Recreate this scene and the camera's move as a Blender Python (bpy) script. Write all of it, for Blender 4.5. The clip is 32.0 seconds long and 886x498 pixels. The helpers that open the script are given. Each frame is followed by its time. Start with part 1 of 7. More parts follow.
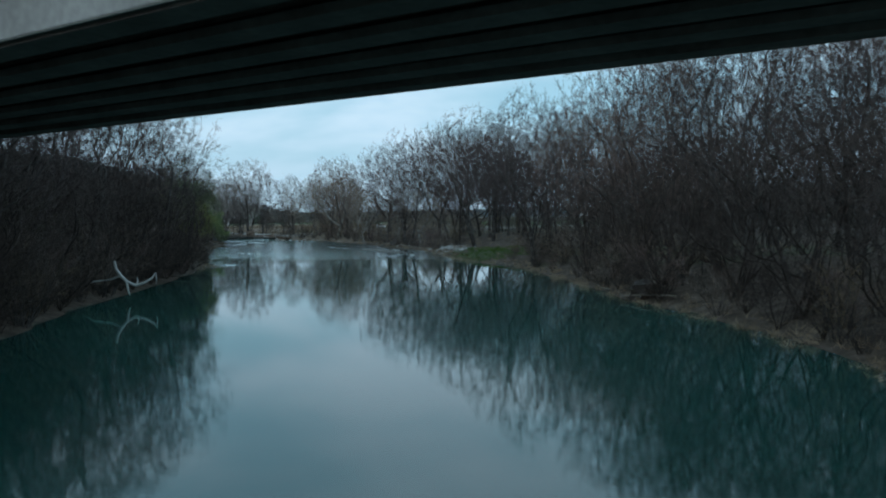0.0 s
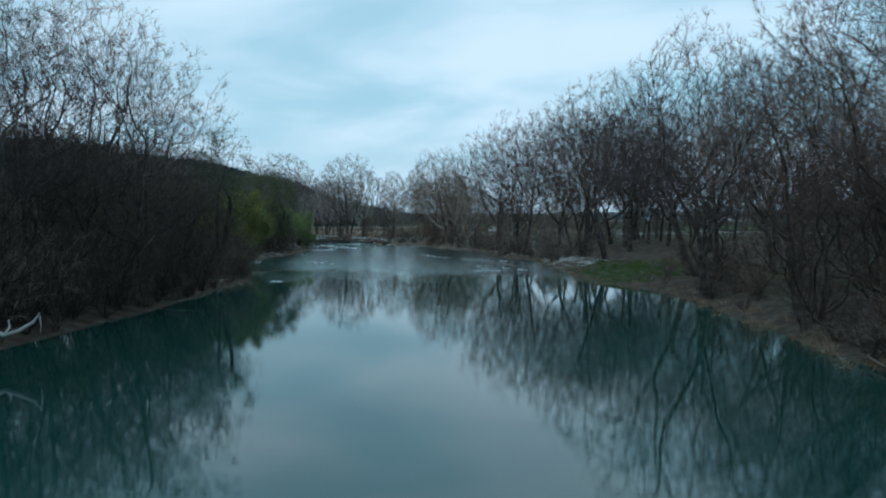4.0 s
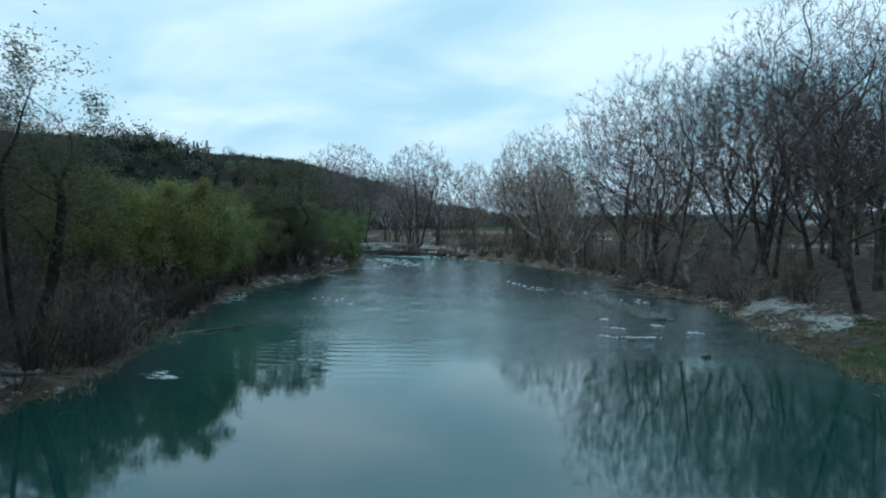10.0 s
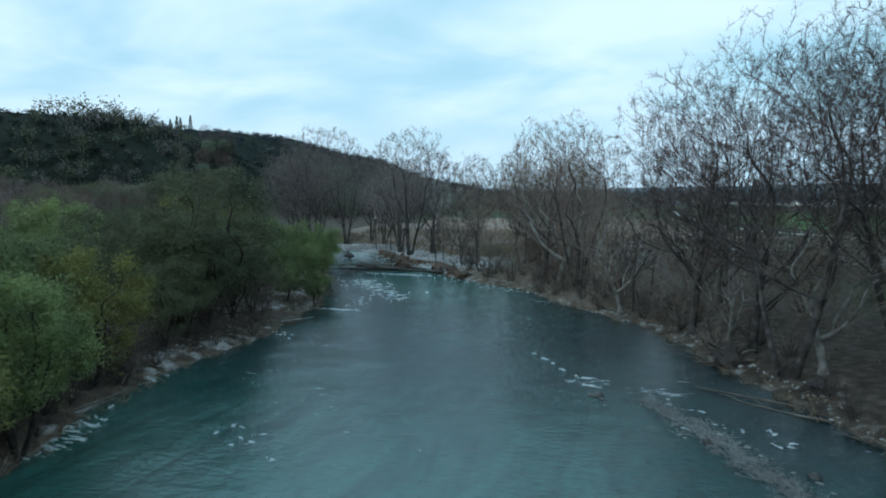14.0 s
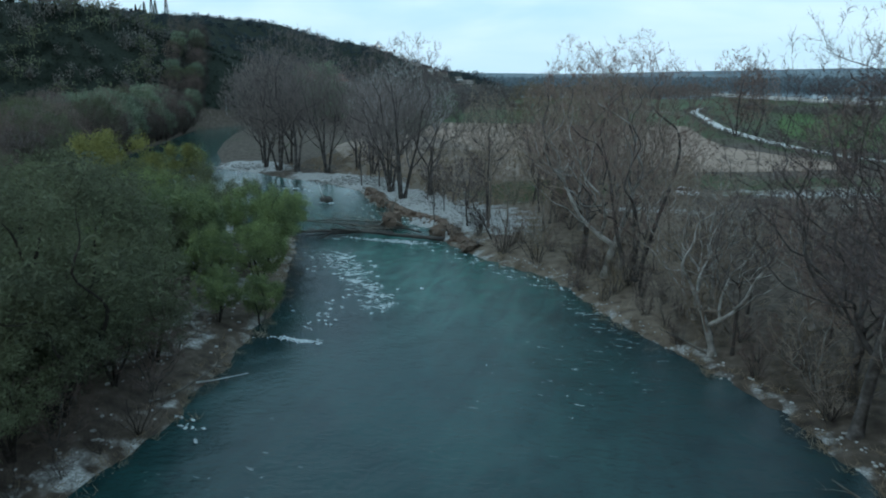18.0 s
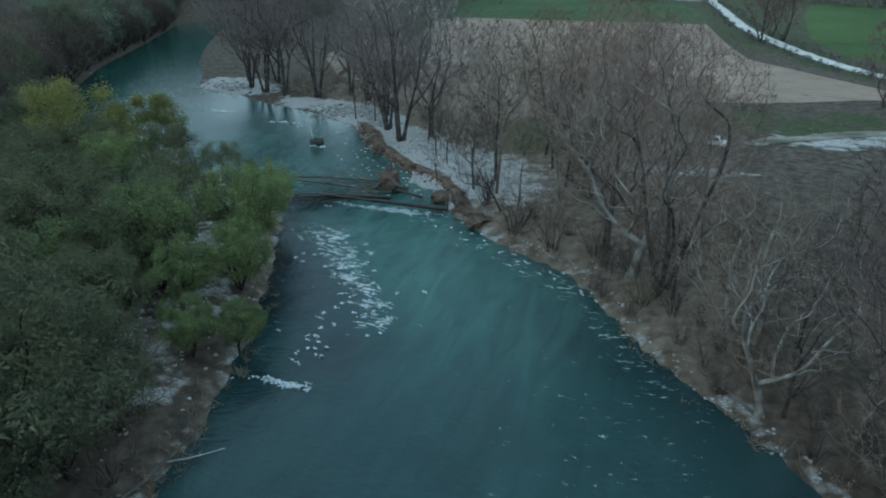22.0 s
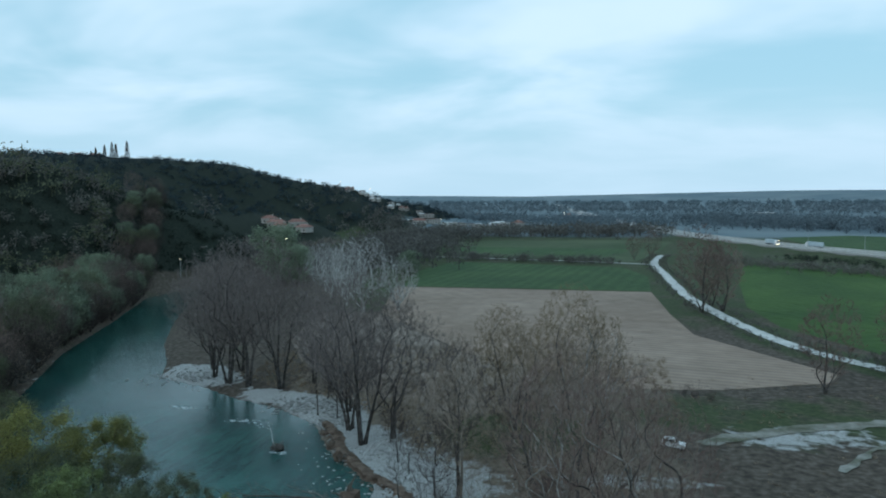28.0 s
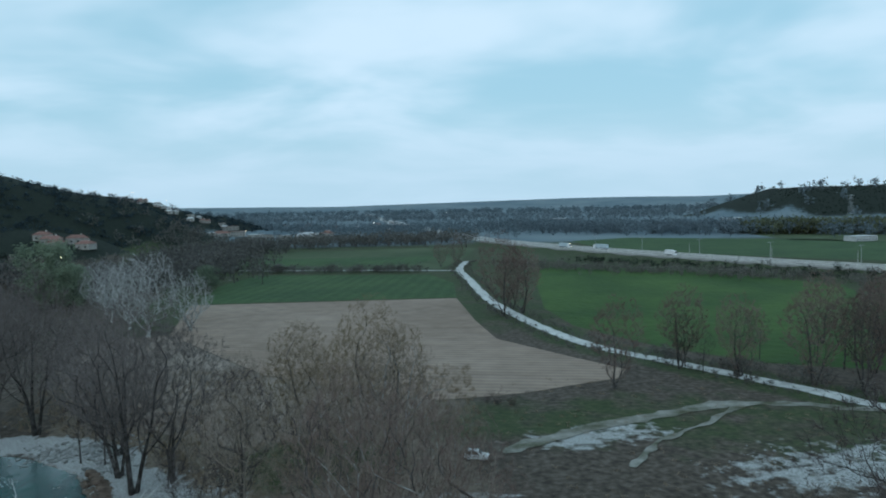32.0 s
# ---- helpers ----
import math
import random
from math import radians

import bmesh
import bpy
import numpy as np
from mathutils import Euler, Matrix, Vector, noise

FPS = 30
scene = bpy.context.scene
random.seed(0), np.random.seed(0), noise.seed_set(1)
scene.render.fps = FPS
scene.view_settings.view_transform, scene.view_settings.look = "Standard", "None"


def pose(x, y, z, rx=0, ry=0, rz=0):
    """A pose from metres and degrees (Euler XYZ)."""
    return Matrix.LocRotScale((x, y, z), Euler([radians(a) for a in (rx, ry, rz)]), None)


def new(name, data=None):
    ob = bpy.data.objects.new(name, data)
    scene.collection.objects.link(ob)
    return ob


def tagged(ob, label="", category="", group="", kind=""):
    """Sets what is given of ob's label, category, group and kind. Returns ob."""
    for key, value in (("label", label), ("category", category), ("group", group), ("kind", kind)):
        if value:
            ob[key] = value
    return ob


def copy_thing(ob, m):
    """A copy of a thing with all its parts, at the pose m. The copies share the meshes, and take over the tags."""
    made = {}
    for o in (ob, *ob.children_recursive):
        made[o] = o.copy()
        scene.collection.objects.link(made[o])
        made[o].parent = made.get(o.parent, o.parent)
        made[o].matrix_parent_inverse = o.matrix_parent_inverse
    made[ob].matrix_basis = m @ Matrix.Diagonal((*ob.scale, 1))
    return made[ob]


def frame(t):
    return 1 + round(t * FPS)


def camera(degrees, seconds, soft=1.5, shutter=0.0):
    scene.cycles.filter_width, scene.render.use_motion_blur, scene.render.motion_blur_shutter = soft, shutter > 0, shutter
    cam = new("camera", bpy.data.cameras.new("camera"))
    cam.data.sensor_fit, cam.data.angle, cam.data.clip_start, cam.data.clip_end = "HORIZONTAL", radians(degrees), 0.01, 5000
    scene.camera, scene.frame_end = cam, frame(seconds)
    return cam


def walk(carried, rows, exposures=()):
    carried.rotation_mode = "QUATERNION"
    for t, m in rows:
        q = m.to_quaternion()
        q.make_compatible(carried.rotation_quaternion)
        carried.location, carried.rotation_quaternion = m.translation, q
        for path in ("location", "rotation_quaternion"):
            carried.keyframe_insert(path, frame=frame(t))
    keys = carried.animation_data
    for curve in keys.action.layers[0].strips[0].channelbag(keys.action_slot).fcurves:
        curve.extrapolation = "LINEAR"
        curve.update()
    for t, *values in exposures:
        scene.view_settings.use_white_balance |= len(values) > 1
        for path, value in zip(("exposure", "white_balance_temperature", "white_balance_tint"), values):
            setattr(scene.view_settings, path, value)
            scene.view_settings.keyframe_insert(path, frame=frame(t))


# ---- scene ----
# ---------------------------------------------------------------- camera
cam = camera(64.7, 32.0, soft=1.9, shutter=0.4)
METRES, EYE, TILT, LEAN, TURN = 190.0, 7.8, -2.6, 0.5, 0.0
ROWS = [
    (0.0, 0.0, 0.0, 0.0, -0.0, 0.0, 0.0),
    (0.5, 0.0013, 0.0224, 0.0007, 0.99, 0.05, -0.13),
    (1.0, 0.0025, 0.0448, 0.0016, 2.1, 0.06, -0.2),
    (1.5, 0.0034, 0.067, 0.0023, 3.25, 0.06, -0.3),
    (2.0, 0.0038, 0.0891, 0.003, 4.44, 0.1, -0.4),
    (2.5, 0.0043, 0.1116, 0.0038, 5.76, 0.13, -0.51),
    (3.0, 0.0042, 0.1341, 0.0047, 7.05, 0.17, -0.68),
    (3.5, 0.0037, 0.1566, 0.0061, 8.53, 0.17, -0.82),
    (4.0, 0.0027, 0.1788, 0.0078, 10.0, 0.15, -0.92),
    (4.5, 0.0012, 0.2006, 0.0093, 11.42, 0.15, -1.01),
    (6.5, -0.0102, 0.293, 0.0146, 12.7, 0.09, -1.15),
    (7.0, -0.0142, 0.3154, 0.0159, 13.57, 0.07, -1.24),
    (7.5, -0.0189, 0.3375, 0.0168, 14.5, 0.08, -1.32),
    (8.0, -0.0237, 0.3593, 0.0182, 15.76, 0.08, -1.42),
    (8.5, -0.0286, 0.381, 0.0199, 17.44, 0.04, -1.56),
    (9.0, -0.034, 0.4028, 0.0218, 17.75, 0.03, -1.57),
    (9.5, -0.0395, 0.4246, 0.0236, 17.73, 0.04, -1.56),
    (10.0, -0.045, 0.4464, 0.0256, 17.74, 0.06, -1.48),
    (10.5, -0.0512, 0.468, 0.0286, 17.71, 0.09, -1.44),
    (11.0, -0.0575, 0.4896, 0.0327, 17.67, 0.13, -1.6),
    (11.5, -0.0641, 0.51, 0.0381, 17.64, 0.11, -1.37),
    (12.0, -0.0705, 0.5309, 0.0442, 17.64, 0.13, -1.33),
    (12.5, -0.0772, 0.5513, 0.0505, 17.6, -0.2, -1.31),
    (13.0, -0.0843, 0.5717, 0.0569, 17.54, -0.86, -1.28),
    (13.5, -0.0912, 0.5923, 0.0629, 17.5, -1.53, -1.27),
    (14.0, -0.0981, 0.6129, 0.0687, 17.48, -2.19, -1.22),
    (14.5, -0.105, 0.6331, 0.0748, 17.44, -2.89, -1.17),
    (16.5, -0.1319, 0.714, 0.097, 17.36, -7.69, -1.19),
    (17.0, -0.1386, 0.7345, 0.1032, 17.35, -8.97, -1.13),
    (17.5, -0.1452, 0.7548, 0.1096, 17.35, -10.23, -1.15),
    (18.0, -0.1516, 0.7732, 0.1165, 17.34, -11.46, -1.18),
    (18.5, -0.1568, 0.7893, 0.1228, 17.37, -12.66, -1.14),
    (19.0, -0.1613, 0.802, 0.1296, 17.37, -13.94, -1.15),
    (19.5, -0.1653, 0.8133, 0.1358, 17.37, -15.22, -1.09),
    (20.0, -0.1682, 0.8208, 0.1427, 17.36, -16.53, -1.07),
    (20.5, -0.171, 0.827, 0.1486, 17.33, -17.8, -1.13),
    (21.0, -0.173, 0.8319, 0.154, 17.33, -18.99, -1.16),
    (21.5, -0.1748, 0.8353, 0.1598, 17.3, -20.22, -1.22),
    (22.0, -0.1759, 0.8358, 0.1661, 17.25, -21.36, -1.33),
    (22.5, -0.1766, 0.8357, 0.1753, 17.23, -22.57, -1.35),
    (23.0, -0.177, 0.8352, 0.1847, 17.21, -23.71, -1.3),
    (23.5, -0.1772, 0.8346, 0.1929, 17.17, -24.05, -1.27),
    (24.0, -0.1772, 0.8342, 0.2003, 17.14, -24.14, -1.25),
    (24.5, -0.1771, 0.8343, 0.208, 17.11, -22.93, -1.16),
    (25.0, -0.1764, 0.8341, 0.214, 17.14, -19.24, -1.11),
    (25.5, -0.1763, 0.8338, 0.2183, 17.14, -15.56, -1.07),
    (26.0, -0.1764, 0.8325, 0.222, 17.08, -12.05, -1.1),
    (26.5, -0.1758, 0.8325, 0.2229, 16.93, -8.59, -1.08),
    (28.5, -0.1735, 0.836, 0.2222, 12.58, -1.18, -0.55),
    (29.0, -0.1725, 0.8393, 0.2217, 10.7, -1.18, -0.38),
    (29.5, -0.1714, 0.8428, 0.2213, 8.59, -1.18, -0.19),
    (30.0, -0.1699, 0.8474, 0.2209, 6.46, -1.16, -0.01),
    (30.5, -0.1683, 0.8528, 0.2209, 4.38, -1.13, 0.17),
    (31.0, -0.1666, 0.8596, 0.2209, 2.32, -1.11, 0.36),
    (31.5, -0.1646, 0.8679, 0.2212, 0.37, -1.09, 0.58),
    (32.0, -0.1629, 0.8778, 0.2217, -1.13, -1.03, 0.71),
]

EXPOSURES = [(0.0, -0.1), (1.0, -0.18), (2.5, -0.15), (4.5, -0.02), (8.0, 0.14), (14.0, 0.16), (19.0, 0.25), (24.0, 0.36), (25.0, 0.38), (27.0, 0.06), (30.0, -0.03), (32.0, -0.1)]
walk(cam, [(t, pose(0, 0, EYE, TILT, LEAN, TURN) @ pose(METRES * x, METRES * y, METRES * z, 90 + pitch, roll, yaw)) for t, x, y, z, yaw, pitch, roll in ROWS], EXPOSURES)

# ---------------------------------------------------------------- light: a cloudy dusk sky and a weak, wide sun
SUN_EL, SUN_AZ = radians(14), radians(-150)
world = bpy.data.worlds.new("dusk_sky")
scene.world = world
world.use_nodes = True
wn, wl = world.node_tree.nodes, world.node_tree.links
wn.clear()


def wnode(kind, **kw):
    n = wn.new(kind)
    for k, v in kw.items():
        n.inputs[k].default_value = v
    return n


sky = wn.new("ShaderNodeTexSky")
sky.sky_type, sky.sun_disc, sky.sun_elevation, sky.sun_rotation = "NISHITA", False, SUN_EL, SUN_AZ
sky.air_density, sky.dust_density, sky.ozone_density = 1.0, 1.5, 2.0
coord = wn.new("ShaderNodeTexCoord")
sep = wn.new("ShaderNodeSeparateXYZ")
wl.new(coord.outputs["Generated"], sep.inputs[0])
up = wn.new("ShaderNodeMath")
up.operation = "MAXIMUM"
up.inputs[1].default_value = 0.0
wl.new(sep.outputs["Z"], up.inputs[0])
lift = wn.new("ShaderNodeMath")
lift.operation = "ADD"
lift.inputs[1].default_value = 0.22
wl.new(up.outputs[0], lift.inputs[0])
flat = wn.new("ShaderNodeCombineXYZ")
for axis in "XY":
    q = wn.new("ShaderNodeMath")
    q.operation = "DIVIDE"
    wl.new(sep.outputs[axis], q.inputs[0])
    wl.new(lift.outputs[0], q.inputs[1])
    wl.new(q.outputs[0], flat.inputs[axis])
stretch = wn.new("ShaderNodeMapping")
stretch.inputs["Scale"].default_value = (0.75, 0.95, 1.0)
stretch.inputs["Rotation"].default_value = (0, 0, radians(-18))
stretch.inputs["Location"].default_value = (0.4, 0.15, 0)
wl.new(flat.outputs[0], stretch.inputs[0])
puffs = wnode("ShaderNodeTexNoise", Scale=1.5, Detail=4.0, Roughness=0.5, Distortion=0.3)
wl.new(stretch.outputs[0], puffs.inputs["Vector"])
veil = wn.new("ShaderNodeMapRange")
for k, v in (("From Min", 0.34), ("From Max", 0.68), ("To Min", 0.2), ("To Max", 0.95)):
    veil.inputs[k].default_value = v
veil.interpolation_type = "SMOOTHSTEP"
wl.new(puffs.outputs["Fac"], veil.inputs["Value"])
clear = wn.new("ShaderNodeMix")
clear.data_type = "RGBA"
clear.inputs["Factor"].default_value = 0.72
clear.inputs["B"].default_value = (4.5, 9.5, 12.2, 1)
wl.new(sky.outputs[0], clear.inputs["A"])
mixed = wn.new("ShaderNodeMix")
mixed.data_type = "RGBA"
mixed.inputs["B"].default_value = (8.6, 11.4, 13.7, 1)
wl.new(veil.outputs[0], mixed.inputs["Factor"])
wl.new(clear.outputs["Result"], mixed.inputs["A"])
low = wn.new("ShaderNodeMapRange")
for k, v in (("From Min", 0.0), ("From Max", 0.17), ("To Min", 0.85), ("To Max", 0.0)):
    low.inputs[k].default_value = v
low.interpolation_type = "SMOOTHSTEP"
wl.new(sep.outputs["Z"], low.inputs["Value"])
rim = wn.new("ShaderNodeMix")
rim.data_type = "RGBA"
rim.inputs["B"].default_value = (6.7, 9.6, 11.8, 1)
wl.new(low.outputs[0], rim.inputs["Factor"])
wl.new(mixed.outputs["Result"], rim.inputs["A"])
back = wnode("ShaderNodeBackground", Strength=0.08)
wl.new(rim.outputs["Result"], back.inputs["Color"])
wl.new(back.outputs[0], wn.new("ShaderNodeOutputWorld").inputs[0])
sun = new("sun", bpy.data.lights.new("sun", "SUN"))
sun.data.energy, sun.data.angle, sun.data.color = 0.3, radians(25), (1.0, 0.93, 0.86)
sun.matrix_world = pose(0, 0, 100, 90 - math.degrees(SUN_EL), 0, -30)

# ---------------------------------------------------------------- materials


def material(name, colours, scale=1.0, rough=0.9, bump=0.3, detail=6.0, vary=0.0, island=False, fine=9.0, metallic=0.0, wave=None, coat=None):
    """Noise between two or three colours at two sizes, with relief; vary: shift of value by object or by island."""
    m = bpy.data.materials.new(name)
    m.use_nodes = True
    n, l = m.node_tree.nodes, m.node_tree.links
    b = n["Principled BSDF"]
    b.inputs["Roughness"].default_value, b.inputs["Metallic"].default_value = rough, metallic
    if rough > 0.85:
        b.inputs["Specular IOR Level"].default_value = 0.15
    tc = n.new("ShaderNodeTexCoord")
    t1 = n.new("ShaderNodeTexNoise")
    t1.inputs["Scale"].default_value, t1.inputs["Detail"].default_value = scale, detail
    l.new(tc.outputs["Object"], t1.inputs["Vector"])
    ramp = n.new("ShaderNodeValToRGB")
    el = ramp.color_ramp.elements
    el[0].position, el[1].position = 0.32, 0.68
    el[0].color, el[1].color = (*colours[0], 1), (*colours[-1], 1)
    if len(colours) == 3:
        e = el.new(0.5)
        e.color = (*colours[1], 1)
    l.new(t1.outputs["Fac"], ramp.inputs[0])
    t2 = n.new("ShaderNodeTexNoise")
    t2.inputs["Scale"].default_value, t2.inputs["Detail"].default_value = scale * fine, 4
    l.new(tc.outputs["Object"], t2.inputs["Vector"])
    grain = n.new("ShaderNodeMapRange")
    grain.inputs["To Min"].default_value, grain.inputs["To Max"].default_value = 0.65, 1.35
    l.new(t2.outputs["Fac"], grain.inputs["Value"])
    col = n.new("ShaderNodeMix")
    col.data_type, col.blend_type = "RGBA", "MULTIPLY"
    col.inputs["Factor"].default_value = 1.0
    l.new(ramp.outputs[0], col.inputs["A"])
    l.new(grain.outputs[0], col.inputs["B"])
    out = col.outputs["Result"]
    if vary:
        src = n.new("ShaderNodeNewGeometry").outputs["Random Per Island"] if island else n.new("ShaderNodeObjectInfo").outputs["Random"]
        r = n.new("ShaderNodeMapRange")
        r.inputs["To Min"].default_value, r.inputs["To Max"].default_value = 1 - vary, 1 + vary
        l.new(src, r.inputs["Value"])
        c2 = n.new("ShaderNodeMix")
        c2.data_type, c2.blend_type = "RGBA", "MULTIPLY"
        c2.inputs["Factor"].default_value = 1.0
        l.new(out, c2.inputs["A"])
        l.new(r.outputs[0], c2.inputs["B"])
        out = c2.outputs["Result"]
    if wave:
        w = n.new("ShaderNodeTexWave")
        mp = n.new("ShaderNodeMapping")
        mp.inputs["Rotation"].default_value = (0, 0, radians(wave[1]))
        l.new(tc.outputs["Object"], mp.inputs[0])
        l.new(mp.outputs[0], w.inputs["Vector"])
        w.inputs["Scale"].default_value, w.inputs["Distortion"].default_value = wave[0], 1.0
        w.inputs["Detail"].default_value, w.inputs["Detail Scale"].default_value = 2.0, 0.4
        r = n.new("ShaderNodeMapRange")
        r.inputs["To Min"].default_value, r.inputs["To Max"].default_value = 1 - wave[2], 1 + wave[2]
        l.new(w.outputs["Fac"], r.inputs["Value"])
        c3 = n.new("ShaderNodeMix")
        c3.data_type, c3.blend_type = "RGBA", "MULTIPLY"
        c3.inputs["Factor"].default_value = 1.0
        l.new(out, c3.inputs["A"])
        l.new(r.outputs[0], c3.inputs["B"])
        out = c3.outputs["Result"]
    l.new(out, b.inputs["Base Color"])
    if bump:
        bp = n.new("ShaderNodeBump")
        bp.inputs["Strength"].default_value, bp.inputs["Distance"].default_value = bump, 0.4 / max(scale * fine, 0.2)
        l.new(t2.outputs["Fac"], bp.inputs["Height"])
        l.new(bp.outputs[0], b.inputs["Normal"])
    return m


def leafy(name, dark, light, spread=0.25, rough=0.75):
    """Leaves: hue between two greens by tree, value by leaf."""
    m = bpy.data.materials.new(name)
    m.use_nodes = True
    n, l = m.node_tree.nodes, m.node_tree.links
    b = n["Principled BSDF"]
    b.inputs["Roughness"].default_value = rough
    b.inputs["Specular IOR Level"].default_value = 0.15
    inf, geo = n.new("ShaderNodeObjectInfo"), n.new("ShaderNodeNewGeometry")
    tc, t1 = n.new("ShaderNodeTexCoord"), n.new("ShaderNodeTexNoise")
    t1.inputs["Scale"].default_value, t1.inputs["Detail"].default_value = 0.45, 2.0
    l.new(tc.outputs["Object"], t1.inputs["Vector"])
    add = n.new("ShaderNodeMath")
    add.operation = "MULTIPLY_ADD"
    add.inputs[1].default_value = 0.7
    l.new(inf.outputs["Random"], add.inputs[0])
    sh = n.new("ShaderNodeMapRange")
    for k, v in (("From Min", 0.3), ("From Max", 0.7), ("To Min", -0.3), ("To Max", 0.65)):
        sh.inputs[k].default_value = v
    l.new(t1.outputs["Fac"], sh.inputs["Value"])
    l.new(sh.outputs[0], add.inputs[2])
    mix = n.new("ShaderNodeMix")
    mix.data_type = "RGBA"
    mix.inputs["A"].default_value, mix.inputs["B"].default_value = (*dark, 1), (*light, 1)
    l.new(add.outputs[0], mix.inputs["Factor"])
    r = n.new("ShaderNodeMapRange")
    r.inputs["To Min"].default_value, r.inputs["To Max"].default_value = 1 - spread, 1 + spread
    l.new(geo.outputs["Random Per Island"], r.inputs["Value"])
    c2 = n.new("ShaderNodeMix")
    c2.data_type, c2.blend_type = "RGBA", "MULTIPLY"
    c2.inputs["Factor"].default_value = 1.0
    l.new(mix.outputs["Result"], c2.inputs["A"])
    l.new(r.outputs[0], c2.inputs["B"])
    l.new(c2.outputs["Result"], b.inputs["Base Color"])
    thin, both = n.new("ShaderNodeBsdfTranslucent"), n.new("ShaderNodeMixShader")
    l.new(c2.outputs["Result"], thin.inputs["Color"])
    both.inputs[0].default_value = 0.33
    l.new(b.outputs[0], both.inputs[1])
    l.new(thin.outputs[0], both.inputs[2])
    l.new(both.outputs[0], n["Material Output"].inputs["Surface"])
    return m


def glow(name, colour, power):
    m = bpy.data.materials.new(name)
    m.use_nodes = True
    b = m.node_tree.nodes["Principled BSDF"]
    b.inputs["Emission Color"].default_value, b.inputs["Emission Strength"].default_value = (*colour, 1), power
    return m


BARK = material("bark_grey_brown", [(0.034, 0.03, 0.027), (0.07, 0.064, 0.06), (0.14, 0.132, 0.126)], 1.3, 0.95, 0.6, vary=0.25)
BARK_PALE = material("bark_pale_plane", [(0.11, 0.102, 0.09), (0.24, 0.232, 0.212), (0.40, 0.39, 0.37)], 0.8, 0.9, 0.4, vary=0.2)
BARK_SILVER = material("bark_silver", [(0.2, 0.195, 0.18), (0.40, 0.395, 0.38), (0.56, 0.555, 0.54)], 0.8, 0.9, 0.4, vary=0.2)
BARK_DARK = material("bark_dark_wet", [(0.022, 0.018, 0.015), (0.05, 0.042, 0.036)], 1.5, 0.9, 0.6, vary=0.2)
TWIG = material("twigs_brown_grey", [(0.06, 0.047, 0.045), (0.105, 0.085, 0.082)], 0.3, 0.9, 0, vary=0.25)
TWIG_WARM = material("twigs_red_brown", [(0.15, 0.105, 0.09), (0.225, 0.165, 0.145)], 0.3, 0.9, 0, vary=0.25)
TWIG_HAZE = material("twigs_fine_grey_brown", [(0.15, 0.127, 0.12), (0.22, 0.19, 0.18)], 0.3, 0.9, 0, vary=0.2)
TWIG_PALE = material("twigs_silver", [(0.27, 0.27, 0.262), (0.40, 0.40, 0.39)], 0.3, 0.9, 0, vary=0.2)
TWIG_BUD = material("twigs_with_ochre_buds", [(0.14, 0.104, 0.066), (0.20, 0.155, 0.10)], 0.4, 0.9, 0, vary=0.25)
TWIG_TAN = material("twigs_dry_tan", [(0.19, 0.152, 0.124), (0.275, 0.225, 0.186)], 0.3, 0.9, 0, vary=0.25)
BARK_TAN = material("bark_tan_grey", [(0.085, 0.072, 0.06), (0.19, 0.168, 0.145)], 1.1, 0.95, 0.5, vary=0.2)
TWIG_DARK = material("twigs_dark_brown", [(0.058, 0.045, 0.04), (0.10, 0.08, 0.071)], 0.3, 0.9, 0, vary=0.25)
STUBBLE = material("dry_brush_ground", [(0.17, 0.132, 0.108), (0.28, 0.222, 0.182)], 0.12, 0.95, 0.5)
WILLOW = leafy("willow_leaves", (0.12, 0.155, 0.085), (0.25, 0.305, 0.125))
WILLOW_YELLOW = leafy("willow_leaves_yellow", (0.14, 0.15, 0.064), (0.26, 0.25, 0.082))
WILLOW_DULL = leafy("willow_leaves_dull", (0.085, 0.095, 0.064), (0.155, 0.172, 0.098))
WILLOW_PALE = leafy("willow_leaves_grey_green", (0.14, 0.18, 0.13), (0.24, 0.29, 0.20))
# pines of the farther hills, their colour blued and lightened as haze
PINE_HAZED = leafy("evergreen_leaves_blue", (0.024, 0.04, 0.05), (0.04, 0.06, 0.07), 0.3)
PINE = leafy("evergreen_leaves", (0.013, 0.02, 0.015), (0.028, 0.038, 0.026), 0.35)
# distance haze is mixed into this far wood colour
WOODS_HAZED = leafy("far_grey_woods", (0.112, 0.148, 0.168), (0.16, 0.195, 0.215), 0.15)
# bare wood brown, lightened in the colour itself for aerial haze
WOODS = leafy("far_bare_woods", (0.10, 0.096, 0.092), (0.17, 0.16, 0.14), 0.35)
CONCRETE = material("concrete_grey", [(0.26, 0.26, 0.25), (0.36, 0.36, 0.345)], 0.5, 0.85, 0.25, vary=0.05)
# same concrete under the bridge, its shade put into a darker colour
CONCRETE_SHADED = material("concrete_stained", [(0.10, 0.08, 0.072), (0.17, 0.145, 0.13)], 0.4, 0.9, 0.3, vary=0.05)
ASPHALT = material("asphalt", [(0.28, 0.28, 0.275), (0.36, 0.36, 0.355)], 0.05, 0.8, 0.1)
GRAVEL_ROAD = material("gravel_road_white", [(0.40, 0.39, 0.37), (0.62, 0.61, 0.58)], 0.4, 0.95, 0.4)
TRACK = material("gravel_track_worn", [(0.085, 0.085, 0.052), (0.30, 0.285, 0.255)], 0.25, 0.95, 0.4)
SOIL = material("ploughed_soil_tan", [(0.245, 0.178, 0.138), (0.31, 0.23, 0.182)], 0.02, 0.95, 0.4, wave=(0.12, 100, 0.10))
CROP = material("crop_green", [(0.038, 0.072, 0.03), (0.058, 0.10, 0.038)], 0.03, 0.9, 0.4, wave=(0.05, 8, 0.08))
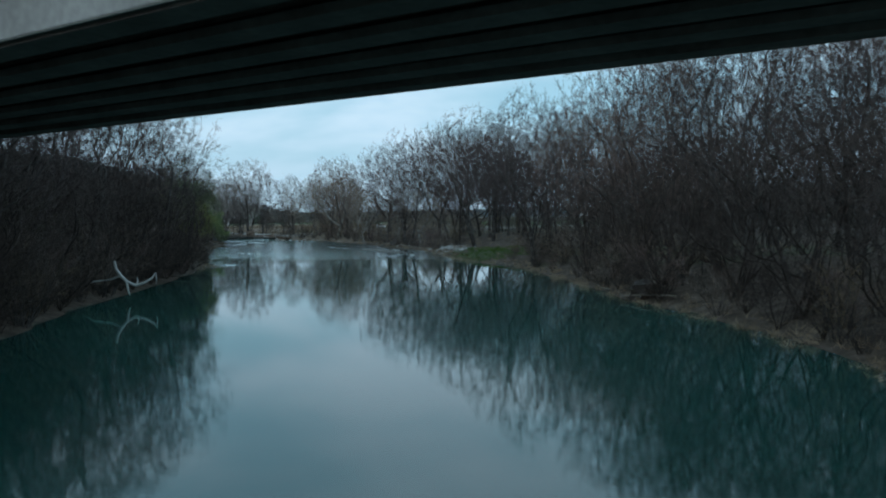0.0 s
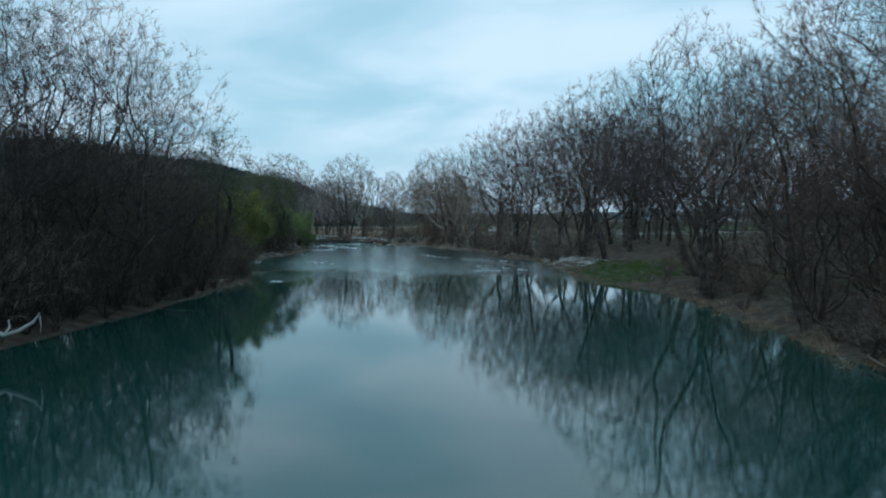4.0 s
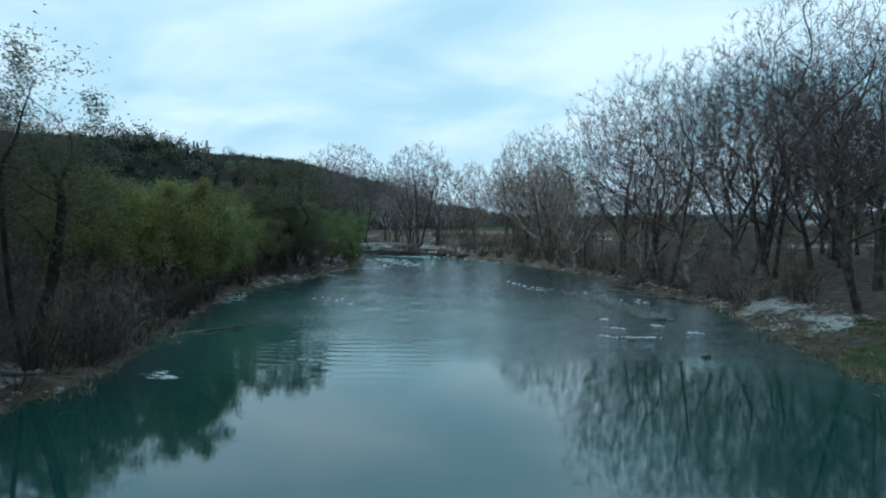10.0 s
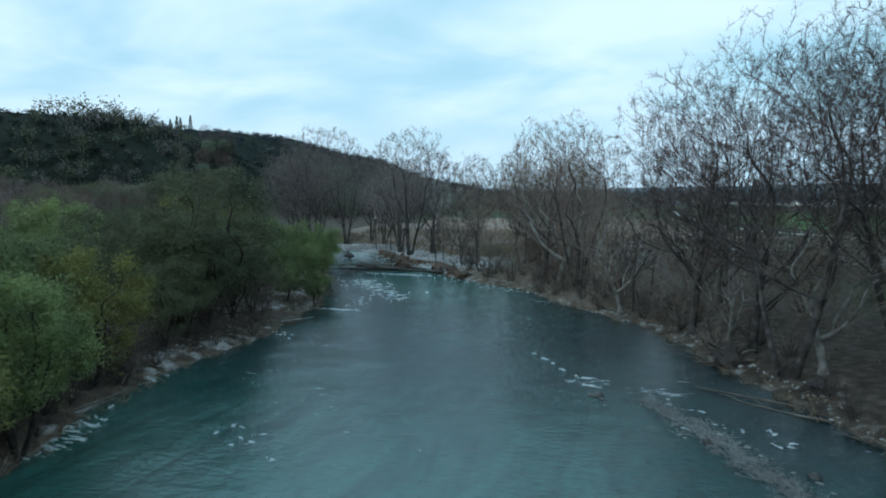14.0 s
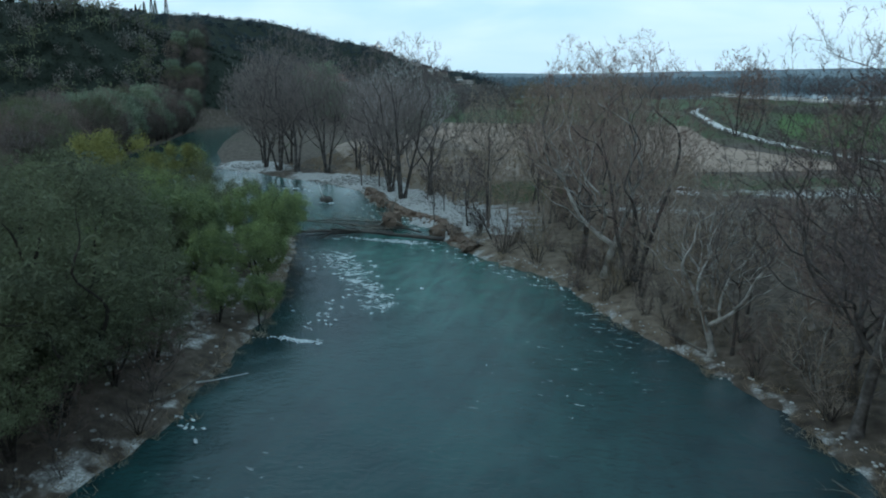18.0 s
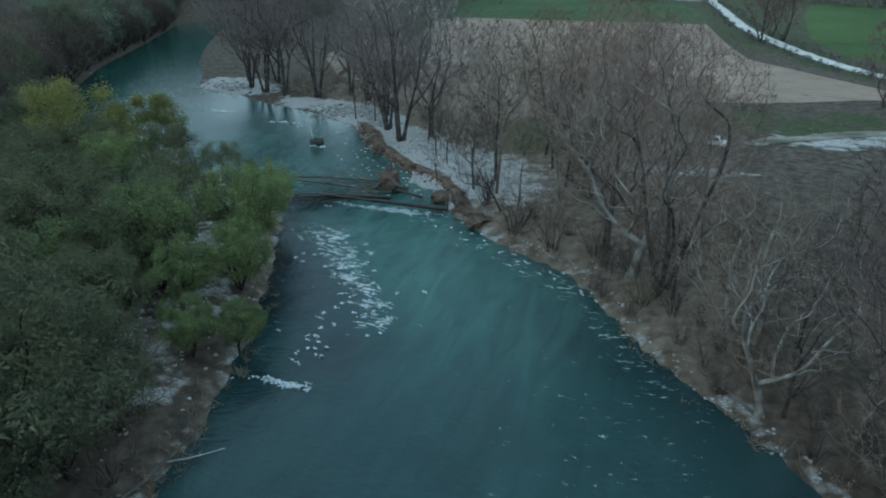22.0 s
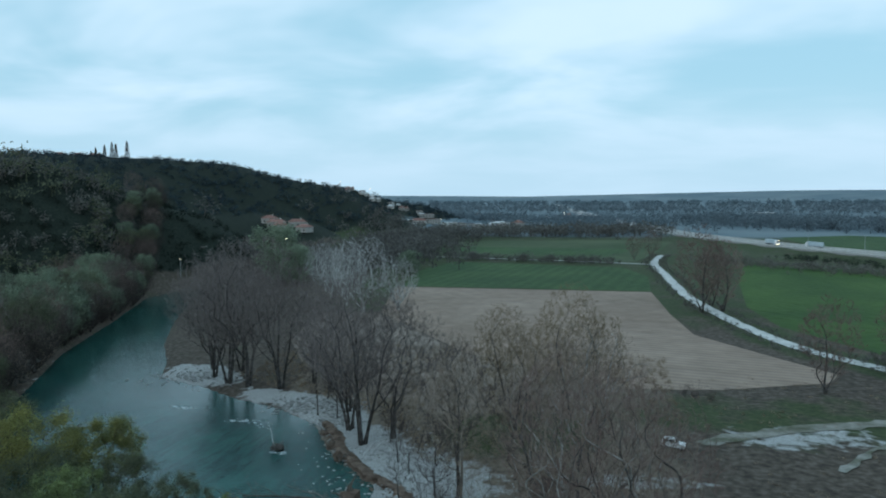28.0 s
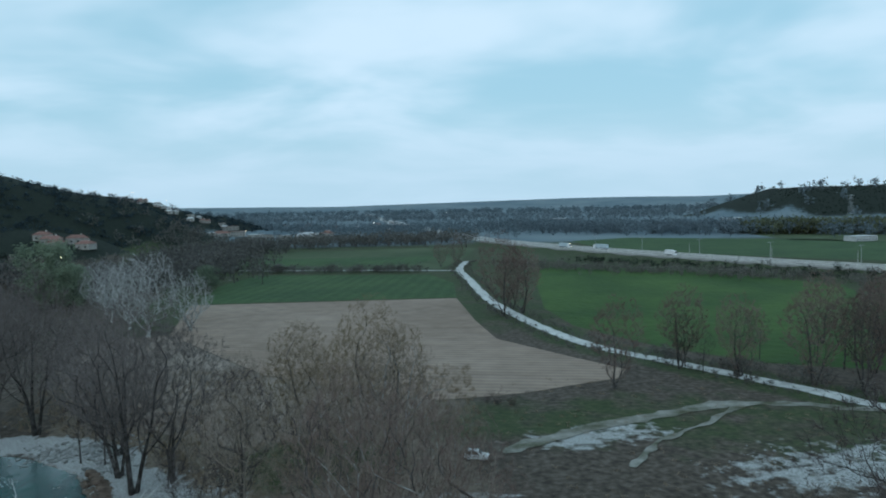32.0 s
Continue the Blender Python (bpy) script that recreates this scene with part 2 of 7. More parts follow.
CROP_BRIGHT = material("crop_bright_green", [(0.034, 0.072, 0.02), (0.064, 0.115, 0.03)], 0.03, 0.9, 0.4)
CROP_DULL = material("meadow_dull_green", [(0.05, 0.075, 0.035), (0.09, 0.11, 0.06)], 0.012, 0.95, 0.3)
STONE = material("river_stone", [(0.20, 0.20, 0.19), (0.42, 0.415, 0.40)], 0.9, 0.85, 0.3, vary=0.35)
STONE_WET = material("river_stone_wet", [(0.055, 0.05, 0.045), (0.14, 0.13, 0.12)], 0.9, 0.45, 0.3, vary=0.35)
DRIFT = material("driftwood", [(0.09, 0.075, 0.06), (0.22, 0.20, 0.175)], 0.8, 0.9, 0.4, vary=0.3)
DRIFT_DARK = material("driftwood_dark_wet", [(0.025, 0.02, 0.017), (0.07, 0.058, 0.05)], 0.8, 0.7, 0.4, vary=0.3)
DRIFT_WHITE = material("driftwood_bleached", [(0.38, 0.38, 0.37), (0.6, 0.6, 0.58)], 0.8, 0.8, 0.3)
CLAY = material("clay_bank_red_brown", [(0.085, 0.058, 0.044), (0.21, 0.155, 0.122)], 0.6, 0.95, 0.6)
DRYGRASS = material("dry_grass", [(0.19, 0.145, 0.10), (0.32, 0.25, 0.18)], 0.3, 0.95, 0, vary=0.3, island=True)
GREENGRASS = material("green_grass", [(0.04, 0.09, 0.018), (0.08, 0.14, 0.03)], 0.3, 0.9, 0, vary=0.3, island=True)
FOAM = material("foam_white", [(0.34, 0.40, 0.42), (0.62, 0.66, 0.67)], 3.0, 0.6, 0.5)
WHITE_PAINT = material("white_car_paint", [(0.72, 0.72, 0.72), (0.78, 0.78, 0.78)], 1.0, 0.35, 0.0)
BLACK_RUBBER = material("black_rubber", [(0.02, 0.02, 0.02), (0.03, 0.03, 0.03)], 5.0, 0.7, 0.1)
DARK_GLASS = material("dark_glass", [(0.015, 0.018, 0.02), (0.02, 0.022, 0.025)], 1.0, 0.08, 0.0)
STEEL = material("galvanised_steel", [(0.38, 0.39, 0.40), (0.5, 0.5, 0.5)], 2.0, 0.45, 0.05, metallic=0.7)
PLASTER = material("house_plaster", [(0.32, 0.30, 0.27), (0.44, 0.42, 0.39)], 0.4, 0.9, 0.1, vary=0.2)
ROOF_RED = material("roof_tiles_red", [(0.19, 0.10, 0.085), (0.27, 0.15, 0.125)], 0.6, 0.9, 0.3, vary=0.15)
ROOF_GREY = material("roof_sheet_pale", [(0.45, 0.46, 0.46), (0.6, 0.6, 0.6)], 0.4, 0.6, 0.1, vary=0.1)
LAMP_WARM = glow("lamp_glow_warm", (1.0, 0.75, 0.42), 7.0)
LAMP_WHITE = glow("lamp_glow_white", (1.0, 0.93, 0.8), 8.0)
TRUCK_BLUE = material("tarpaulin_pale_blue", [(0.40, 0.48, 0.52), (0.48, 0.55, 0.58)], 0.4, 0.7, 0.1)


# ---------------------------------------------------------------- small mesh tools


def mesh_of(name, V, F, mat, smooth=True):
    me = bpy.data.meshes.new(name)
    me.from_pydata([tuple(v) for v in V], [], F)
    if smooth:
        me.shade_smooth()
    me.materials.append(mat)
    return me


def part(name, data, mat, parent, label=""):
    """Links a bmesh, or a ready mesh, as one object under its thing."""
    if isinstance(data, bmesh.types.BMesh):
        me = bpy.data.meshes.new(name)
        data.to_mesh(me)
        data.free()
        me.materials.append(mat)
        data = me
    ob = new(name, data)
    ob.parent = parent
    return tagged(ob, label)


def box_bm(x0, y0, z0, x1, y1, z1, bevel=0.0):
    bm = bmesh.new()
    bmesh.ops.create_cube(bm, size=1.0, matrix=Matrix.Translation(((x0 + x1) / 2, (y0 + y1) / 2, (z0 + z1) / 2)) @ Matrix.Diagonal((x1 - x0, y1 - y0, z1 - z0, 1)))
    if bevel:
        bmesh.ops.bevel(bm, geom=bm.edges[:], offset=bevel, segments=2, affect="EDGES")
    return bm


def tube(V, F, pts, radii, sides):
    """A tapered tube along pts, appended to V and F."""
    base, n = len(V), len(pts)
    P = np.array(pts, float)
    a = np.arange(sides) * (2 * math.pi / sides)
    D = np.empty_like(P)
    D[1:-1], D[0], D[-1] = P[2:] - P[:-2], P[1] - P[0], P[-1] - P[-2]
    D /= np.linalg.norm(D, axis=1)[:, None] + 1e-9
    ref = np.where(np.abs(D[:, 2:3]) < 0.8, np.array((0.0, 0.0, 1.0)), np.array((1.0, 0.0, 0.0)))
    S = np.cross(D, ref)
    S /= np.linalg.norm(S, axis=1)[:, None]
    T = np.cross(D, S)
    ring = P[:, None] + np.asarray(radii, float)[:, None, None] * (np.cos(a)[None, :, None] * S[:, None] + np.sin(a)[None, :, None] * T[:, None])
    V.extend(ring.reshape(-1, 3).tolist())
    for i in range(n - 1):
        for k in range(sides):
            k2 = (k + 1) % sides
            F.append((base + i * sides + k, base + i * sides + k2, base + (i + 1) * sides + k2, base + (i + 1) * sides + k))
    F.append(tuple(base + (n - 1) * sides + k for k in range(sides)))


def sliver(V, F, a, b, w, rng):
    """A thin twig: one pointed blade from a to b."""
    d = b - a
    s = np.cross(d, rng.normal(size=3))
    s *= w / (np.linalg.norm(s) + 1e-9)
    i = len(V)
    V.extend((a - s, a + s, b))
    F.append((i, i + 1, i + 2))


def blades(V, F, A, B, w, rng):
    """Many thin pointed blades from the points A to the points B, w their half width."""
    S = np.cross(B - A, rng.normal(size=A.shape))
    S *= (np.asarray(w) / (np.linalg.norm(S, axis=1) + 1e-9))[:, None]
    i = len(V)
    V.extend(np.stack([A - S, A + S, B], 1).reshape(-1, 3).tolist())
    F.extend((np.arange(len(A) * 3).reshape(-1, 3) + i).tolist())


def units(v):
    return v / (np.linalg.norm(v, axis=1)[:, None] + 1e-9)


def unit(v):
    return v / (np.linalg.norm(v) + 1e-9)


def bent(p, d, L, n, wig, lift, rng):
    """Points along a wavering branch from p towards d."""
    pts, q, d = [p], p.copy(), d.copy()
    for _ in range(n):
        d = unit(d + rng.normal(size=3) * wig + np.array((0, 0, lift)))
        q = q + d * (L / n)
        pts.append(q)
    return pts, d


def along(pts, f):
    x = f * (len(pts) - 1)
    i = min(int(x), len(pts) - 2)
    return pts[i] + (pts[i + 1] - pts[i]) * (x - i), unit(pts[i + 1] - pts[i])


def side_way(d, angle, rng):
    """A direction that leaves d at that angle (degrees), to a random side."""
    s = unit(np.cross(d, rng.normal(size=3)))
    a = radians(angle)
    return unit(d * math.cos(a) + s * math.sin(a))


# ---------------------------------------------------------------- the plan: river, levels, hills

RIGHT_BANK = [(40, -400), (30, -60), (24, -30), (23, 10), (22, 35), (21.5, 46), (20, 56), (17, 66), (16, 80), (14, 94), (12, 111), (8, 118), (4, 125), (2.5, 132), (1, 140), (-2.5, 158), (-5, 165),
              (-8, 172), (-12, 181), (-18, 197), (-24, 206), (-31, 213.5), (-40, 227.5), (-50, 234), (-57, 241), (-60, 247), (-66, 250), (-67.5, 256), (-73, 261), (-80, 267), (-87, 278), (-99, 286),
              (-110, 289.5), (-124, 297), (-137, 301), (-146, 316), (-160, 334), (-177, 362), (-195, 395), (-212, 430), (-250, 500), (-300, 560), (-420, 640)]
LEFT_BANK = [(-60, -400), (-24, -60), (-23, -20), (-25, 15), (-28, 40), (-33, 62), (-34, 80), (-36.5, 100), (-38.5, 108), (-39, 115), (-45, 127), (-52, 142), (-58, 156), (-60.5, 170), (-60, 182), (-62.5, 194), (-66, 207),
             (-71, 219), (-77.5, 233), (-80.5, 238), (-87, 241.5), (-95, 243), (-101, 242.5), (-106, 238.5), (-110, 230), (-111, 216), (-117, 208), (-125, 214), (-133, 236), (-146, 262), (-158, 282), (-180, 317), (-200, 360),
             (-222, 405), (-242, 440), (-285, 510), (-335, 590), (-450, 670)]
HIGHWAY = [(640, -200), (380, 230), (300, 350), (240, 440), (194, 507), (149, 576), (76, 718), (21, 875), (-20, 1100), (-71, 1415), (-160, 2050), (-297, 3199)]
ROAD = [(140, 205), (105, 243), (75, 272), (53, 293), (43, 309), (28, 331), (16, 348), (8, 367), (0, 402), (-7, 450), (-10.5, 520), (-13, 585), (-6, 640)]


def seg_dist(P, line):
    """The distance of the points P (n, 2) from a polyline."""
    best = np.full(len(P), 1e9)
    L = np.array(line, float)
    for a, b in zip(L[:-1], L[1:]):
        ab = b - a
        t = np.clip(((P - a) @ ab) / (ab @ ab), 0, 1)
        best = np.minimum(best, np.hypot(*(P - a - t[:, None] * ab).T))
    return best


def inside(P, poly):
    x, y = P.T
    r = np.zeros(len(P), bool)
    for (x0, y0), (x1, y1) in zip(poly, poly[1:] + poly[:1]):
        c = (y0 > y) != (y1 > y)
        r ^= c & (x < (x1 - x0) * (y - y0) / ((y1 - y0) or 1e-9) + x0)
    return r


def step(a, b, v):
    t = np.clip((v - a) / (b - a), 0, 1)
    return t * t * (3 - 2 * t)


RIVER = RIGHT_BANK + LEFT_BANK[::-1]


def noise2(P, size, seed=0.0):
    return np.array([noise.noise((x / size, y / size, seed)) for x, y in P])


def wavy(P, size, seed):
    """Cheap smooth waver from sines, -1 to 1."""
    x, y = P.T / size
    return (np.sin(x * 1.3 + seed + 1.7 * np.sin(y * 0.7 + seed)) + np.sin(y * 1.1 - seed * 2 + 1.3 * np.sin(x * 0.9 + 2 * seed))) / 2


def water_level(P):
    # at the log weir the level falls
    s = P[:, 1]
    return 0.12 * step(125, 160, s) + 0.33 * step(165, 236, s) + 0.4 * step(239, 243.5, s) + 0.15 * step(245, 300, s)


RIDGES = [  # a, b, height at a and b, half width
    ((-900, 380), (-420, 400), 62, 60, 170), ((-420, 400), (-320, 452), 60, 56, 105), ((-320, 452), (-275, 500), 56, 37, 75), ((-275, 500), (-252, 532), 37, 15, 60), ((-252, 532), (-236, 552), 15, 2, 45),
    ((-345, 700), (-285, 676), 30, 22, 60), ((-285, 676), (-262, 668), 22, 14, 45),
    ((-1300, 700), (-560, 700), 95, 82, 330), ((-560, 700), (-430, 790), 82, 76, 190), ((-430, 790), (-350, 850), 78, 54, 150), ((-350, 850), (-300, 890), 54, 14, 90),
    ((-900, 1150), (-430, 1110), 70, 56, 180), ((-430, 1110), (-340, 1140), 56, 35, 120), ((-340, 1140), (-260, 1190), 35, 3, 110),
    ((600, 1560), (690, 1540), 30, 62, 130), ((690, 1540), (1600, 1350), 62, 95, 260),
    ((-2600, 4200), (-600, 4350), 60, 42, 700), ((-600, 4350), (700, 4250), 42, 60, 600), ((700, 4250), (3200, 3600), 60, 85, 700),
]


def hills(P):
    h = np.zeros(len(P))
    for a, b, ha, hb, w in RIDGES:
        a, b = np.array(a, float), np.array(b, float)
        ab = b - a
        t = np.clip(((P - a) @ ab) / (ab @ ab), 0, 1)
        d = np.hypot(*(P - a - t[:, None] * ab).T)
        h = np.maximum(h, (ha + (hb - ha) * t) * (1 - step(0.0, 1.0, d / w)))
    return h


def ground_z(P):
    """Height of the ground at the points P, the river bed included."""
    P = np.asarray(P, float)
    d = seg_dist(P, RIVER + RIVER[:1])
    w = water_level(P)
    wob = (wavy(P, 3.1, 0.3) * 0.5 + wavy(P, 7.7, 1.9) * 0.5) * (1 - step(300, 335, P[:, 1]))
    left = P[:, 0] < -30 - 0.28 * np.maximum(P[:, 1] - 40, 0)
    bar = step(236, 262, P[:, 1]) * (1 - step(300, 330, P[:, 1])) * (~left) * (1 - step(14, 26, d))
    bank = 0.55 * step(0, 1.2, d) + 0.8 * step(1.0, 6.0, d) + 1.4 * step(6, 32, d)
    isle = 0.35 * step(0, 1.5, d) + 0.7 * step(2, 14, d) + 1.6 * step(18, 60, d)
    out = np.where(left, isle, bank) + wob * 0.22 * step(0.5, 5, d)
    out = out * (1 - 0.35 * bar)
    z = np.where(inside(P, RIVER), -1.3 * step(0, 5, d), out)
    hw = seg_dist(P, HIGHWAY)
    z = z + w + hills(P) + 3.0 * (1 - step(13, 26, hw)) * step(150, 300, P[:, 1] + 0.6 * P[:, 0])
    return z


def sheet_z(P):
    """Height of the ground sheet as meshed, between its grid points."""
    P = np.asarray(P, float)
    i = np.clip(np.searchsorted(gx, P[:, 0]) - 1, 0, len(gx) - 2)
    j = np.clip(np.searchsorted(gy, P[:, 1]) - 1, 0, len(gy) - 2)
    x0, x1, y0, y1 = (np.asarray(v) for v in (np.array(gx)[i], np.array(gx)[i + 1], np.array(gy)[j], np.array(gy)[j + 1]))
    u, v = (P[:, 0] - x0) / (x1 - x0), (P[:, 1] - y0) / (y1 - y0)
    a, b, c, d = (ground_z(np.column_stack(q)) for q in ((x0, y0), (x1, y0), (x0, y1), (x1, y1)))
    return (a * (1 - u) + b * u) * (1 - v) + (c * (1 - u) + d * u) * v


def gz(x, y):
    near = -238 < x < 76 and -34 < y < 343
    return float((ground_z if near else sheet_z)([(x, y)])[0])


def spaced(lo, hi, fine, far_lo, far_hi, grow=1.16):
    v = list(np.arange(lo, hi + 0.01, fine))
    s = fine
    while v[-1] < far_hi:
        s *= grow
        v.append(v[-1] + s)
    s = fine
    while v[0] > far_lo:
        s *= grow
        v.insert(0, v[0] - s)
    return np.array(v)


def grid_mesh(name, xs, ys, zfun, mat, keep=None):
    X, Y = np.meshgrid(xs, ys)
    P = np.stack([X.ravel(), Y.ravel()], 1)
    z = zfun(P)
    nx, ny = len(xs), len(ys)
    i = (np.arange(ny - 1)[:, None] * nx + np.arange(nx - 1)).ravel()
    F = np.stack([i, i + 1, i + nx + 1, i + nx], 1)
    if keep is not None:
        k = keep(P)
        F = F[k[F].any(1)]
        used = np.unique(F)
        remap = np.zeros(len(P), int)
        remap[used] = np.arange(len(used))
        P, z, F = P[used], z[used], remap[F]
    me = mesh_of(name, np.column_stack([P, z]).tolist(), F.tolist(), mat)
    return me, P


# ---------------------------------------------------------------- ground


def zone(P, cx, cy, rx, ry, turn=0.0, soft=0.35):
    c, s = math.cos(radians(turn)), math.sin(radians(turn))
    q = P - np.array((cx, cy))
    u, v = (q[:, 0] * c + q[:, 1] * s) / rx, (-q[:, 0] * s + q[:, 1] * c) / ry
    r = np.hypot(u, v) + 0.12 * wavy(P, 2.3, 0.7)
    return 1 - step(1 - soft, 1 + soft, r)


def ground_material():
    """Leaf litter, grass and pale gravel, mixed by two fields stored on the ground mesh; far off a painted haze tint.
    """
    m = bpy.data.materials.new("ground_litter_grass_gravel")
    m.use_nodes = True
    n, l = m.node_tree.nodes, m.node_tree.links
    b = n["Principled BSDF"]
    b.inputs["Roughness"].default_value = 0.95
    b.inputs["Specular IOR Level"].default_value = 0.15
    tc = n.new("ShaderNodeTexCoord")

    def nz(scale, detail=6.0):
        t = n.new("ShaderNodeTexNoise")
        t.inputs["Scale"].default_value, t.inputs["Detail"].default_value = scale, detail
        l.new(tc.outputs["Object"], t.inputs["Vector"])
        return t.outputs["Fac"]

    def ramp(src, stops):
        r = n.new("ShaderNodeValToRGB")
        e = r.color_ramp.elements
        e[0].position, e[0].color = stops[0][0], (*stops[0][1], 1)
        e[1].position, e[1].color = stops[-1][0], (*stops[-1][1], 1)
        for p, c in stops[1:-1]:
            e.new(p).color = (*c, 1)
        l.new(src, r.inputs[0])
        return r.outputs[0]

    def mix(f, a, c):
        x = n.new("ShaderNodeMix")
        x.data_type = "RGBA"
        l.new(f, x.inputs["Factor"])
        l.new(a, x.inputs["A"])
        l.new(c, x.inputs["B"])
        return x.outputs["Result"]

    def edge(name, src, amount):
        """The field, frayed by noise."""
        at = n.new("ShaderNodeAttribute")
        at.attribute_name = name
        k = n.new("ShaderNodeMath")
        k.operation = "MULTIPLY_ADD"
        k.inputs[1].default_value = amount
        l.new(src, k.inputs[0])
        o = n.new("ShaderNodeMath")
        o.operation = "SUBTRACT"
        o.inputs[1].default_value = amount * 0.5
        l.new(at.outputs["Fac"], k.inputs[2])
        l.new(k.outputs[0], o.inputs[0])
        r = n.new("ShaderNodeMapRange")
        r.inputs["From Min"].default_value, r.inputs["From Max"].default_value = 0.38, 0.62
        l.new(o.outputs[0], r.inputs["Value"])
        return r.outputs[0]

    mid, small, tiny = nz(0.12), nz(0.9), nz(6.0, 3.0)
    litter = ramp(small, [(0.3, (0.046, 0.036, 0.029)), (0.5, (0.086, 0.068, 0.054)), (0.72, (0.145, 0.118, 0.097))])
    grass = ramp(small, [(0.3, (0.035, 0.048, 0.024)), (0.6, (0.062, 0.078, 0.036)), (0.8, (0.10, 0.10, 0.062))])
    gravel = ramp(tiny, [(0.3, (0.15, 0.145, 0.137)), (0.48, (0.33, 0.325, 0.312)), (0.7, (0.56, 0.555, 0.54))])
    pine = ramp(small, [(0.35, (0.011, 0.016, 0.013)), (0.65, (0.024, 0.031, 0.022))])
    straw = ramp(small, [(0.3, (0.10, 0.078, 0.058)), (0.5, (0.165, 0.13, 0.10)), (0.72, (0.24, 0.195, 0.155))])
    c = mix(edge("straw", mid, 0.8), litter, straw)
    c = mix(edge("grass", mid, 0.9), c, grass)
    c = mix(edge("gravel", nz(0.45), 1.5), c, gravel)
    # blue-grey far plain: distance haze put into the ground colour
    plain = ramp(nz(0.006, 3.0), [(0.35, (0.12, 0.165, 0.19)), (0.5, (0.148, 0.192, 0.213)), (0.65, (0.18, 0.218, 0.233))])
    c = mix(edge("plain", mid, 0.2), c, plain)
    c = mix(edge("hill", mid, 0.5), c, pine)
    l.new(c, b.inputs["Base Color"])
    bp = n.new("ShaderNodeBump")
    bp.inputs["Strength"].default_value, bp.inputs["Distance"].default_value = 0.7, 0.12
    l.new(small, bp.inputs["Height"])
    bp2 = n.new("ShaderNodeBump")
    bp2.inputs["Strength"].default_value, bp2.inputs["Distance"].default_value = 0.6, 0.05
    l.new(tiny, bp2.inputs["Height"])
    l.new(bp.outputs[0], bp2.inputs["Normal"])
    l.new(bp2.outputs[0], b.inputs["Normal"])
    return m


def set_field(me, name, values):
    a = me.attributes.new(name, "FLOAT", "POINT")
    a.data.foreach_set("value", np.asarray(values, np.float32))


gx = spaced(-240, 78, 1.7, -2900, 2900)
gy = spaced(-36, 345, 1.7, -500, 4900, 1.1)
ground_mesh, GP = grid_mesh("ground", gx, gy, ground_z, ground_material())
dr = seg_dist(GP, RIVER + RIVER[:1])
leftside = GP[:, 0] < -30 - 0.28 * np.maximum(GP[:, 1] - 40, 0)
gravel = np.maximum.reduce([
    zone(GP, -66, 254, 12, 7, -50) * (dr > 0), zone(GP, -56, 250, 10, 8, -40, 0.85) * 0.9, zone(GP, -72, 268, 12, 6, 130), zone(GP, -83, 280, 10, 5, 130), zone(GP, -101, 291, 12, 4, 160), zone(GP, -92, 287, 12, 5, 150), zone(GP, -128, 304, 13, 7, 150), zone(GP, -60, 258, 15, 8, -40, 0.85) * 0.9,
    zone(GP, 30, 266, 21, 9, 10, 0.9) * 0.66, zone(GP, -4, 282, 14, 5, 15, 0.9) * 0.68, zone(GP, 20, 252, 10, 5, 0, 0.9) * 0.62, zone(GP, -30, 258, 12, 3, 10) * 0.6, zone(GP, 3.5, 147, 4, 2, 100) * 0.7, zone(GP, 1, 158, 2, 6, 20) * 0.7,
    zone(GP, -74, 205, 6, 9, 0) * 0.4, zone(GP, -69, 195, 4, 7, 0) * 0.4, zone(GP, -80, 222, 8, 7, 0) * 0.5, zone(GP, -92, 235, 9, 9, 0) * 0.5, zone(GP, -62, 172, 2, 10, -5) * 0.42, zone(GP, -42, 112, 2.5, 3, 0) * 0.7,
    np.where(leftside, 0.36, 0.48) * (1 - step(0.2, 1.8, dr)) * (GP[:, 1] > 140) * (GP[:, 1] < 320)])
grass = np.maximum.reduce([
    zone(GP, 6, 130, 7, 9, -20), zone(GP, 0, 292, 45, 17, 5, 0.9) * 0.66, zone(GP, 35, 282, 40, 22, 0, 0.9) * 0.58, zone(GP, -48, 275, 16, 12, 0, 0.6) * 0.7, zone(GP, 20, 225, 30, 40, 0, 0.6) * 0.5, zone(GP, 40, 110, 30, 40, 0, 0.6) * 0.5,
    0.62 * step(330, 420, GP[:, 1]) * ~(leftside & (dr < 110)), 0.3 * leftside, 0.62 * (1 - step(5, 15, seg_dist(GP, ROAD))) * (GP[:, 1] > 285)])
straw = 0.85 * step(182, 205, GP[:, 1] + 0.3 * GP[:, 0]) * ~leftside * (1 - step(300, 330, GP[:, 1])) * (1 - 0.85 * step(-36, -12, GP[:, 0]))
set_field(ground_mesh, "straw", straw)
set_field(ground_mesh, "gravel", gravel)
set_field(ground_mesh, "grass", grass)
# the farthest ridges lose the pine colour so the haze tint shows
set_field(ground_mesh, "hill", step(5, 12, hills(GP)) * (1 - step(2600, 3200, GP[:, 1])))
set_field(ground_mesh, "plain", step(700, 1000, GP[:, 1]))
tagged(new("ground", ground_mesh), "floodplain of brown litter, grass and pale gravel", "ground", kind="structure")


# ---------------------------------------------------------------- water


def roughness_field(P):
    """0 in the glassy pool, 1 in the riffles."""
    y = P[:, 1] + 3.0 * wavy(P, 6.0, 1.1) + 0.12 * (P[:, 0] + 20)
    return np.maximum(step(127, 140, y) * (1 - 0.55 * step(250, 275, y)), 0.9 * zone(P, -43, 120, 6, 9, 20, 0.6))


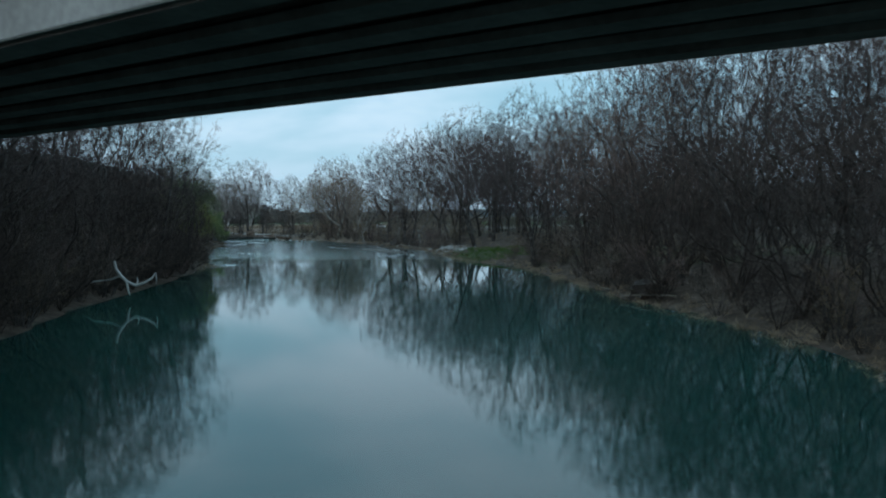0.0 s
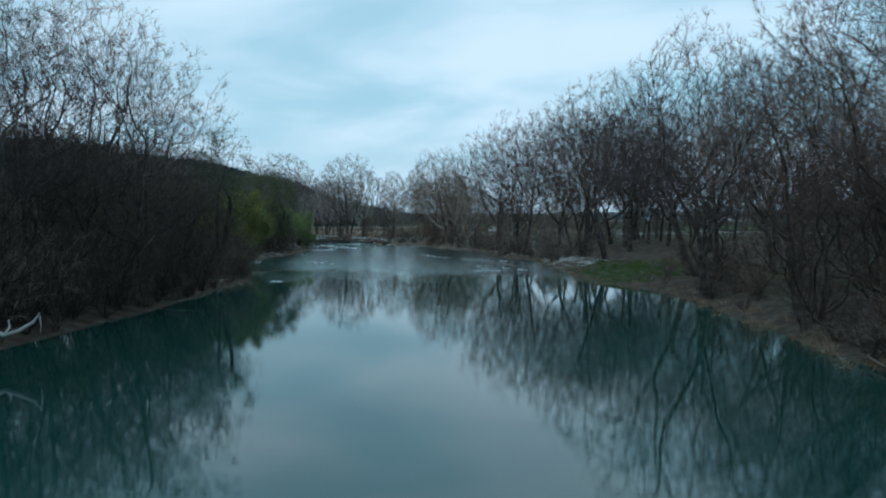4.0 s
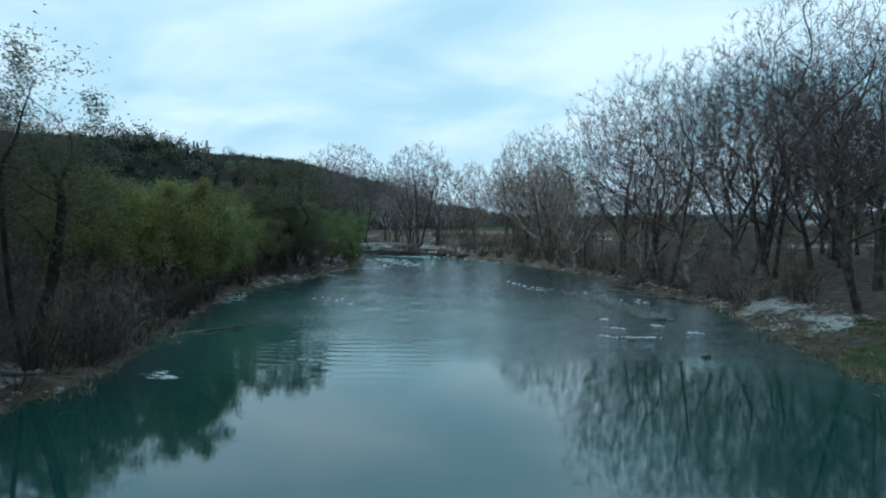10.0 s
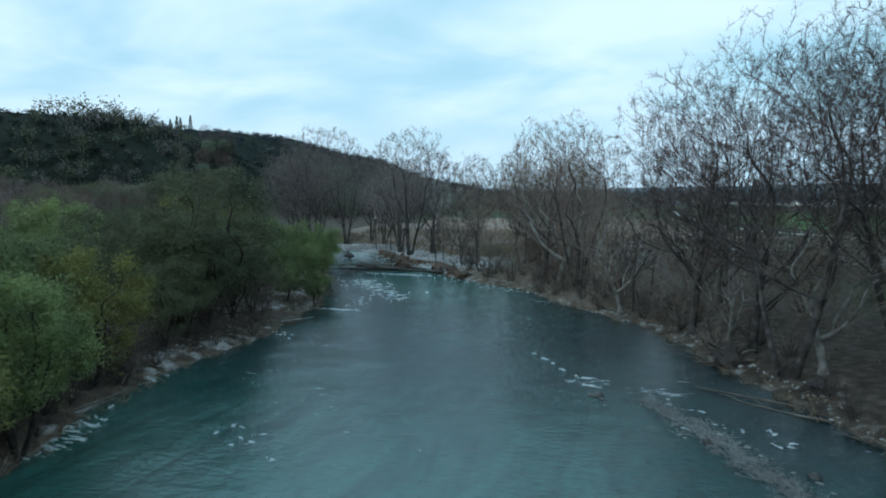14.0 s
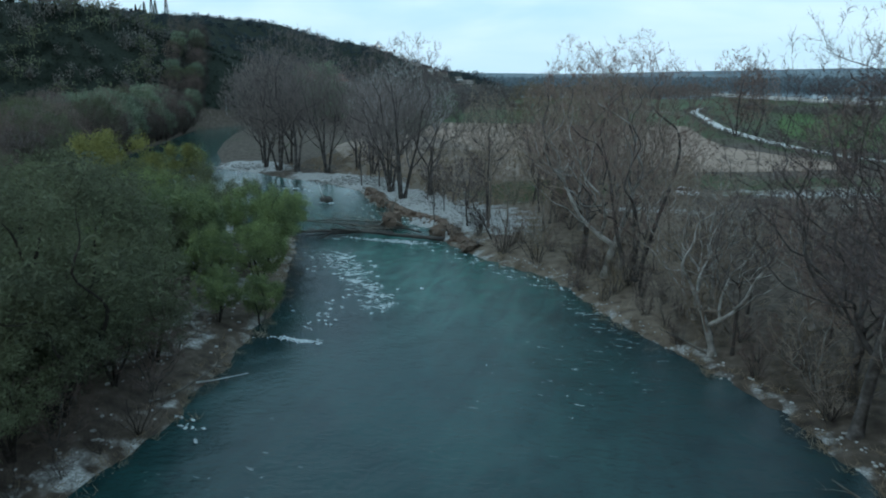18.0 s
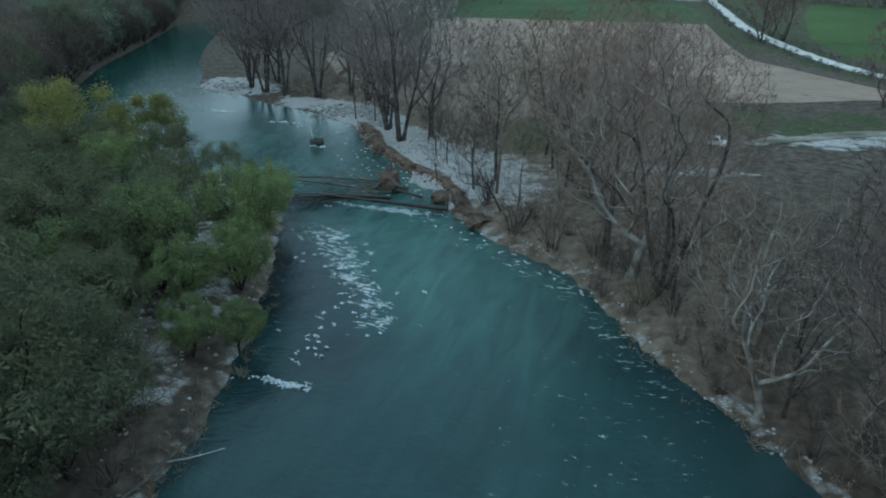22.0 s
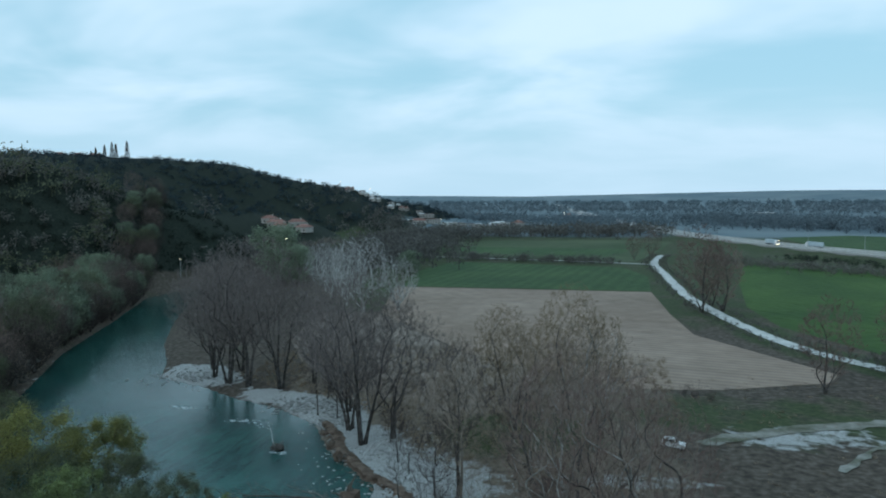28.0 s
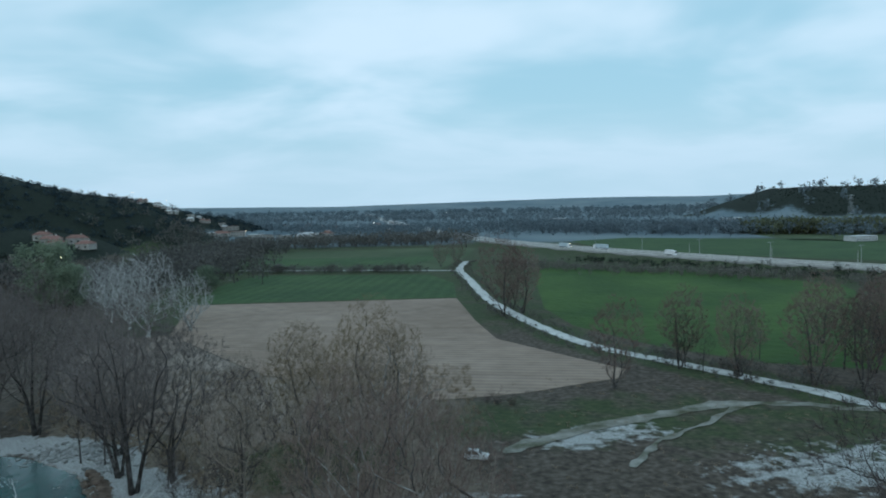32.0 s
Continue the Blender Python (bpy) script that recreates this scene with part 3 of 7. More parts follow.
def white_field(P):
    """How far the water is broken, 0 to 1."""
    f = np.clip((231 - P[:, 1]) / 18, 0, 1)
    chute = (1 - step(0.4, 1.2, np.abs(P[:, 0] + 70.5 - 14.5 * f) / (4.6 - 1.6 * f))) * step(206, 212, P[:, 1]) * (1 - step(231, 236, P[:, 1]))
    rim = 0.62 * (1 - step(0.5, 5.0, seg_dist(P, [(-60, 238), (-50, 231), (-40, 224), (-31, 209)])))
    spots = np.maximum.reduce([zone(P, *q, 0.5) for q in ((-65, 239.6, 7.5, 0.9, 0), (-18.5, 173.5, 3, 1.2, -20), (-24, 175, 2, 2, 0), (-41.5, 117, 1.5, 3.5, 0), (-55.5, 152, 2.5, 5, 25), (-59.5, 164, 1.2, 4, 0), (-87.2, 263.2, 1.6, 0.9, 0), (-101, 277, 5, 1.2, 10), (-118, 282, 4, 1.5, 0), (-36, 118, 2, 1, 0))])
    return np.maximum.reduce([chute * 0.82, rim, spots * 0.9, (0.33 + 0.16 * wavy(P, 7.0, 3.1)) * step(130, 150, P[:, 1]) * (1 - step(235, 250, P[:, 1]))])


def water_z(P):
    r, w = roughness_field(P), white_field(P)
    wave = 0.035 * wavy(P, 0.9, 0.4) + 0.03 * wavy(P, 0.55, 2.2) + 0.04 * wavy(P, 2.2, 5.2)
    return water_level(P) + wave * (0.65 * r + 1.6 * w)


def water_material():
    m = bpy.data.materials.new("river_water_teal")
    m.use_nodes = True
    n, l = m.node_tree.nodes, m.node_tree.links
    b = n["Principled BSDF"]
    b.inputs["IOR"].default_value = 1.6
    b.inputs["Specular Tint"].default_value = (0.74, 0.97, 1.0, 1)
    tc = n.new("ShaderNodeTexCoord")
    at = n.new("ShaderNodeAttribute")
    at.attribute_name = "riffle"
    dense = n.new("ShaderNodeMapRange")
    dense.inputs["To Min"].default_value, dense.inputs["To Max"].default_value = 1.38, 1.75
    still = n.new("ShaderNodeAttribute")
    still.attribute_name = "still"
    l.new(still.outputs["Fac"], dense.inputs["Value"])
    l.new(dense.outputs[0], b.inputs["IOR"])
    big = n.new("ShaderNodeTexNoise")
    big.inputs["Scale"].default_value, big.inputs["Detail"].default_value, big.inputs["Distortion"].default_value = 0.06, 5.0, 0.8
    l.new(tc.outputs["Object"], big.inputs["Vector"])
    r = n.new("ShaderNodeValToRGB")
    e = r.color_ramp.elements
    e[0].position, e[0].color = 0.3, (0.007, 0.042, 0.037, 1)
    e[1].position, e[1].color = 0.7, (0.011, 0.066, 0.057, 1)
    l.new(big.outputs["Fac"], r.inputs[0])
    run = n.new("ShaderNodeValToRGB")
    e = run.color_ramp.elements
    e[0].position, e[0].color = 0.42, (0.004, 0.015, 0.021, 1)
    e[1].position, e[1].color = 0.58, (0.008, 0.032, 0.036, 1)
    l.new(big.outputs["Fac"], run.inputs[0])
    depth = n.new("ShaderNodeMix")
    depth.data_type = "RGBA"
    l.new(at.outputs["Fac"], depth.inputs["Factor"])
    l.new(r.outputs[0], depth.inputs["A"])
    l.new(run.outputs[0], depth.inputs["B"])
    # paler water; part of this tone stands in for reflected sky
    bed = n.new("ShaderNodeAttribute")
    bed.attribute_name = "shallow"
    pale = n.new("ShaderNodeMix")
    pale.data_type = "RGBA"
    pale.inputs["B"].default_value = (0.044, 0.142, 0.12, 1)
    # streaks of paler water drawn out along the flow
    sk = n.new("ShaderNodeMapping")
    sk.inputs["Scale"].default_value = (0.55, 0.11, 1.0)
    sk.inputs["Rotation"].default_value = (0, 0, radians(-26))
    l.new(tc.outputs["Object"], sk.inputs[0])
    sn = n.new("ShaderNodeTexNoise")
    sn.inputs["Scale"].default_value, sn.inputs["Detail"].default_value, sn.inputs["Distortion"].default_value = 0.8, 5.0, 1.2
    l.new(sk.outputs[0], sn.inputs["Vector"])
    sr = n.new("ShaderNodeMapRange")
    for k, v in (("From Min", 0.3), ("From Max", 0.7), ("To Min", 0.55), ("To Max", 1.3)):
        sr.inputs[k].default_value = v
    l.new(sn.outputs["Fac"], sr.inputs["Value"])
    sx = n.new("ShaderNodeMath")
    sx.operation = "MULTIPLY"
    sx.use_clamp = True
    l.new(bed.outputs["Fac"], sx.inputs[0])
    l.new(sr.outputs[0], sx.inputs[1])
    l.new(sx.outputs[0], pale.inputs["Factor"])
    l.new(depth.outputs["Result"], pale.inputs["A"])
    # broken water: ragged white crests where the flow runs fast
    wh = n.new("ShaderNodeAttribute")
    wh.attribute_name = "white"
    wm = n.new("ShaderNodeMapping")
    wm.inputs["Scale"].default_value = (0.55, 1.5, 1.0)
    wm.inputs["Rotation"].default_value = (0, 0, radians(-22))
    l.new(tc.outputs["Object"], wm.inputs[0])
    cr = n.new("ShaderNodeTexNoise")
    cr.inputs["Scale"].default_value, cr.inputs["Detail"].default_value, cr.inputs["Roughness"].default_value, cr.inputs["Distortion"].default_value = 1.5, 7.0, 0.66, 0.6
    l.new(wm.outputs[0], cr.inputs["Vector"])
    sm = n.new("ShaderNodeMath")
    sm.operation = "MULTIPLY_ADD"
    sm.inputs[1].default_value = 0.36
    l.new(wh.outputs["Fac"], sm.inputs[0])
    l.new(cr.outputs["Fac"], sm.inputs[2])
    th = n.new("ShaderNodeMapRange")
    th.inputs["From Min"].default_value, th.inputs["From Max"].default_value = 0.80, 0.92
    l.new(sm.outputs[0], th.inputs["Value"])
    fo = n.new("ShaderNodeMix")
    fo.data_type = "RGBA"
    fo.inputs["B"].default_value = (0.58, 0.62, 0.63, 1)
    l.new(th.outputs[0], fo.inputs["Factor"])
    l.new(pale.outputs["Result"], fo.inputs["A"])
    l.new(fo.outputs["Result"], b.inputs["Base Color"])
    rr = n.new("ShaderNodeMapRange")
    rr.inputs["To Min"].default_value, rr.inputs["To Max"].default_value = 0.012, 0.07
    l.new(at.outputs["Fac"], rr.inputs["Value"])
    fr = n.new("ShaderNodeMix")
    fr.inputs["B"].default_value = 0.7
    l.new(th.outputs[0], fr.inputs["Factor"])
    l.new(rr.outputs[0], fr.inputs["A"])
    l.new(fr.outputs["Result"], b.inputs["Roughness"])
    mp = n.new("ShaderNodeMapping")
    mp.inputs["Scale"].default_value = (1.0, 1.5, 1.0)
    mp.inputs["Rotation"].default_value = (0, 0, radians(-30))
    l.new(tc.outputs["Object"], mp.inputs[0])
    rip = n.new("ShaderNodeTexNoise")
    rip.inputs["Scale"].default_value, rip.inputs["Detail"].default_value, rip.inputs["Roughness"].default_value = 1.3, 5.0, 0.62
    l.new(mp.outputs[0], rip.inputs["Vector"])
    st = n.new("ShaderNodeMapRange")
    st.inputs["To Min"].default_value, st.inputs["To Max"].default_value = 0.008, 0.34
    l.new(at.outputs["Fac"], st.inputs["Value"])
    bp = n.new("ShaderNodeBump")
    bp.inputs["Distance"].default_value = 0.28
    l.new(st.outputs[0], bp.inputs["Strength"])
    l.new(rip.outputs["Fac"], bp.inputs["Height"])
    # wave trains across the flow where the pool breaks into the rapids
    tr = n.new("ShaderNodeAttribute")
    tr.attribute_name = "train"
    wv = n.new("ShaderNodeTexWave")
    wv.bands_direction = "Y"
    for k, v in (("Scale", 0.2), ("Distortion", 9.0), ("Detail", 3.0), ("Detail Scale", 0.35), ("Detail Roughness", 0.6)):
        wv.inputs[k].default_value = v
    wr = n.new("ShaderNodeMapping")
    wr.inputs["Rotation"].default_value = (0, 0, radians(-14))
    l.new(tc.outputs["Object"], wr.inputs[0])
    l.new(wr.outputs[0], wv.inputs["Vector"])
    bw = n.new("ShaderNodeBump")
    bw.inputs["Distance"].default_value = 0.09
    l.new(tr.outputs["Fac"], bw.inputs["Strength"])
    l.new(wv.outputs["Fac"], bw.inputs["Height"])
    l.new(bw.outputs[0], bp.inputs["Normal"])
    l.new(bp.outputs[0], b.inputs["Normal"])
    return m


wx = np.concatenate([np.arange(-450, -150, 3.0), np.arange(-150, 45, 0.9)])
wy = np.concatenate([np.arange(-80, 100, 2.0), np.arange(100, 310, 0.75), np.arange(310, 690, 4.0)])


def river_keep(P):
    return inside(P, RIVER) | (seg_dist(P, RIVER + RIVER[:1]) < 1.8)


river_mesh, WP = grid_mesh("water", wx, wy, water_z, water_material(), river_keep)
set_field(river_mesh, "riffle", roughness_field(WP))
green_run = 1 - step(3.5, 15.0, seg_dist(WP, [(-66, 238), (-56, 229), (-46, 214), (-38, 196), (-30, 176), (-22, 160), (-18, 148)]) + 2.0 * wavy(WP, 5.0, 0.7))
# the upstream fade puts the reflection of dark trees into the colour
upstream = step(239, 245, WP[:, 1]) * (1 - 0.55 * step(252, 285, WP[:, 1])) * (0.8 + 0.25 * wavy(WP, 6.0, 2.3))
set_field(river_mesh, "shallow", np.clip(np.maximum.reduce([0.75 * step(112, 134, WP[:, 1]) * (1 - 0.85 * step(140, 185, WP[:, 1])) * (1 - 0.7 * step(-24, -12, WP[:, 0])) * (1 - step(195, 215, WP[:, 1])), green_run * (0.2 + 0.62 * step(198, 224, WP[:, 1])), 0.75 * upstream]), 0, 1))
set_field(river_mesh, "white", white_field(WP))
set_field(river_mesh, "train", np.maximum.reduce([0.13 * zone(WP, -42, 125, 8, 11, 15, 0.6), 0.16 * zone(WP, -31, 128, 9, 5, -20, 0.8), 0.18 * zone(WP, -44, 141, 6, 8, 20, 0.8)]))
set_field(river_mesh, "still", 1 - step(140, 172, WP[:, 1]))
tagged(new("river_water", river_mesh), "teal green river, glassy pool and rippled rapids", "water", kind="structure")


def drape(name, poly, mat, lift=0.06, cell=4.0, label="", category="field", kind="structure"):
    """A field laid on the ground inside a polygon: its outline cut clean, the inside on a grid."""
    bm = bmesh.new()
    f = bm.faces.new([bm.verts.new((x, y, 0)) for x, y in poly])
    bmesh.ops.triangulate(bm, faces=[f])
    xs, ys = [p[0] for p in poly], [p[1] for p in poly]
    for k in np.arange(min(xs) + cell, max(xs), cell):
        bmesh.ops.bisect_plane(bm, geom=bm.verts[:] + bm.edges[:] + bm.faces[:], plane_co=(k, 0, 0), plane_no=(1, 0, 0))
    for k in np.arange(min(ys) + cell, max(ys), cell):
        bmesh.ops.bisect_plane(bm, geom=bm.verts[:] + bm.edges[:] + bm.faces[:], plane_co=(0, k, 0), plane_no=(0, 1, 0))
    z = ground_z([v.co[:2] for v in bm.verts])
    for v, h in zip(bm.verts, z):
        v.co.z = h + lift
    me = bpy.data.meshes.new(name)
    bm.to_mesh(me)
    bm.free()
    me.materials.append(mat)
    me.shade_smooth()
    return tagged(new(name, me), label, category, kind=kind)


def smooth_line(line, gap):
    """Catmull-Rom through the line, a point every gap metres."""
    L = [np.array(p, float) for p in line]
    L = [2 * L[0] - L[1]] + L + [2 * L[-1] - L[-2]]
    out = []
    for a, b, c, d in zip(L, L[1:], L[2:], L[3:]):
        k = max(2, int(np.linalg.norm(c - b) / gap))
        for t in np.arange(k) / k:
            out.append(0.5 * (2 * b + (c - a) * t + (2 * a - 5 * b + 4 * c - d) * t * t + (3 * b - a - 3 * c + d) * t ** 3))
    out.append(L[-2])
    return np.array(out)


def strip(name, line, width, mat, lift=0.08, gap=4.0, label="", category="road", z=None, ragged=0.0, offset=0.0, thick=0.0):
    """A road along a line, on the ground or at a given height."""
    C = smooth_line(line, gap)
    T = np.gradient(C, axis=0)
    T /= np.linalg.norm(T, axis=1)[:, None]
    N = np.stack([T[:, 1], -T[:, 0]], 1)
    rng = np.random.default_rng(5)
    cols = []
    for f in (-0.5, -0.17, 0.17, 0.5):
        w = width * f + offset + (rng.normal(size=len(C)) * ragged if abs(f) == 0.5 else 0)
        cols.append(C + N * np.broadcast_to(w, len(C))[:, None])
    P = np.concatenate(cols)
    h = ground_z(P) + lift if z is None else np.full(len(P), z)
    n = len(C)
    F = [(k * n + i, k * n + i + 1, (k + 1) * n + i + 1, (k + 1) * n + i) for k in range(3) for i in range(n - 1)]
    V = np.column_stack([P, h]).tolist()
    if thick:
        V += [(x, y, q - thick) for x, y, q in V]
        F += [tuple(i + 4 * n for i in f[::-1]) for f in F]
        F += [(i, i + 4 * n, i + 1 + 4 * n, i + 1) for i in range(n - 1)] + [(i, i + 1, i + 1 + 4 * n, i + 4 * n) for i in range(3 * n, 4 * n - 1)]
    me = mesh_of(name, V, F, mat, smooth=False)
    return tagged(new(name, me), label, category, kind="structure")


drape("field_ploughed", [(-128, 452), (-20, 456), (-16, 400), (-12, 367), (2, 345), (14, 327), (10, 319), (-12, 309), (-30, 305), (-70, 330), (-112, 385)], SOIL, label="bare tan ploughed field with drill lines")
drape("field_stubble", [(-112, 384.5), (-70.3, 329.6), (-30.3, 304.6), (-44, 288), (-62, 282), (-84, 296), (-104, 310), (-126, 345), (-130, 380)], STUBBLE, label="tan ground of dry brush before the field")
drape("field_green", [(-126, 455.5), (-137, 520), (-131, 572), (-31, 556), (-19, 512), (-20, 459)], CROP, label="green field of young crop")
drape("field_bright", [(14, 385), (11, 423), (20, 500), (36, 585), (110, 560), (150, 470), (120, 380), (75, 318), (48, 330), (30, 350)], CROP_BRIGHT, label="bright green meadow beside the gravel road")
drape("field_far", [(-180, 612), (-60, 594), (-24, 590), (-8, 660), (10, 780), (-30, 800), (-190, 760)], CROP_DULL, 0.08, 14.0, "dull green meadow beyond the hedge")
drape("field_far", [(-170, 640), (-40, 625), (-22, 690), (-165, 700)], CROP, 0.16, 12.0, "dark green crop beyond the hedge")
drape("field_far", [(110, 720), (180, 640), (300, 520), (420, 640), (330, 800), (180, 900), (110, 860)], CROP, 0.1, 20.0, "green field beyond the motorway")
drape("field_far", [(300, 800), (480, 640), (700, 800), (600, 1100), (330, 1000)], CROP_DULL, 0.1, 25.0, "pale green field before the dark hill")
strip("gravel_road", ROAD, 4.4, GRAVEL_ROAD, 0.12, 3.0, "white gravel farm road winding between fields", ragged=0.18)
strip("gravel_road", [(-12.5, 575), (-24, 579), (-60, 588), (-150, 606)], 3.5, GRAVEL_ROAD, 0.12, 4.0, "white gravel branch road along the hedge", ragged=0.15)
strip("dirt_track", [(58, 288), (44, 294), (27, 298), (10, 292), (-6, 285), (-20, 276)], 3.0, TRACK, 0.10, 2.0, "worn gravel track to a parked car", ragged=0.5)
strip("dirt_track", [(27, 297), (18, 288), (6, 279), (-2, 268)], 1.2, TRACK, 0.14, 2.0, "faint wheel track in grass", ragged=0.5)


# ---------------------------------------------------------------- trees


def place(ob, x, y, turn=0.0, size=1.0, lean=(0.0, 0.0), sink=0.15):
    return pose(x, y, gz(x, y) - sink, lean[0], lean[1], turn) @ Matrix.Diagonal((size, size, size, 1))


def skeleton_of(rng, H, stems, N, wide, low, crook, lean=0.05, limbs=0, shell=0.4):
    """Nodes of a branching frame that reaches N points of a domed crown: places, parents and, node by node, the tips it carries."""
    pos, par, start = [], [], []
    for k in range(stems):
        a = 2 * math.pi * (k + 0.6 * rng.random()) / stems
        t = (lean if stems == 1 else 0.24) * (0.6 + 0.8 * rng.random())
        root = np.array((math.cos(a), math.sin(a), 0)) * (0 if stems == 1 else 0.02 * H * (0.6 + 0.6 * rng.random()))
        pts, _ = bent(root, unit(np.array((math.cos(a) * t, math.sin(a) * t, 1.0))), H * (low + 0.3 + 0.08 * rng.random()), 9, 0.05 + 0.3 * crook, 0.02, rng)
        first = len(pos)
        for i, p in enumerate(pts):
            pos.append(p)
            par.append(first + i - 1 if i else -1)
        start.append(first)
        # boughs that leave the stem at a wide angle and bend up into the crown
        turn = rng.random() * 6.28
        for j in range(limbs):
            f = 9 * min(0.92, (0.75 + 0.9 * (j + rng.random()) / max(limbs, 1)) * low / (low + 0.4))
            i = first + int(f)
            az = turn + 2.4 * j
            tilt = 0.75 + 0.5 * rng.random()
            d = unit(np.array((math.cos(az) * math.sin(tilt), math.sin(az) * math.sin(tilt), math.cos(tilt))))
            bp, _ = bent(pos[i], d, H * wide * (0.5 + 0.3 * rng.random()), 8, 0.05 + 0.9 * crook, 0.11, rng)
            last = i
            for q in bp[1:]:
                pos.append(q)
                par.append(last)
                last = len(pos) - 1
    c, half = np.array((0, 0, H * (low + 1) / 2)), H * (1 - low) / 2
    U = rng.normal(size=(N, 3))
    U /= np.linalg.norm(U, axis=1)[:, None]
    U *= (rng.random(N) ** shell)[:, None]
    U *= (0.94 + 0.1 * np.sin(4.1 * U[:, :1] + 4.6 * U[:, 1:2] + 7 * rng.random()) + 0.06 * np.sin(9 * U[:, 2:3] + 5 * U[:, :1]))
    A = c + U * np.array((wide * H * 0.92, wide * H * 0.92, half * 0.97))
    A[:, :2] *= (0.62 + 0.55 * np.clip((A[:, 2:3] - low * H) / (0.4 * H), 0, 0.7))
    A = A[np.argsort(np.linalg.norm(A - np.array((0, 0, H * low)), axis=1))]
    # each point joins the frame where the way to it, and from there down to the root, is shortest
    run = []
    for p, q in zip(pos, par):
        run.append(0.0 if q < 0 else run[q] + float(np.linalg.norm(p - pos[q])))
    free = [i for i, p in enumerate(pos) if p[2] > low * H * 0.75]
    cap = len(free) + 12 * N
    Q, W, k_ = np.zeros((cap, 3)), np.zeros(cap), len(free)
    Q[:k_], W[:k_] = [pos[i] for i in free], [run[i] for i in free]
    for p in A:
        d = np.linalg.norm(Q[:k_] - p, axis=1)
        cost = d + 0.13 * W[:k_] + 0.2 * np.maximum(Q[:k_, 2] - p[2], 0)
        i = int(np.argmin(cost))
        k = max(1, min(11, int(d[i] / (0.04 * H))))
        last, a, base = free[i], Q[i].copy(), W[i]
        for j in range(1, k + 1):
            f = j / k
            r = a + (p - a) * f + np.array((0, 0, -0.06 * d[i] * math.sin(math.pi * f))) + (rng.normal(size=3) * crook * d[i] * 0.3 if j < k else 0)
            pos.append(r)
            par.append(last)
            last = len(pos) - 1
            free.append(last)
            Q[k_], W[k_] = r, base + d[i] * f
            k_ += 1
    tips = np.zeros(len(pos))
    kids = [[] for _ in pos]
    for i in range(len(pos) - 1, -1, -1):
        if not kids[i]:
            tips[i] = 1
        if par[i] >= 0:
            kids[par[i]].append(i)
            tips[par[i]] += tips[i]
    # the strongest line through each node is drawn smooth
    P = np.array(pos)
    nxt = np.array([max(k, key=lambda c: tips[c]) if k else i for i, k in enumerate(kids)])
    up = np.array([p if p >= 0 else i for i, p in enumerate(par)])
    move = (nxt != np.arange(len(P))) & (up != np.arange(len(P)))
    for _ in range(2):
        P[move] = 0.5 * P[move] + 0.25 * (P[up[move]] + P[nxt[move]])
    return list(P), par, kids, tips, start


def frame_meshes(rng, pos, kids, tips, start, rad, bark, CV, CF, big):
    """Tubes of the frame: the trunk, one mesh a main limb; the thin rest goes to CV, CF (None: is left out)."""
    TV, TF, limb_meshes = [], [], []

    def chain(i, V, F, prev):
        """Follows the strongest child from node i, and leaves the others to be done later."""
        pts, r, later = ([pos[prev], pos[i]], [min(rad[prev], rad[i] * 1.15), rad[i]], []) if prev is not None else ([pos[i]], [rad[i]], [])
        while kids[i]:
            nxt = max(kids[i], key=lambda c: tips[c])
            later += [(c, i) for c in kids[i] if c != nxt]
            i = nxt
            pts.append(pos[i])
            r.append(rad[i])
        if V is None or len(pts) < 2:
            return later
        if r[0] < 0.022:
            for a, b, ra in zip(pts, pts[1:], r):
                sliver(V, F, a, b, ra * 1.3, rng)
        else:
            tube(V, F, pts, r, 7 if r[0] > 0.12 else 4 if r[0] > 0.04 else 3)
        return later

    main = []
    for i in start:
        main += chain(i, TV, TF, None)
    for i, p in main:
        own = tips[i] >= big
        V, F = ([], []) if own else (CV, CF)
        todo = chain(i, V, F, p)
        while todo:
            c, q = todo.pop()
            todo += chain(c, V, F, q) if tips[c] >= 6 and own else chain(c, CV, CF, q)
        if own:
            limb_meshes.append(mesh_of("limb", V, F, bark))
    return mesh_of("trunk", TV, TF, bark), limb_meshes


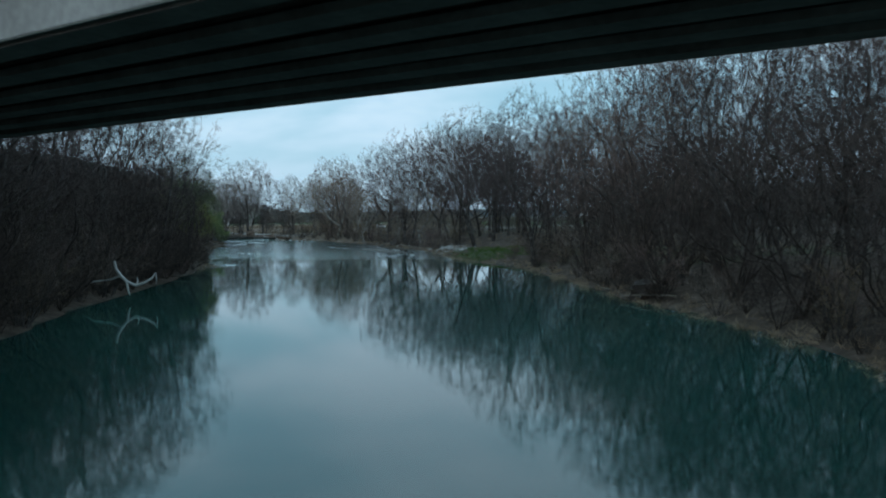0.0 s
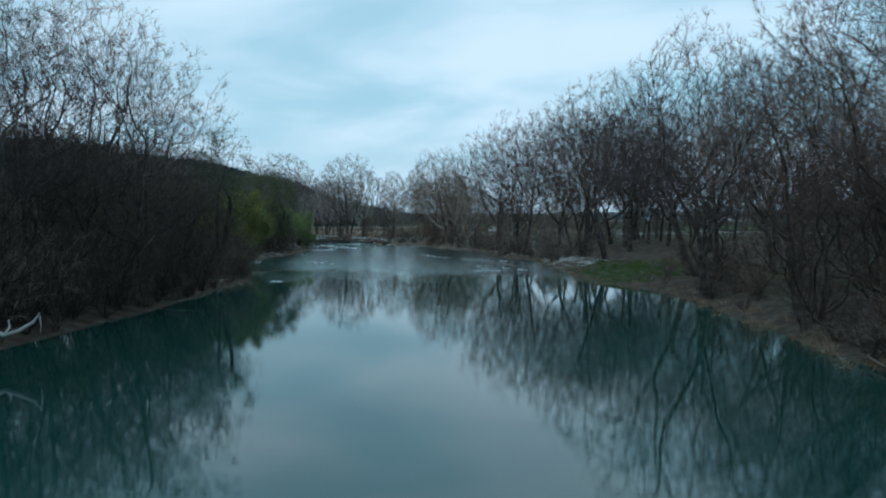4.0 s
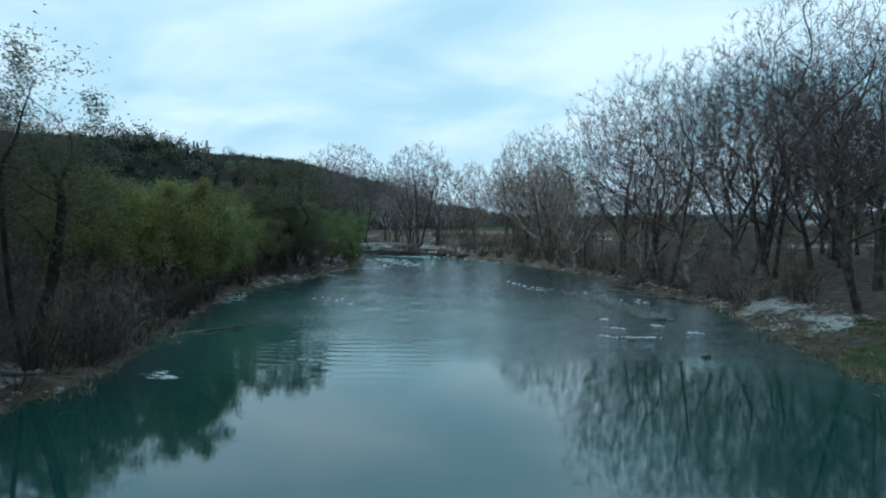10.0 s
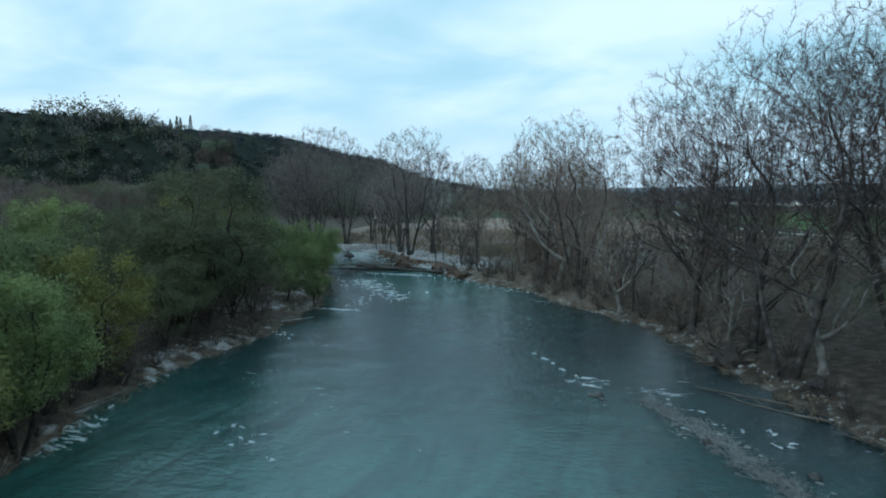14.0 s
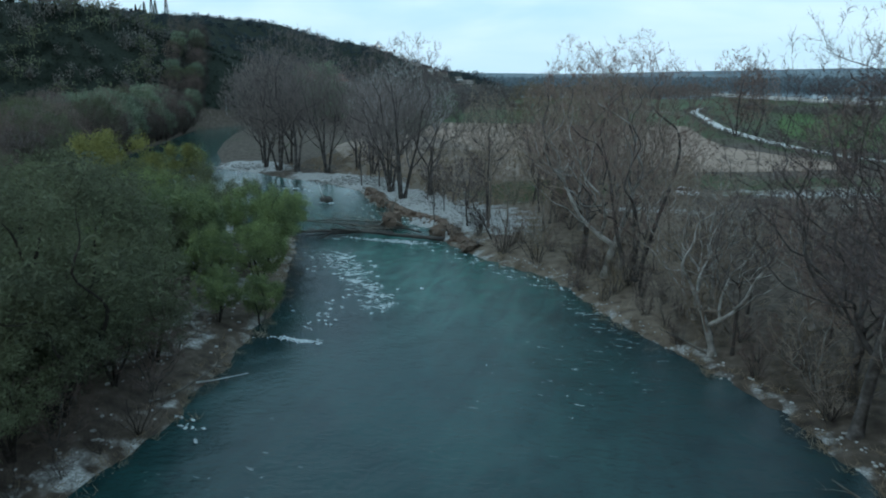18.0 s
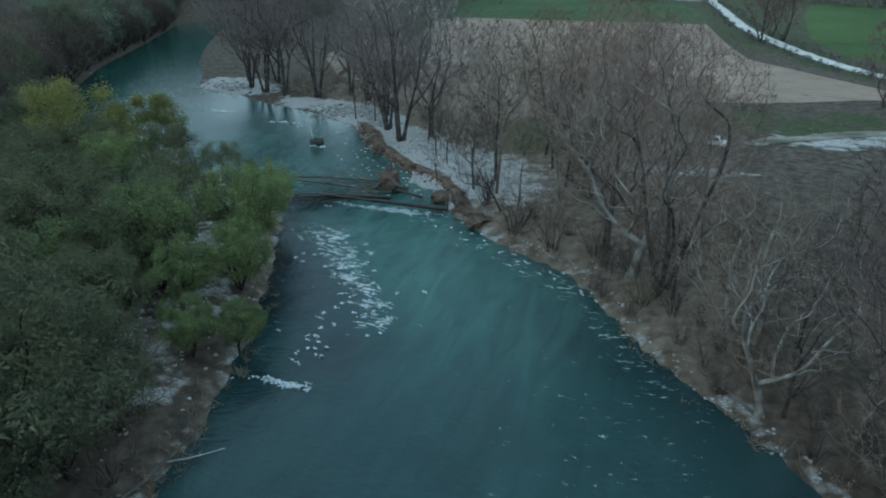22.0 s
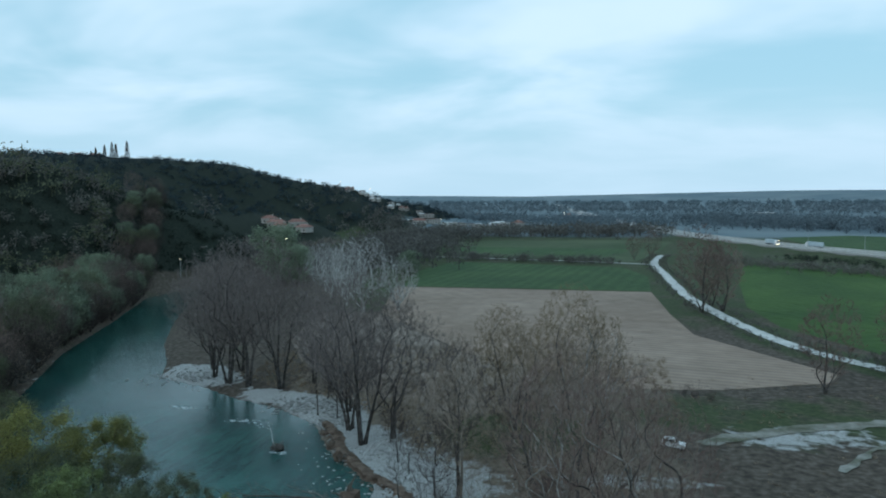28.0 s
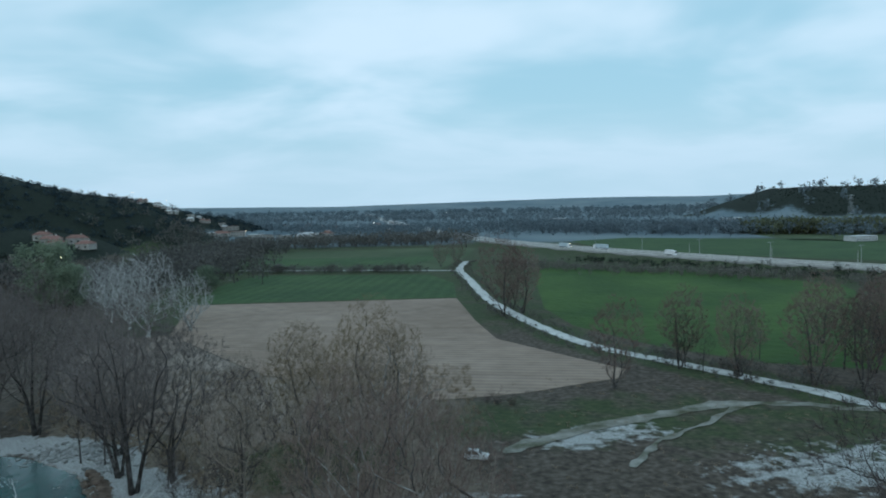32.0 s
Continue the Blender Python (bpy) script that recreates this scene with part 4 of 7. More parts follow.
def bare_tree(seed, H=26.0, stems=1, bark=BARK, twig=TWIG, N=2100, wide=0.36, low=0.26, girth=0.34, crook=0.05, shoots=2, subs=2, hang=0.06, tip=0.0085, thick=1.5, limbs=3, reach=1.0, shell=0.22):
    """A leafless tree: trunk, one mesh a main limb, and the crown of branchlets and twigs. Returns (trunk, [limbs], crown) meshes."""
    rng = np.random.default_rng(seed)
    pos, par, kids, tips, start = skeleton_of(rng, H, stems, N, wide, low, crook, limbs=limbs, shell=shell)
    most = max(tips[i] for i in start)
    rad = tip * tips ** (math.log(girth / (1 if stems == 1 else 1.35) / tip) / math.log(most))
    for i in start:
        rad[i] *= 1.5
    CV, CF = [], []
    trunk, limb_meshes = frame_meshes(rng, pos, kids, tips, start, rad, bark, CV, CF, max(6, most * 0.13))
    mid = np.array((0, 0, H * (low + 0.15)))
    q = reach * H / 26
    P, up = np.array(pos), np.array((0, 0, 1.0))
    sel = [i for i in range(len(pos)) if tips[i] <= 3 and par[i] >= 0 and pos[i][2] > low * H * 0.6]
    idx = np.repeat(sel, [shoots if tips[i] > 1 else shoots + 2 for i in sel])
    seg = P[idx] - P[np.array(par)[idx]]
    A = P[idx] - seg * rng.random((len(idx), 1))
    D = units(units(P[idx] - mid) * 0.45 + units(seg) * 0.5 + rng.normal(size=A.shape) * 0.5 + up * hang)
    E = A + D * (0.3 + 0.6 * rng.random((len(idx), 1))) * q
    blades(CV, CF, A, E, np.full(len(A), 0.0105 * thick), rng)
    for _ in range(subs):
        B = A + (E - A) * (0.15 + 0.75 * rng.random((len(idx), 1)))
        G = units(D + rng.normal(size=D.shape) * 0.62 + up * hang * 0.5)
        blades(CV, CF, B, B + G * (0.2 + 0.4 * rng.random((len(idx), 1))) * q, np.full(len(A), 0.0085 * thick), rng)
    return trunk, limb_meshes, mesh_of("crown", CV, CF, twig, False)


def willow_tree(seed, H=12.0, stems=3, leaf=WILLOW, bark=BARK_DARK, leaves=24000, blade=(0.05, 0.27), wide=0.46, low=0.2, N=130, puff=0.034):
    """A willow in young leaf: leaning stems, limbs, and clumps of narrow leaf sprays that hang from the branch ends, with gaps between."""
    rng = np.random.default_rng(seed)
    pos, par, kids, tips, start = skeleton_of(rng, H, stems, N, wide, low, 0.2, limbs=1)
    g, tip = 0.017 * H + 0.03, 0.014
    rad = tip * tips ** (math.log(g / tip) / math.log(max(tips[i] for i in start)))
    CV, CF = [], []
    trunk, limb_meshes = frame_meshes(rng, pos, kids, tips, start, rad, bark, CV, CF, 4)
    ends = np.array([i for i in range(len(pos)) if tips[i] <= 1 and pos[i][2] > 0.14 * H])
    weight = rng.random(len(ends)) ** 2 + 0.12
    pick = rng.choice(len(ends), leaves, p=weight / weight.sum())
    size = (0.65 + 0.7 * rng.random(len(ends)))[pick][:, None] * puff * H
    P = np.array(pos)[ends[pick]] + rng.normal(size=(leaves, 3)) * size * np.array((1, 1, 0.75))
    P[:, 2] -= rng.random(leaves) ** 2 * 0.07 * H
    E = units(rng.normal(size=(leaves, 3)) * np.array((0.8, 0.8, 0.6)) + np.array((0, 0, -0.45))) * (blade[1] * (0.6 + 0.8 * rng.random(leaves)))[:, None]
    ok = P[:, 2] > 0.4
    blades(CV, CF, P[ok], P[ok] + E[ok], blade[0] * (0.7 + 0.6 * rng.random(int(ok.sum()))), rng)
    return trunk, limb_meshes, mesh_of("crown", CV, CF, leaf, False)


def shrub(seed, H=4.0, stems=16, twig=TWIG, kids=9, leaf=None, spread=0.6):
    """A thicket bush: arching stems with side shoots and twigs."""
    rng = np.random.default_rng(seed)
    SV, SF, CV, CF = [], [], [], []
    for _ in range(stems):
        a, t = rng.random() * 2 * math.pi, spread * (0.15 + rng.random())
        p1, _ = bent(np.array((math.cos(a), math.sin(a), 0)) * 0.5 * rng.random() * H * 0.3, unit(np.array((math.cos(a) * t, math.sin(a) * t, 1))), H * (0.7 + 0.5 * rng.random()), 4, 0.14, -0.03, rng)
        tube(SV, SF, p1, [0.04, 0.032, 0.024, 0.016, 0.008], 3)
        for _ in range(kids):
            q, d = along(p1, 0.15 + 0.85 * rng.random())
            e = q + side_way(d, 30 + 30 * rng.random(), rng) * H * (0.14 + 0.2 * rng.random())
            sliver(CV, CF, q, e, 0.014, rng)
            for _ in range(5):
                b = q + (e - q) * (0.2 + 0.8 * rng.random())
                sliver(CV, CF, b, b + side_way(unit(e - q), 45, rng) * H * (0.05 + 0.1 * rng.random()), 0.009, rng)
    return mesh_of("trunk", SV, SF, BARK), mesh_of("crown", CV, CF, twig, False)


def plant(name, meshes, label, group="", category="tree"):
    """Makes the Empty of a tree with its parts at the origin of the plan."""
    trunk, limbs, crown = meshes
    e = tagged(new(name), label, category, group)
    part("trunk", trunk, None, e)
    for m in limbs:
        part(m.name.split(".")[0], m, None, e)
    part("crown", crown, None, e)
    return e


def bush(name, meshes, label, group=""):
    e = tagged(new(name), label, "bush", group)
    part("trunk", meshes[0], None, e)
    part("crown", meshes[1], None, e)
    return e


USED = set()


def grow(proto, x, y, H, base_H, turn=0.0, lean=(0.0, 0.0), label=""):
    """Stands a tree of that height at x, y: the first time the prototype itself, then copies."""
    m = place(proto, x, y, turn, H / base_H, lean)
    if proto.name not in USED:
        USED.add(proto.name)
        proto.matrix_basis = m
        ob = proto
    else:
        ob = copy_thing(proto, m)
        ob.matrix_basis = m
    if label:
        ob["label"] = label
    return ob


PLANES = [plant("plane_tree", bare_tree(11 + s, 26, **kw), "tall leafless plane tree with grey brown twigs", "trees along the river") for s, kw in enumerate([
    dict(low=0.2, wide=0.42), dict(stems=2, low=0.24, wide=0.43), dict(low=0.26, wide=0.4), dict(stems=2, low=0.22, wide=0.46, limbs=2), dict(low=0.18, wide=0.42, crook=0.1, limbs=4)])]
PLANES_WARM = [plant("plane_tree", bare_tree(31 + s, 24, twig=TWIG_WARM, shoots=2, **kw), "leafless tree with dense red brown twigs", "trees along the river") for s, kw in enumerate([
    dict(low=0.2, wide=0.4), dict(stems=3, low=0.16, wide=0.38, limbs=1)])]
PLANE_PALE = [plant("plane_tree", bare_tree(41 + s, 22, bark=BARK_PALE, twig=TWIG_TAN, shoots=2, tip=0.022, thick=1.2, girth=0.42, reach=1.2, **kw), "leafless plane tree with pale crooked limbs", "pale trees") for s, kw in enumerate([
    dict(low=0.2, wide=0.45, crook=0.2, N=700, limbs=4), dict(stems=2, low=0.18, wide=0.45, crook=0.2, N=800, limbs=3)])]
POPLARS = [plant("poplar_clump", bare_tree(51 + s, 24, stems=st, N=2300, low=0.24, wide=0.42, girth=0.36, crook=0.06, hang=0.3, twig=tw, shoots=2, thick=1.9, limbs=3), "leafless multi-stemmed poplar clump with dark stems", "poplar clumps") for s, (st, tw) in enumerate(((3, TWIG_HAZE), (2, TWIG_HAZE)))]
OCHRE = [plant("budding_tree", bare_tree(61 + s, 18, twig=TWIG_BUD, N=1500, low=0.22, wide=0.32, girth=0.17, shoots=2, thick=1.5, limbs=2), "slender tree with ochre brown buds", "budding trees") for s in range(2)]
BANK_LOW = [plant("bank_tree", bare_tree(65 + s, 15, twig=TWIG_DARK, bark=BARK_DARK, N=1700, low=0.06, wide=0.5, girth=0.22, crook=0.12, shoots=2, stems=3, hang=0.0, thick=1.3, limbs=3, reach=1.5), "low spreading dark tree with bare boughs over the pool", "bank trees") for s in range(2)]
FAR_WARM = [plant("plane_tree", bare_tree(35, 26, twig=TWIG_WARM, N=1100, low=0.12, wide=0.34, stems=2, thick=4.2, shoots=3, limbs=2), "tall bare tree with dense red brown twigs by the road", "far bare trees")]
FAR_PALE = [plant("white_poplar", bare_tree(45 + s, 24, bark=BARK_SILVER, twig=TWIG_PALE, N=1100, low=0.12, wide=0.46, tip=0.035, girth=0.5, stems=1 + s, thick=3.0, shoots=2, limbs=4), "silvery bare tree with pale branches", "silver trees") for s in range(2)]
YOUNG = [plant("young_tree", bare_tree(71 + s, 12, girth=0.12, N=450, low=0.24, wide=0.28, shoots=2, thick=0.9, limbs=1, reach=1.5), "young slim leafless tree", "young trees") for s in range(3)]
SLENDER = [plant("slender_tree", bare_tree(75 + s, 20, bark=BARK_TAN, twig=TWIG_TAN, girth=0.16, N=800, low=0.24, wide=0.24, shoots=2, thick=1.1, limbs=2, crook=0.08), "slender leafless tree with pale tan stems", "slender trees") for s in range(3)]
WILLOWS = [plant("willow_tree", willow_tree(81 + s, 12, st), "willow in fresh green leaf on the stony bank", "willows") for s, st in enumerate((3, 2, 2, 3))]
WILLOWS_YELLOW = [plant("willow_tree", willow_tree(91 + s, 12, 2, WILLOW_YELLOW, leaves=17000), "yellow green budding willow", "willows") for s in range(2)]
WILLOWS_DULL = [plant("willow_tree", willow_tree(101 + s, 12, 3, WILLOW_DULL, leaves=14000, blade=(0.045, 0.25)), "dull brown green willow with thin leaf", "willows") for s in range(2)]
WILLOW_TALL = plant("tall_willow", willow_tree(105, 18, 2, WILLOW_DULL, leaves=9000, blade=(0.045, 0.24), wide=0.3, low=0.34, puff=0.03), "tall thin willow with sparse young leaf", "willows")
WILLOWS_PALE = [plant("pale_willow", willow_tree(111 + s, 16, 3, WILLOW_PALE, leaves=6500, blade=(0.14, 0.55), wide=0.42, low=0.08, puff=0.045), "grey green willow with a round crown", "pale willows") for s in range(2)]
BRUSH = [plant("brush_tree", bare_tree(131 + s, 8, bark=bk, twig=tw, stems=4, girth=0.11, N=420, low=0.05, wide=0.5, crook=0.1, shoots=2, subs=2, thick=1.15, tip=0.012, limbs=1, reach=2.4), "low many-stemmed bare brush tree", "brush of the floodplain") for s, (bk, tw) in enumerate(((BARK, TWIG_WARM), (BARK_TAN, TWIG_TAN), (BARK, TWIG_BUD), (BARK_PALE, TWIG_TAN)))]
SHRUBS = [bush("shrub", shrub(121 + s, 4.0, 16, tw), "leafless brown thicket bush", "bank thicket") for s, tw in enumerate((TWIG, TWIG_WARM, TWIG_TAN, TWIG_BUD))]

R = random.Random(7)
# trees placed to fit the camera's view: kind, prototype, x, y, height, lean
STANDING = [
    (PLANES, 26, [(13.5, 104, 24), (27, 95, 28), (30, 76, 26), (40, 99, 30), (44, 75, 27), (20, 131, 23), (7, 151, 27.5), (12, 166, 27), (-8.6, 179, 27), (-10.5, 186, 26), (-1, 176, 27), (5, 200, 29), (-15.5, 195, 25),
                  (6.6, 211, 30),  (-12, 205, 22), (14, 192, 27), (4, 180, 25), (12, 178, 26), (2, 188, 27), (20, 176, 26), (26, 60, 25), (46, 56, 27), (52, 92, 28), (36, 116, 28), (30, 130, 26)]),
    (PLANES_WARM, 24, [(22, 106, 22), (33, 86, 25), (24, 120, 23), (38, 64, 24), (-15, 199, 20), (-31, 224, 24), (-37, 232, 24), (54, 70, 24), (10, 190, 24), (16, 205, 25)]),
    (PLANE_PALE, 22, [(-34, 226, 21), (-23, 216, 14), (-23.5, 207, 14), (-28.9, 260.3, 12), (-15, 213, 12), (-12, 191, 12), (-6, 179, 15), (-36, 268, 19)]),
    (PLANE_PALE, 22, [(-39, 246, 18), (-25, 214, 14)]),
    (SLENDER, 20, [(-52.5, 246, 19), (-54.3, 254.8, 20), (-59.8, 274.5, 17), (-40.5, 262, 19), (-44, 245, 20), (-34, 240, 20), (-46, 266, 18), (-31, 250, 15), (-38, 253, 17), (-27, 236, 16), (-62, 283, 15), (-35, 275, 17), (-48, 236.5, 13), (-30, 230, 17), (-64, 266, 13)]),
    (FAR_WARM, 26, [(1.5, 412, 23), (-5.5, 408, 27), (-1, 424, 21), (-14, 600, 18), (-24, 604, 15)]),
    (FAR_PALE, 24, [(-118, 384, 25), (-130, 398, 21), (-153, 433, 20), (-108, 392, 18), (-143, 415, 19)]),
    (BANK_LOW, 15, [(19, 78, 12), (25, 72, 14), (23, 84, 13), (20.5, 66, 12), (24, 57, 13), (17.5, 86, 11), (24, 47, 13), (25.5, 38, 13), (26, 28, 14), (15, 109, 9), (-36, 72, 13), (-36.5, 86, 13), (-39, 97, 12), (-33, 57, 13), (-31, 44, 13), (-29, 32, 12), (-42, 108, 11), (-35, 66, 12), (-37, 79, 13), (-40, 90, 12), (-34, 50, 12), (-40, 58, 13), (-42, 70, 13), (-33, 38, 12), (-44, 84, 13), (-38, 103, 10), (-46, 98, 12), (-36, 45, 13), (-47, 75, 13), (-45, 60, 13), (-32, 26, 13)]),
    (FAR_WARM, 26, [(7, 311, 18), (27, 328, 18), (37, 318, 17), (48, 309, 20), (58, 308, 19), (66, 318, 19), (77, 332, 20), (73, 350, 18), (92, 318, 21), (100, 334, 20), (86, 345, 17), (112, 318, 21)]),
    (POPLARS, 24, [(-74.6, 269, 27), (-70, 272, 22), (-79, 275, 21), (-112, 297, 31), (-118, 299, 26), (-124, 303, 24), (-128, 309, 25), (-120, 308, 26), (-104, 297, 25), (-98, 301, 22), (-92, 296, 20), (-83, 284, 19)]),
    (OCHRE, 18, [(-53.8, 291.5, 18), (-41, 284, 22), (-49, 264, 20), (-46, 288, 16), (-37, 281, 19)]),
    (YOUNG, 12, [(-54, 252, 21), (-56, 247.5, 11), (-88.6, 282, 12), (-84, 280.5, 11), (-80, 276, 9), (-63, 258, 8), (-66, 262, 8), (-70, 270, 10), (-60, 262, 9), (-47, 258, 15), (-44, 250, 16), (26, 326, 14), (28, 327.5, 12), (59, 328, 14), (55, 304, 17), (70, 312, 15), (40, 325, 14), (62, 322, 16), (75, 330, 17), (85, 318, 18), (95, 335, 16), (66, 308, 17), (48, 333, 12), (80, 345, 15),
                 (30, 322, 10), (-62, 250, 7), (-90, 290, 9), (-24, 228, 9), (-20, 216, 11), (-22, 207, 13), (-14, 211, 9), (-10, 222, 8), (-30, 222, 12)]),
]
for protos, base, spots in STANDING:
    for i, (x, y, H) in enumerate(spots):
        grow(protos[i % len(protos)], x, y, H * 1.1, base, R.uniform(0, 360), (R.uniform(-3, 3), R.uniform(-3, 3)))
CROOKED = plant("plane_tree", bare_tree(47, 28, N=800, low=0.34, wide=0.34, crook=0.2, girth=0.42, tip=0.016, limbs=4, reach=1.2), "great crooked bare plane tree with heavy boughs")
grow(CROOKED, 17, 136, 30, 28, 20, (3, -4))
grow(WILLOW_TALL, -41.5, 114, 18.5, 18, 40)
grow(YOUNG[0], -50.6, 240.6, 13, 12, 40, (-4, -27), "leaning bare tree over the gravel bank")


def scatter(n, x0, x1, y0, y1, rng, ok, gap):
    """Random spots in a box that pass ok and keep their distance."""
    got, tries = [], 0
    while len(got) < n and tries < n * 40:
        tries += 1
        x, y = rng.uniform(x0, x1), rng.uniform(y0, y1)
        if all((x - a) ** 2 + (y - b) ** 2 > gap * gap for a, b in got) and ok(x, y):
            got.append((x, y))
    return got


def dry(x, y, d0=1.5, d1=1e9):
    P = np.array([(x, y)])
    return not inside(P, RIVER)[0] and d0 < seg_dist(P, RIVER)[0] < d1


def off_roads(x, y, d=5.0):
    P = np.array([(x, y)])
    return seg_dist(P, ROAD)[0] > d and seg_dist(P, HIGHWAY)[0] > 18


# dark boughs that hang over the pool on both sides
for i, (x, y) in enumerate([(p[0] - R.uniform(0.2, 1.6), p[1]) for p in smooth_line(LEFT_BANK[2:15], 2.6)]):
    grow(BANK_LOW[i % 2], x, y, R.uniform(4.5, 8.5) if y < 100 else R.uniform(2.5, 5), 15, R.uniform(0, 360), (R.uniform(-4, 4), R.uniform(2, 14)), "low dark bough brush hanging over the pool")
for i, (x, y) in enumerate([(p[0] + R.uniform(0.2, 1.6), p[1]) for p in smooth_line(RIGHT_BANK[3:9], 4.5)]):
    grow(BANK_LOW[i % 2], x, y, R.uniform(3.5, 6.5), 15, R.uniform(0, 360), (R.uniform(-4, 4), R.uniform(-14, -2)), "low dark bough brush hanging over the pool")
# fill of the right bank wood
for i, (x, y) in enumerate(scatter(30, 22, 95, 12, 128, R, lambda x, y: dry(x, y, 3.5), 6.0)):
    grow((PLANES + PLANES_WARM)[i % 7], x, y, R.uniform(22, 28), 26 if i % 7 < 5 else 24, R.uniform(0, 360))
for i, (x, y) in enumerate(scatter(26, 14, 90, 130, 235, R, lambda x, y: dry(x, y, 22), 8.0)):
    grow((PLANES + PLANES_WARM)[i % 7], x, y, R.uniform(20, 27), 26 if i % 7 < 5 else 24, R.uniform(0, 360))
# left bank, near: bare wood
for i, (x, y) in enumerate([(-37, 62), (-39, 76), (-42, 50), (-37, 88), (-46, 66), (-44, 92), (-50, 80), (-33, 46), (-52, 58), (-41, 102), (-58, 100), (-63, 117), (-60, 131), (-56, 70), (-36, 30), (-44, 36), (-66, 90), (-70, 126), (-48, 112), (-54, 122), (-30, 22), (-38, 18), (-47, 24), (-36, 55), (-62, 76), (-60, 46), (-70, 60), (-74, 108), (-80, 96), (-54, 40), (-36, 40), (-40, 83)]):
    grow((PLANES + PLANES_WARM)[i % 7], x, y, R.uniform(23, 29) if y < 95 else R.uniform(16, 21), 26 if i % 7 < 5 else 24, R.uniform(0, 360))
# willows of the left bank and the island
W_SPOTS = [(-50, 136, 13, 1), (-53, 129, 13, 1), (-54, 141, 13, 0), (-55, 148, 12, 0), (-58, 143, 13, 2), (-61, 160, 12, 1), (-66, 181, 19, 2), (-64, 172, 9, 2), (-59.5, 152, 10, 0), (-66, 157, 13, 0), (-71, 172, 12, 2),
           (-76.5, 228.5, 9, 0), (-73.5, 219.5, 11.5, 0), (-77, 209.5, 12, 0), (-101, 238.5, 14, 1), (-108, 234, 17, 1), (-128, 249, 14, 2), (-97, 217, 13, 2), (-64.6, 203.5, 5.5, 0), (-74.5, 194.5, 7, 2), (-67.5, 201, 6, 0), (-137, 251, 14, 2), (-104, 223, 13, 2), (-80, 189, 11, 2),
           (-88, 226, 10, 2), (-86, 212, 12, 2), (-92, 200, 13, 2), (-84, 195, 13, 2), (-104, 206, 14, 2), (-80, 180, 14, 2), (-76, 162, 13, 2), (-90, 184, 15, 0), (-68, 148, 14, 2), (-98, 190, 15, 2), (-84, 164, 14, 1), (-95, 172, 14, 2), (-104, 176, 15, 0), (-70, 140, 14, 2), (-80, 150, 15, 0), (-60, 134, 14, 2),
           (-84, 232, 10, 2), (-93, 233, 11, 2), (-82, 219, 11, 2), (-91, 208, 11, 2), (-83, 203, 10, 0), (-77, 200, 9, 2), (-72, 206, 8, 0), (-96, 227, 11, 0), (-103, 231, 12, 2), (-112, 222, 13, 2), (-119, 231, 13, 2), (-70.5, 213, 8, 0)]
for i, (x, y, H) in enumerate([(-63.5, 187, 6), (-66, 193, 7), (-69, 188, 8), (-63.5, 178, 6), (-67, 175, 7), (-71, 182, 8), (-70, 197, 6), (-65, 168, 6), (-74, 188, 8), (-62, 164, 5), (-76, 181, 8), (-78, 196, 7)]):
    grow(BRUSH[i % 3], x, y, H, 8, R.uniform(0, 360), label="dark bare brush on the stony bank")
for i, (x, y, H, kind) in enumerate(W_SPOTS):
    ps = (WILLOWS, WILLOWS_YELLOW, WILLOWS_DULL)[kind]
    grow(ps[i % len(ps)], x, y, H, 12, R.uniform(0, 360), (R.uniform(-5, 5), R.uniform(-5, 5)))
# far left bank: grey green willows under the hill
for i, (x, y) in enumerate(scatter(90, -330, -112, 165, 560, R, lambda x, y: dry(x, y, 1.5, 36) and x < -0.45 * y - 24 and hills(np.array([(x, y)]))[0] < 4, 6.5)):
    if i % 3 == 2:
        grow(POPLARS[i % 2] if i % 2 else PLANES_WARM[1], x, y, R.uniform(13, 19), 24, R.uniform(0, 360))
    else:
        pale = i % 4 and y > 320
        grow(WILLOWS_PALE[i % 2] if pale else BRUSH[i % 4], x, y, R.uniform(13, 20) if pale else R.uniform(8, 13), 16 if pale else 8, R.uniform(0, 360))
for k, row in enumerate((3.0, 12.0)):
    C = smooth_line(LEFT_BANK[26:36], 8.0)
    T = np.gradient(C, axis=0)
    T /= np.linalg.norm(T, axis=1)[:, None]
    for i, (p, t_) in enumerate(zip(C, T)):
        x, y = p[0] - t_[1] * (row + R.uniform(-1.5, 2.5)), p[1] + t_[0] * (row + R.uniform(-1.5, 2.5))
        if not dry(x, y, 0.8):
            continue
        j = (i + k) % 4
        if j == 0:
            grow(WILLOWS_DULL[i % 2], x, y, R.uniform(9, 13), 12, R.uniform(0, 360))
        elif j == 1:
            grow(WILLOWS_PALE[i % 2] if y > 330 else BRUSH[i % 4], x, y, R.uniform(10, 14), 16 if y > 330 else 8, R.uniform(0, 360))
        elif j == 2:
            grow(PLANES_WARM[i % 2], x, y, R.uniform(12, 17), 24, R.uniform(0, 360))
        else:
            grow(BANK_LOW[i % 2], x, y, R.uniform(9, 13), 15, R.uniform(0, 360), label="dark bare tree on the far bank")
for i, (x, y, H) in enumerate([(-65, 180, 12), (-68, 179, 12), (-72, 189, 12), (-66.5, 191, 9), (-66, 186, 9), (-70, 192, 10), (-74, 199, 10), (-68, 179, 11), (-72, 186, 12), (-78, 206, 11), (-64.5, 176, 9), (-79, 213, 8), (-92, 211, 13), (-86, 206, 12), (-76, 193, 11)]):
    grow(WILLOWS_DULL[i % 2], x, y, H, 12, R.uniform(0, 360), label="dull willow with dark stems on the stony bank")
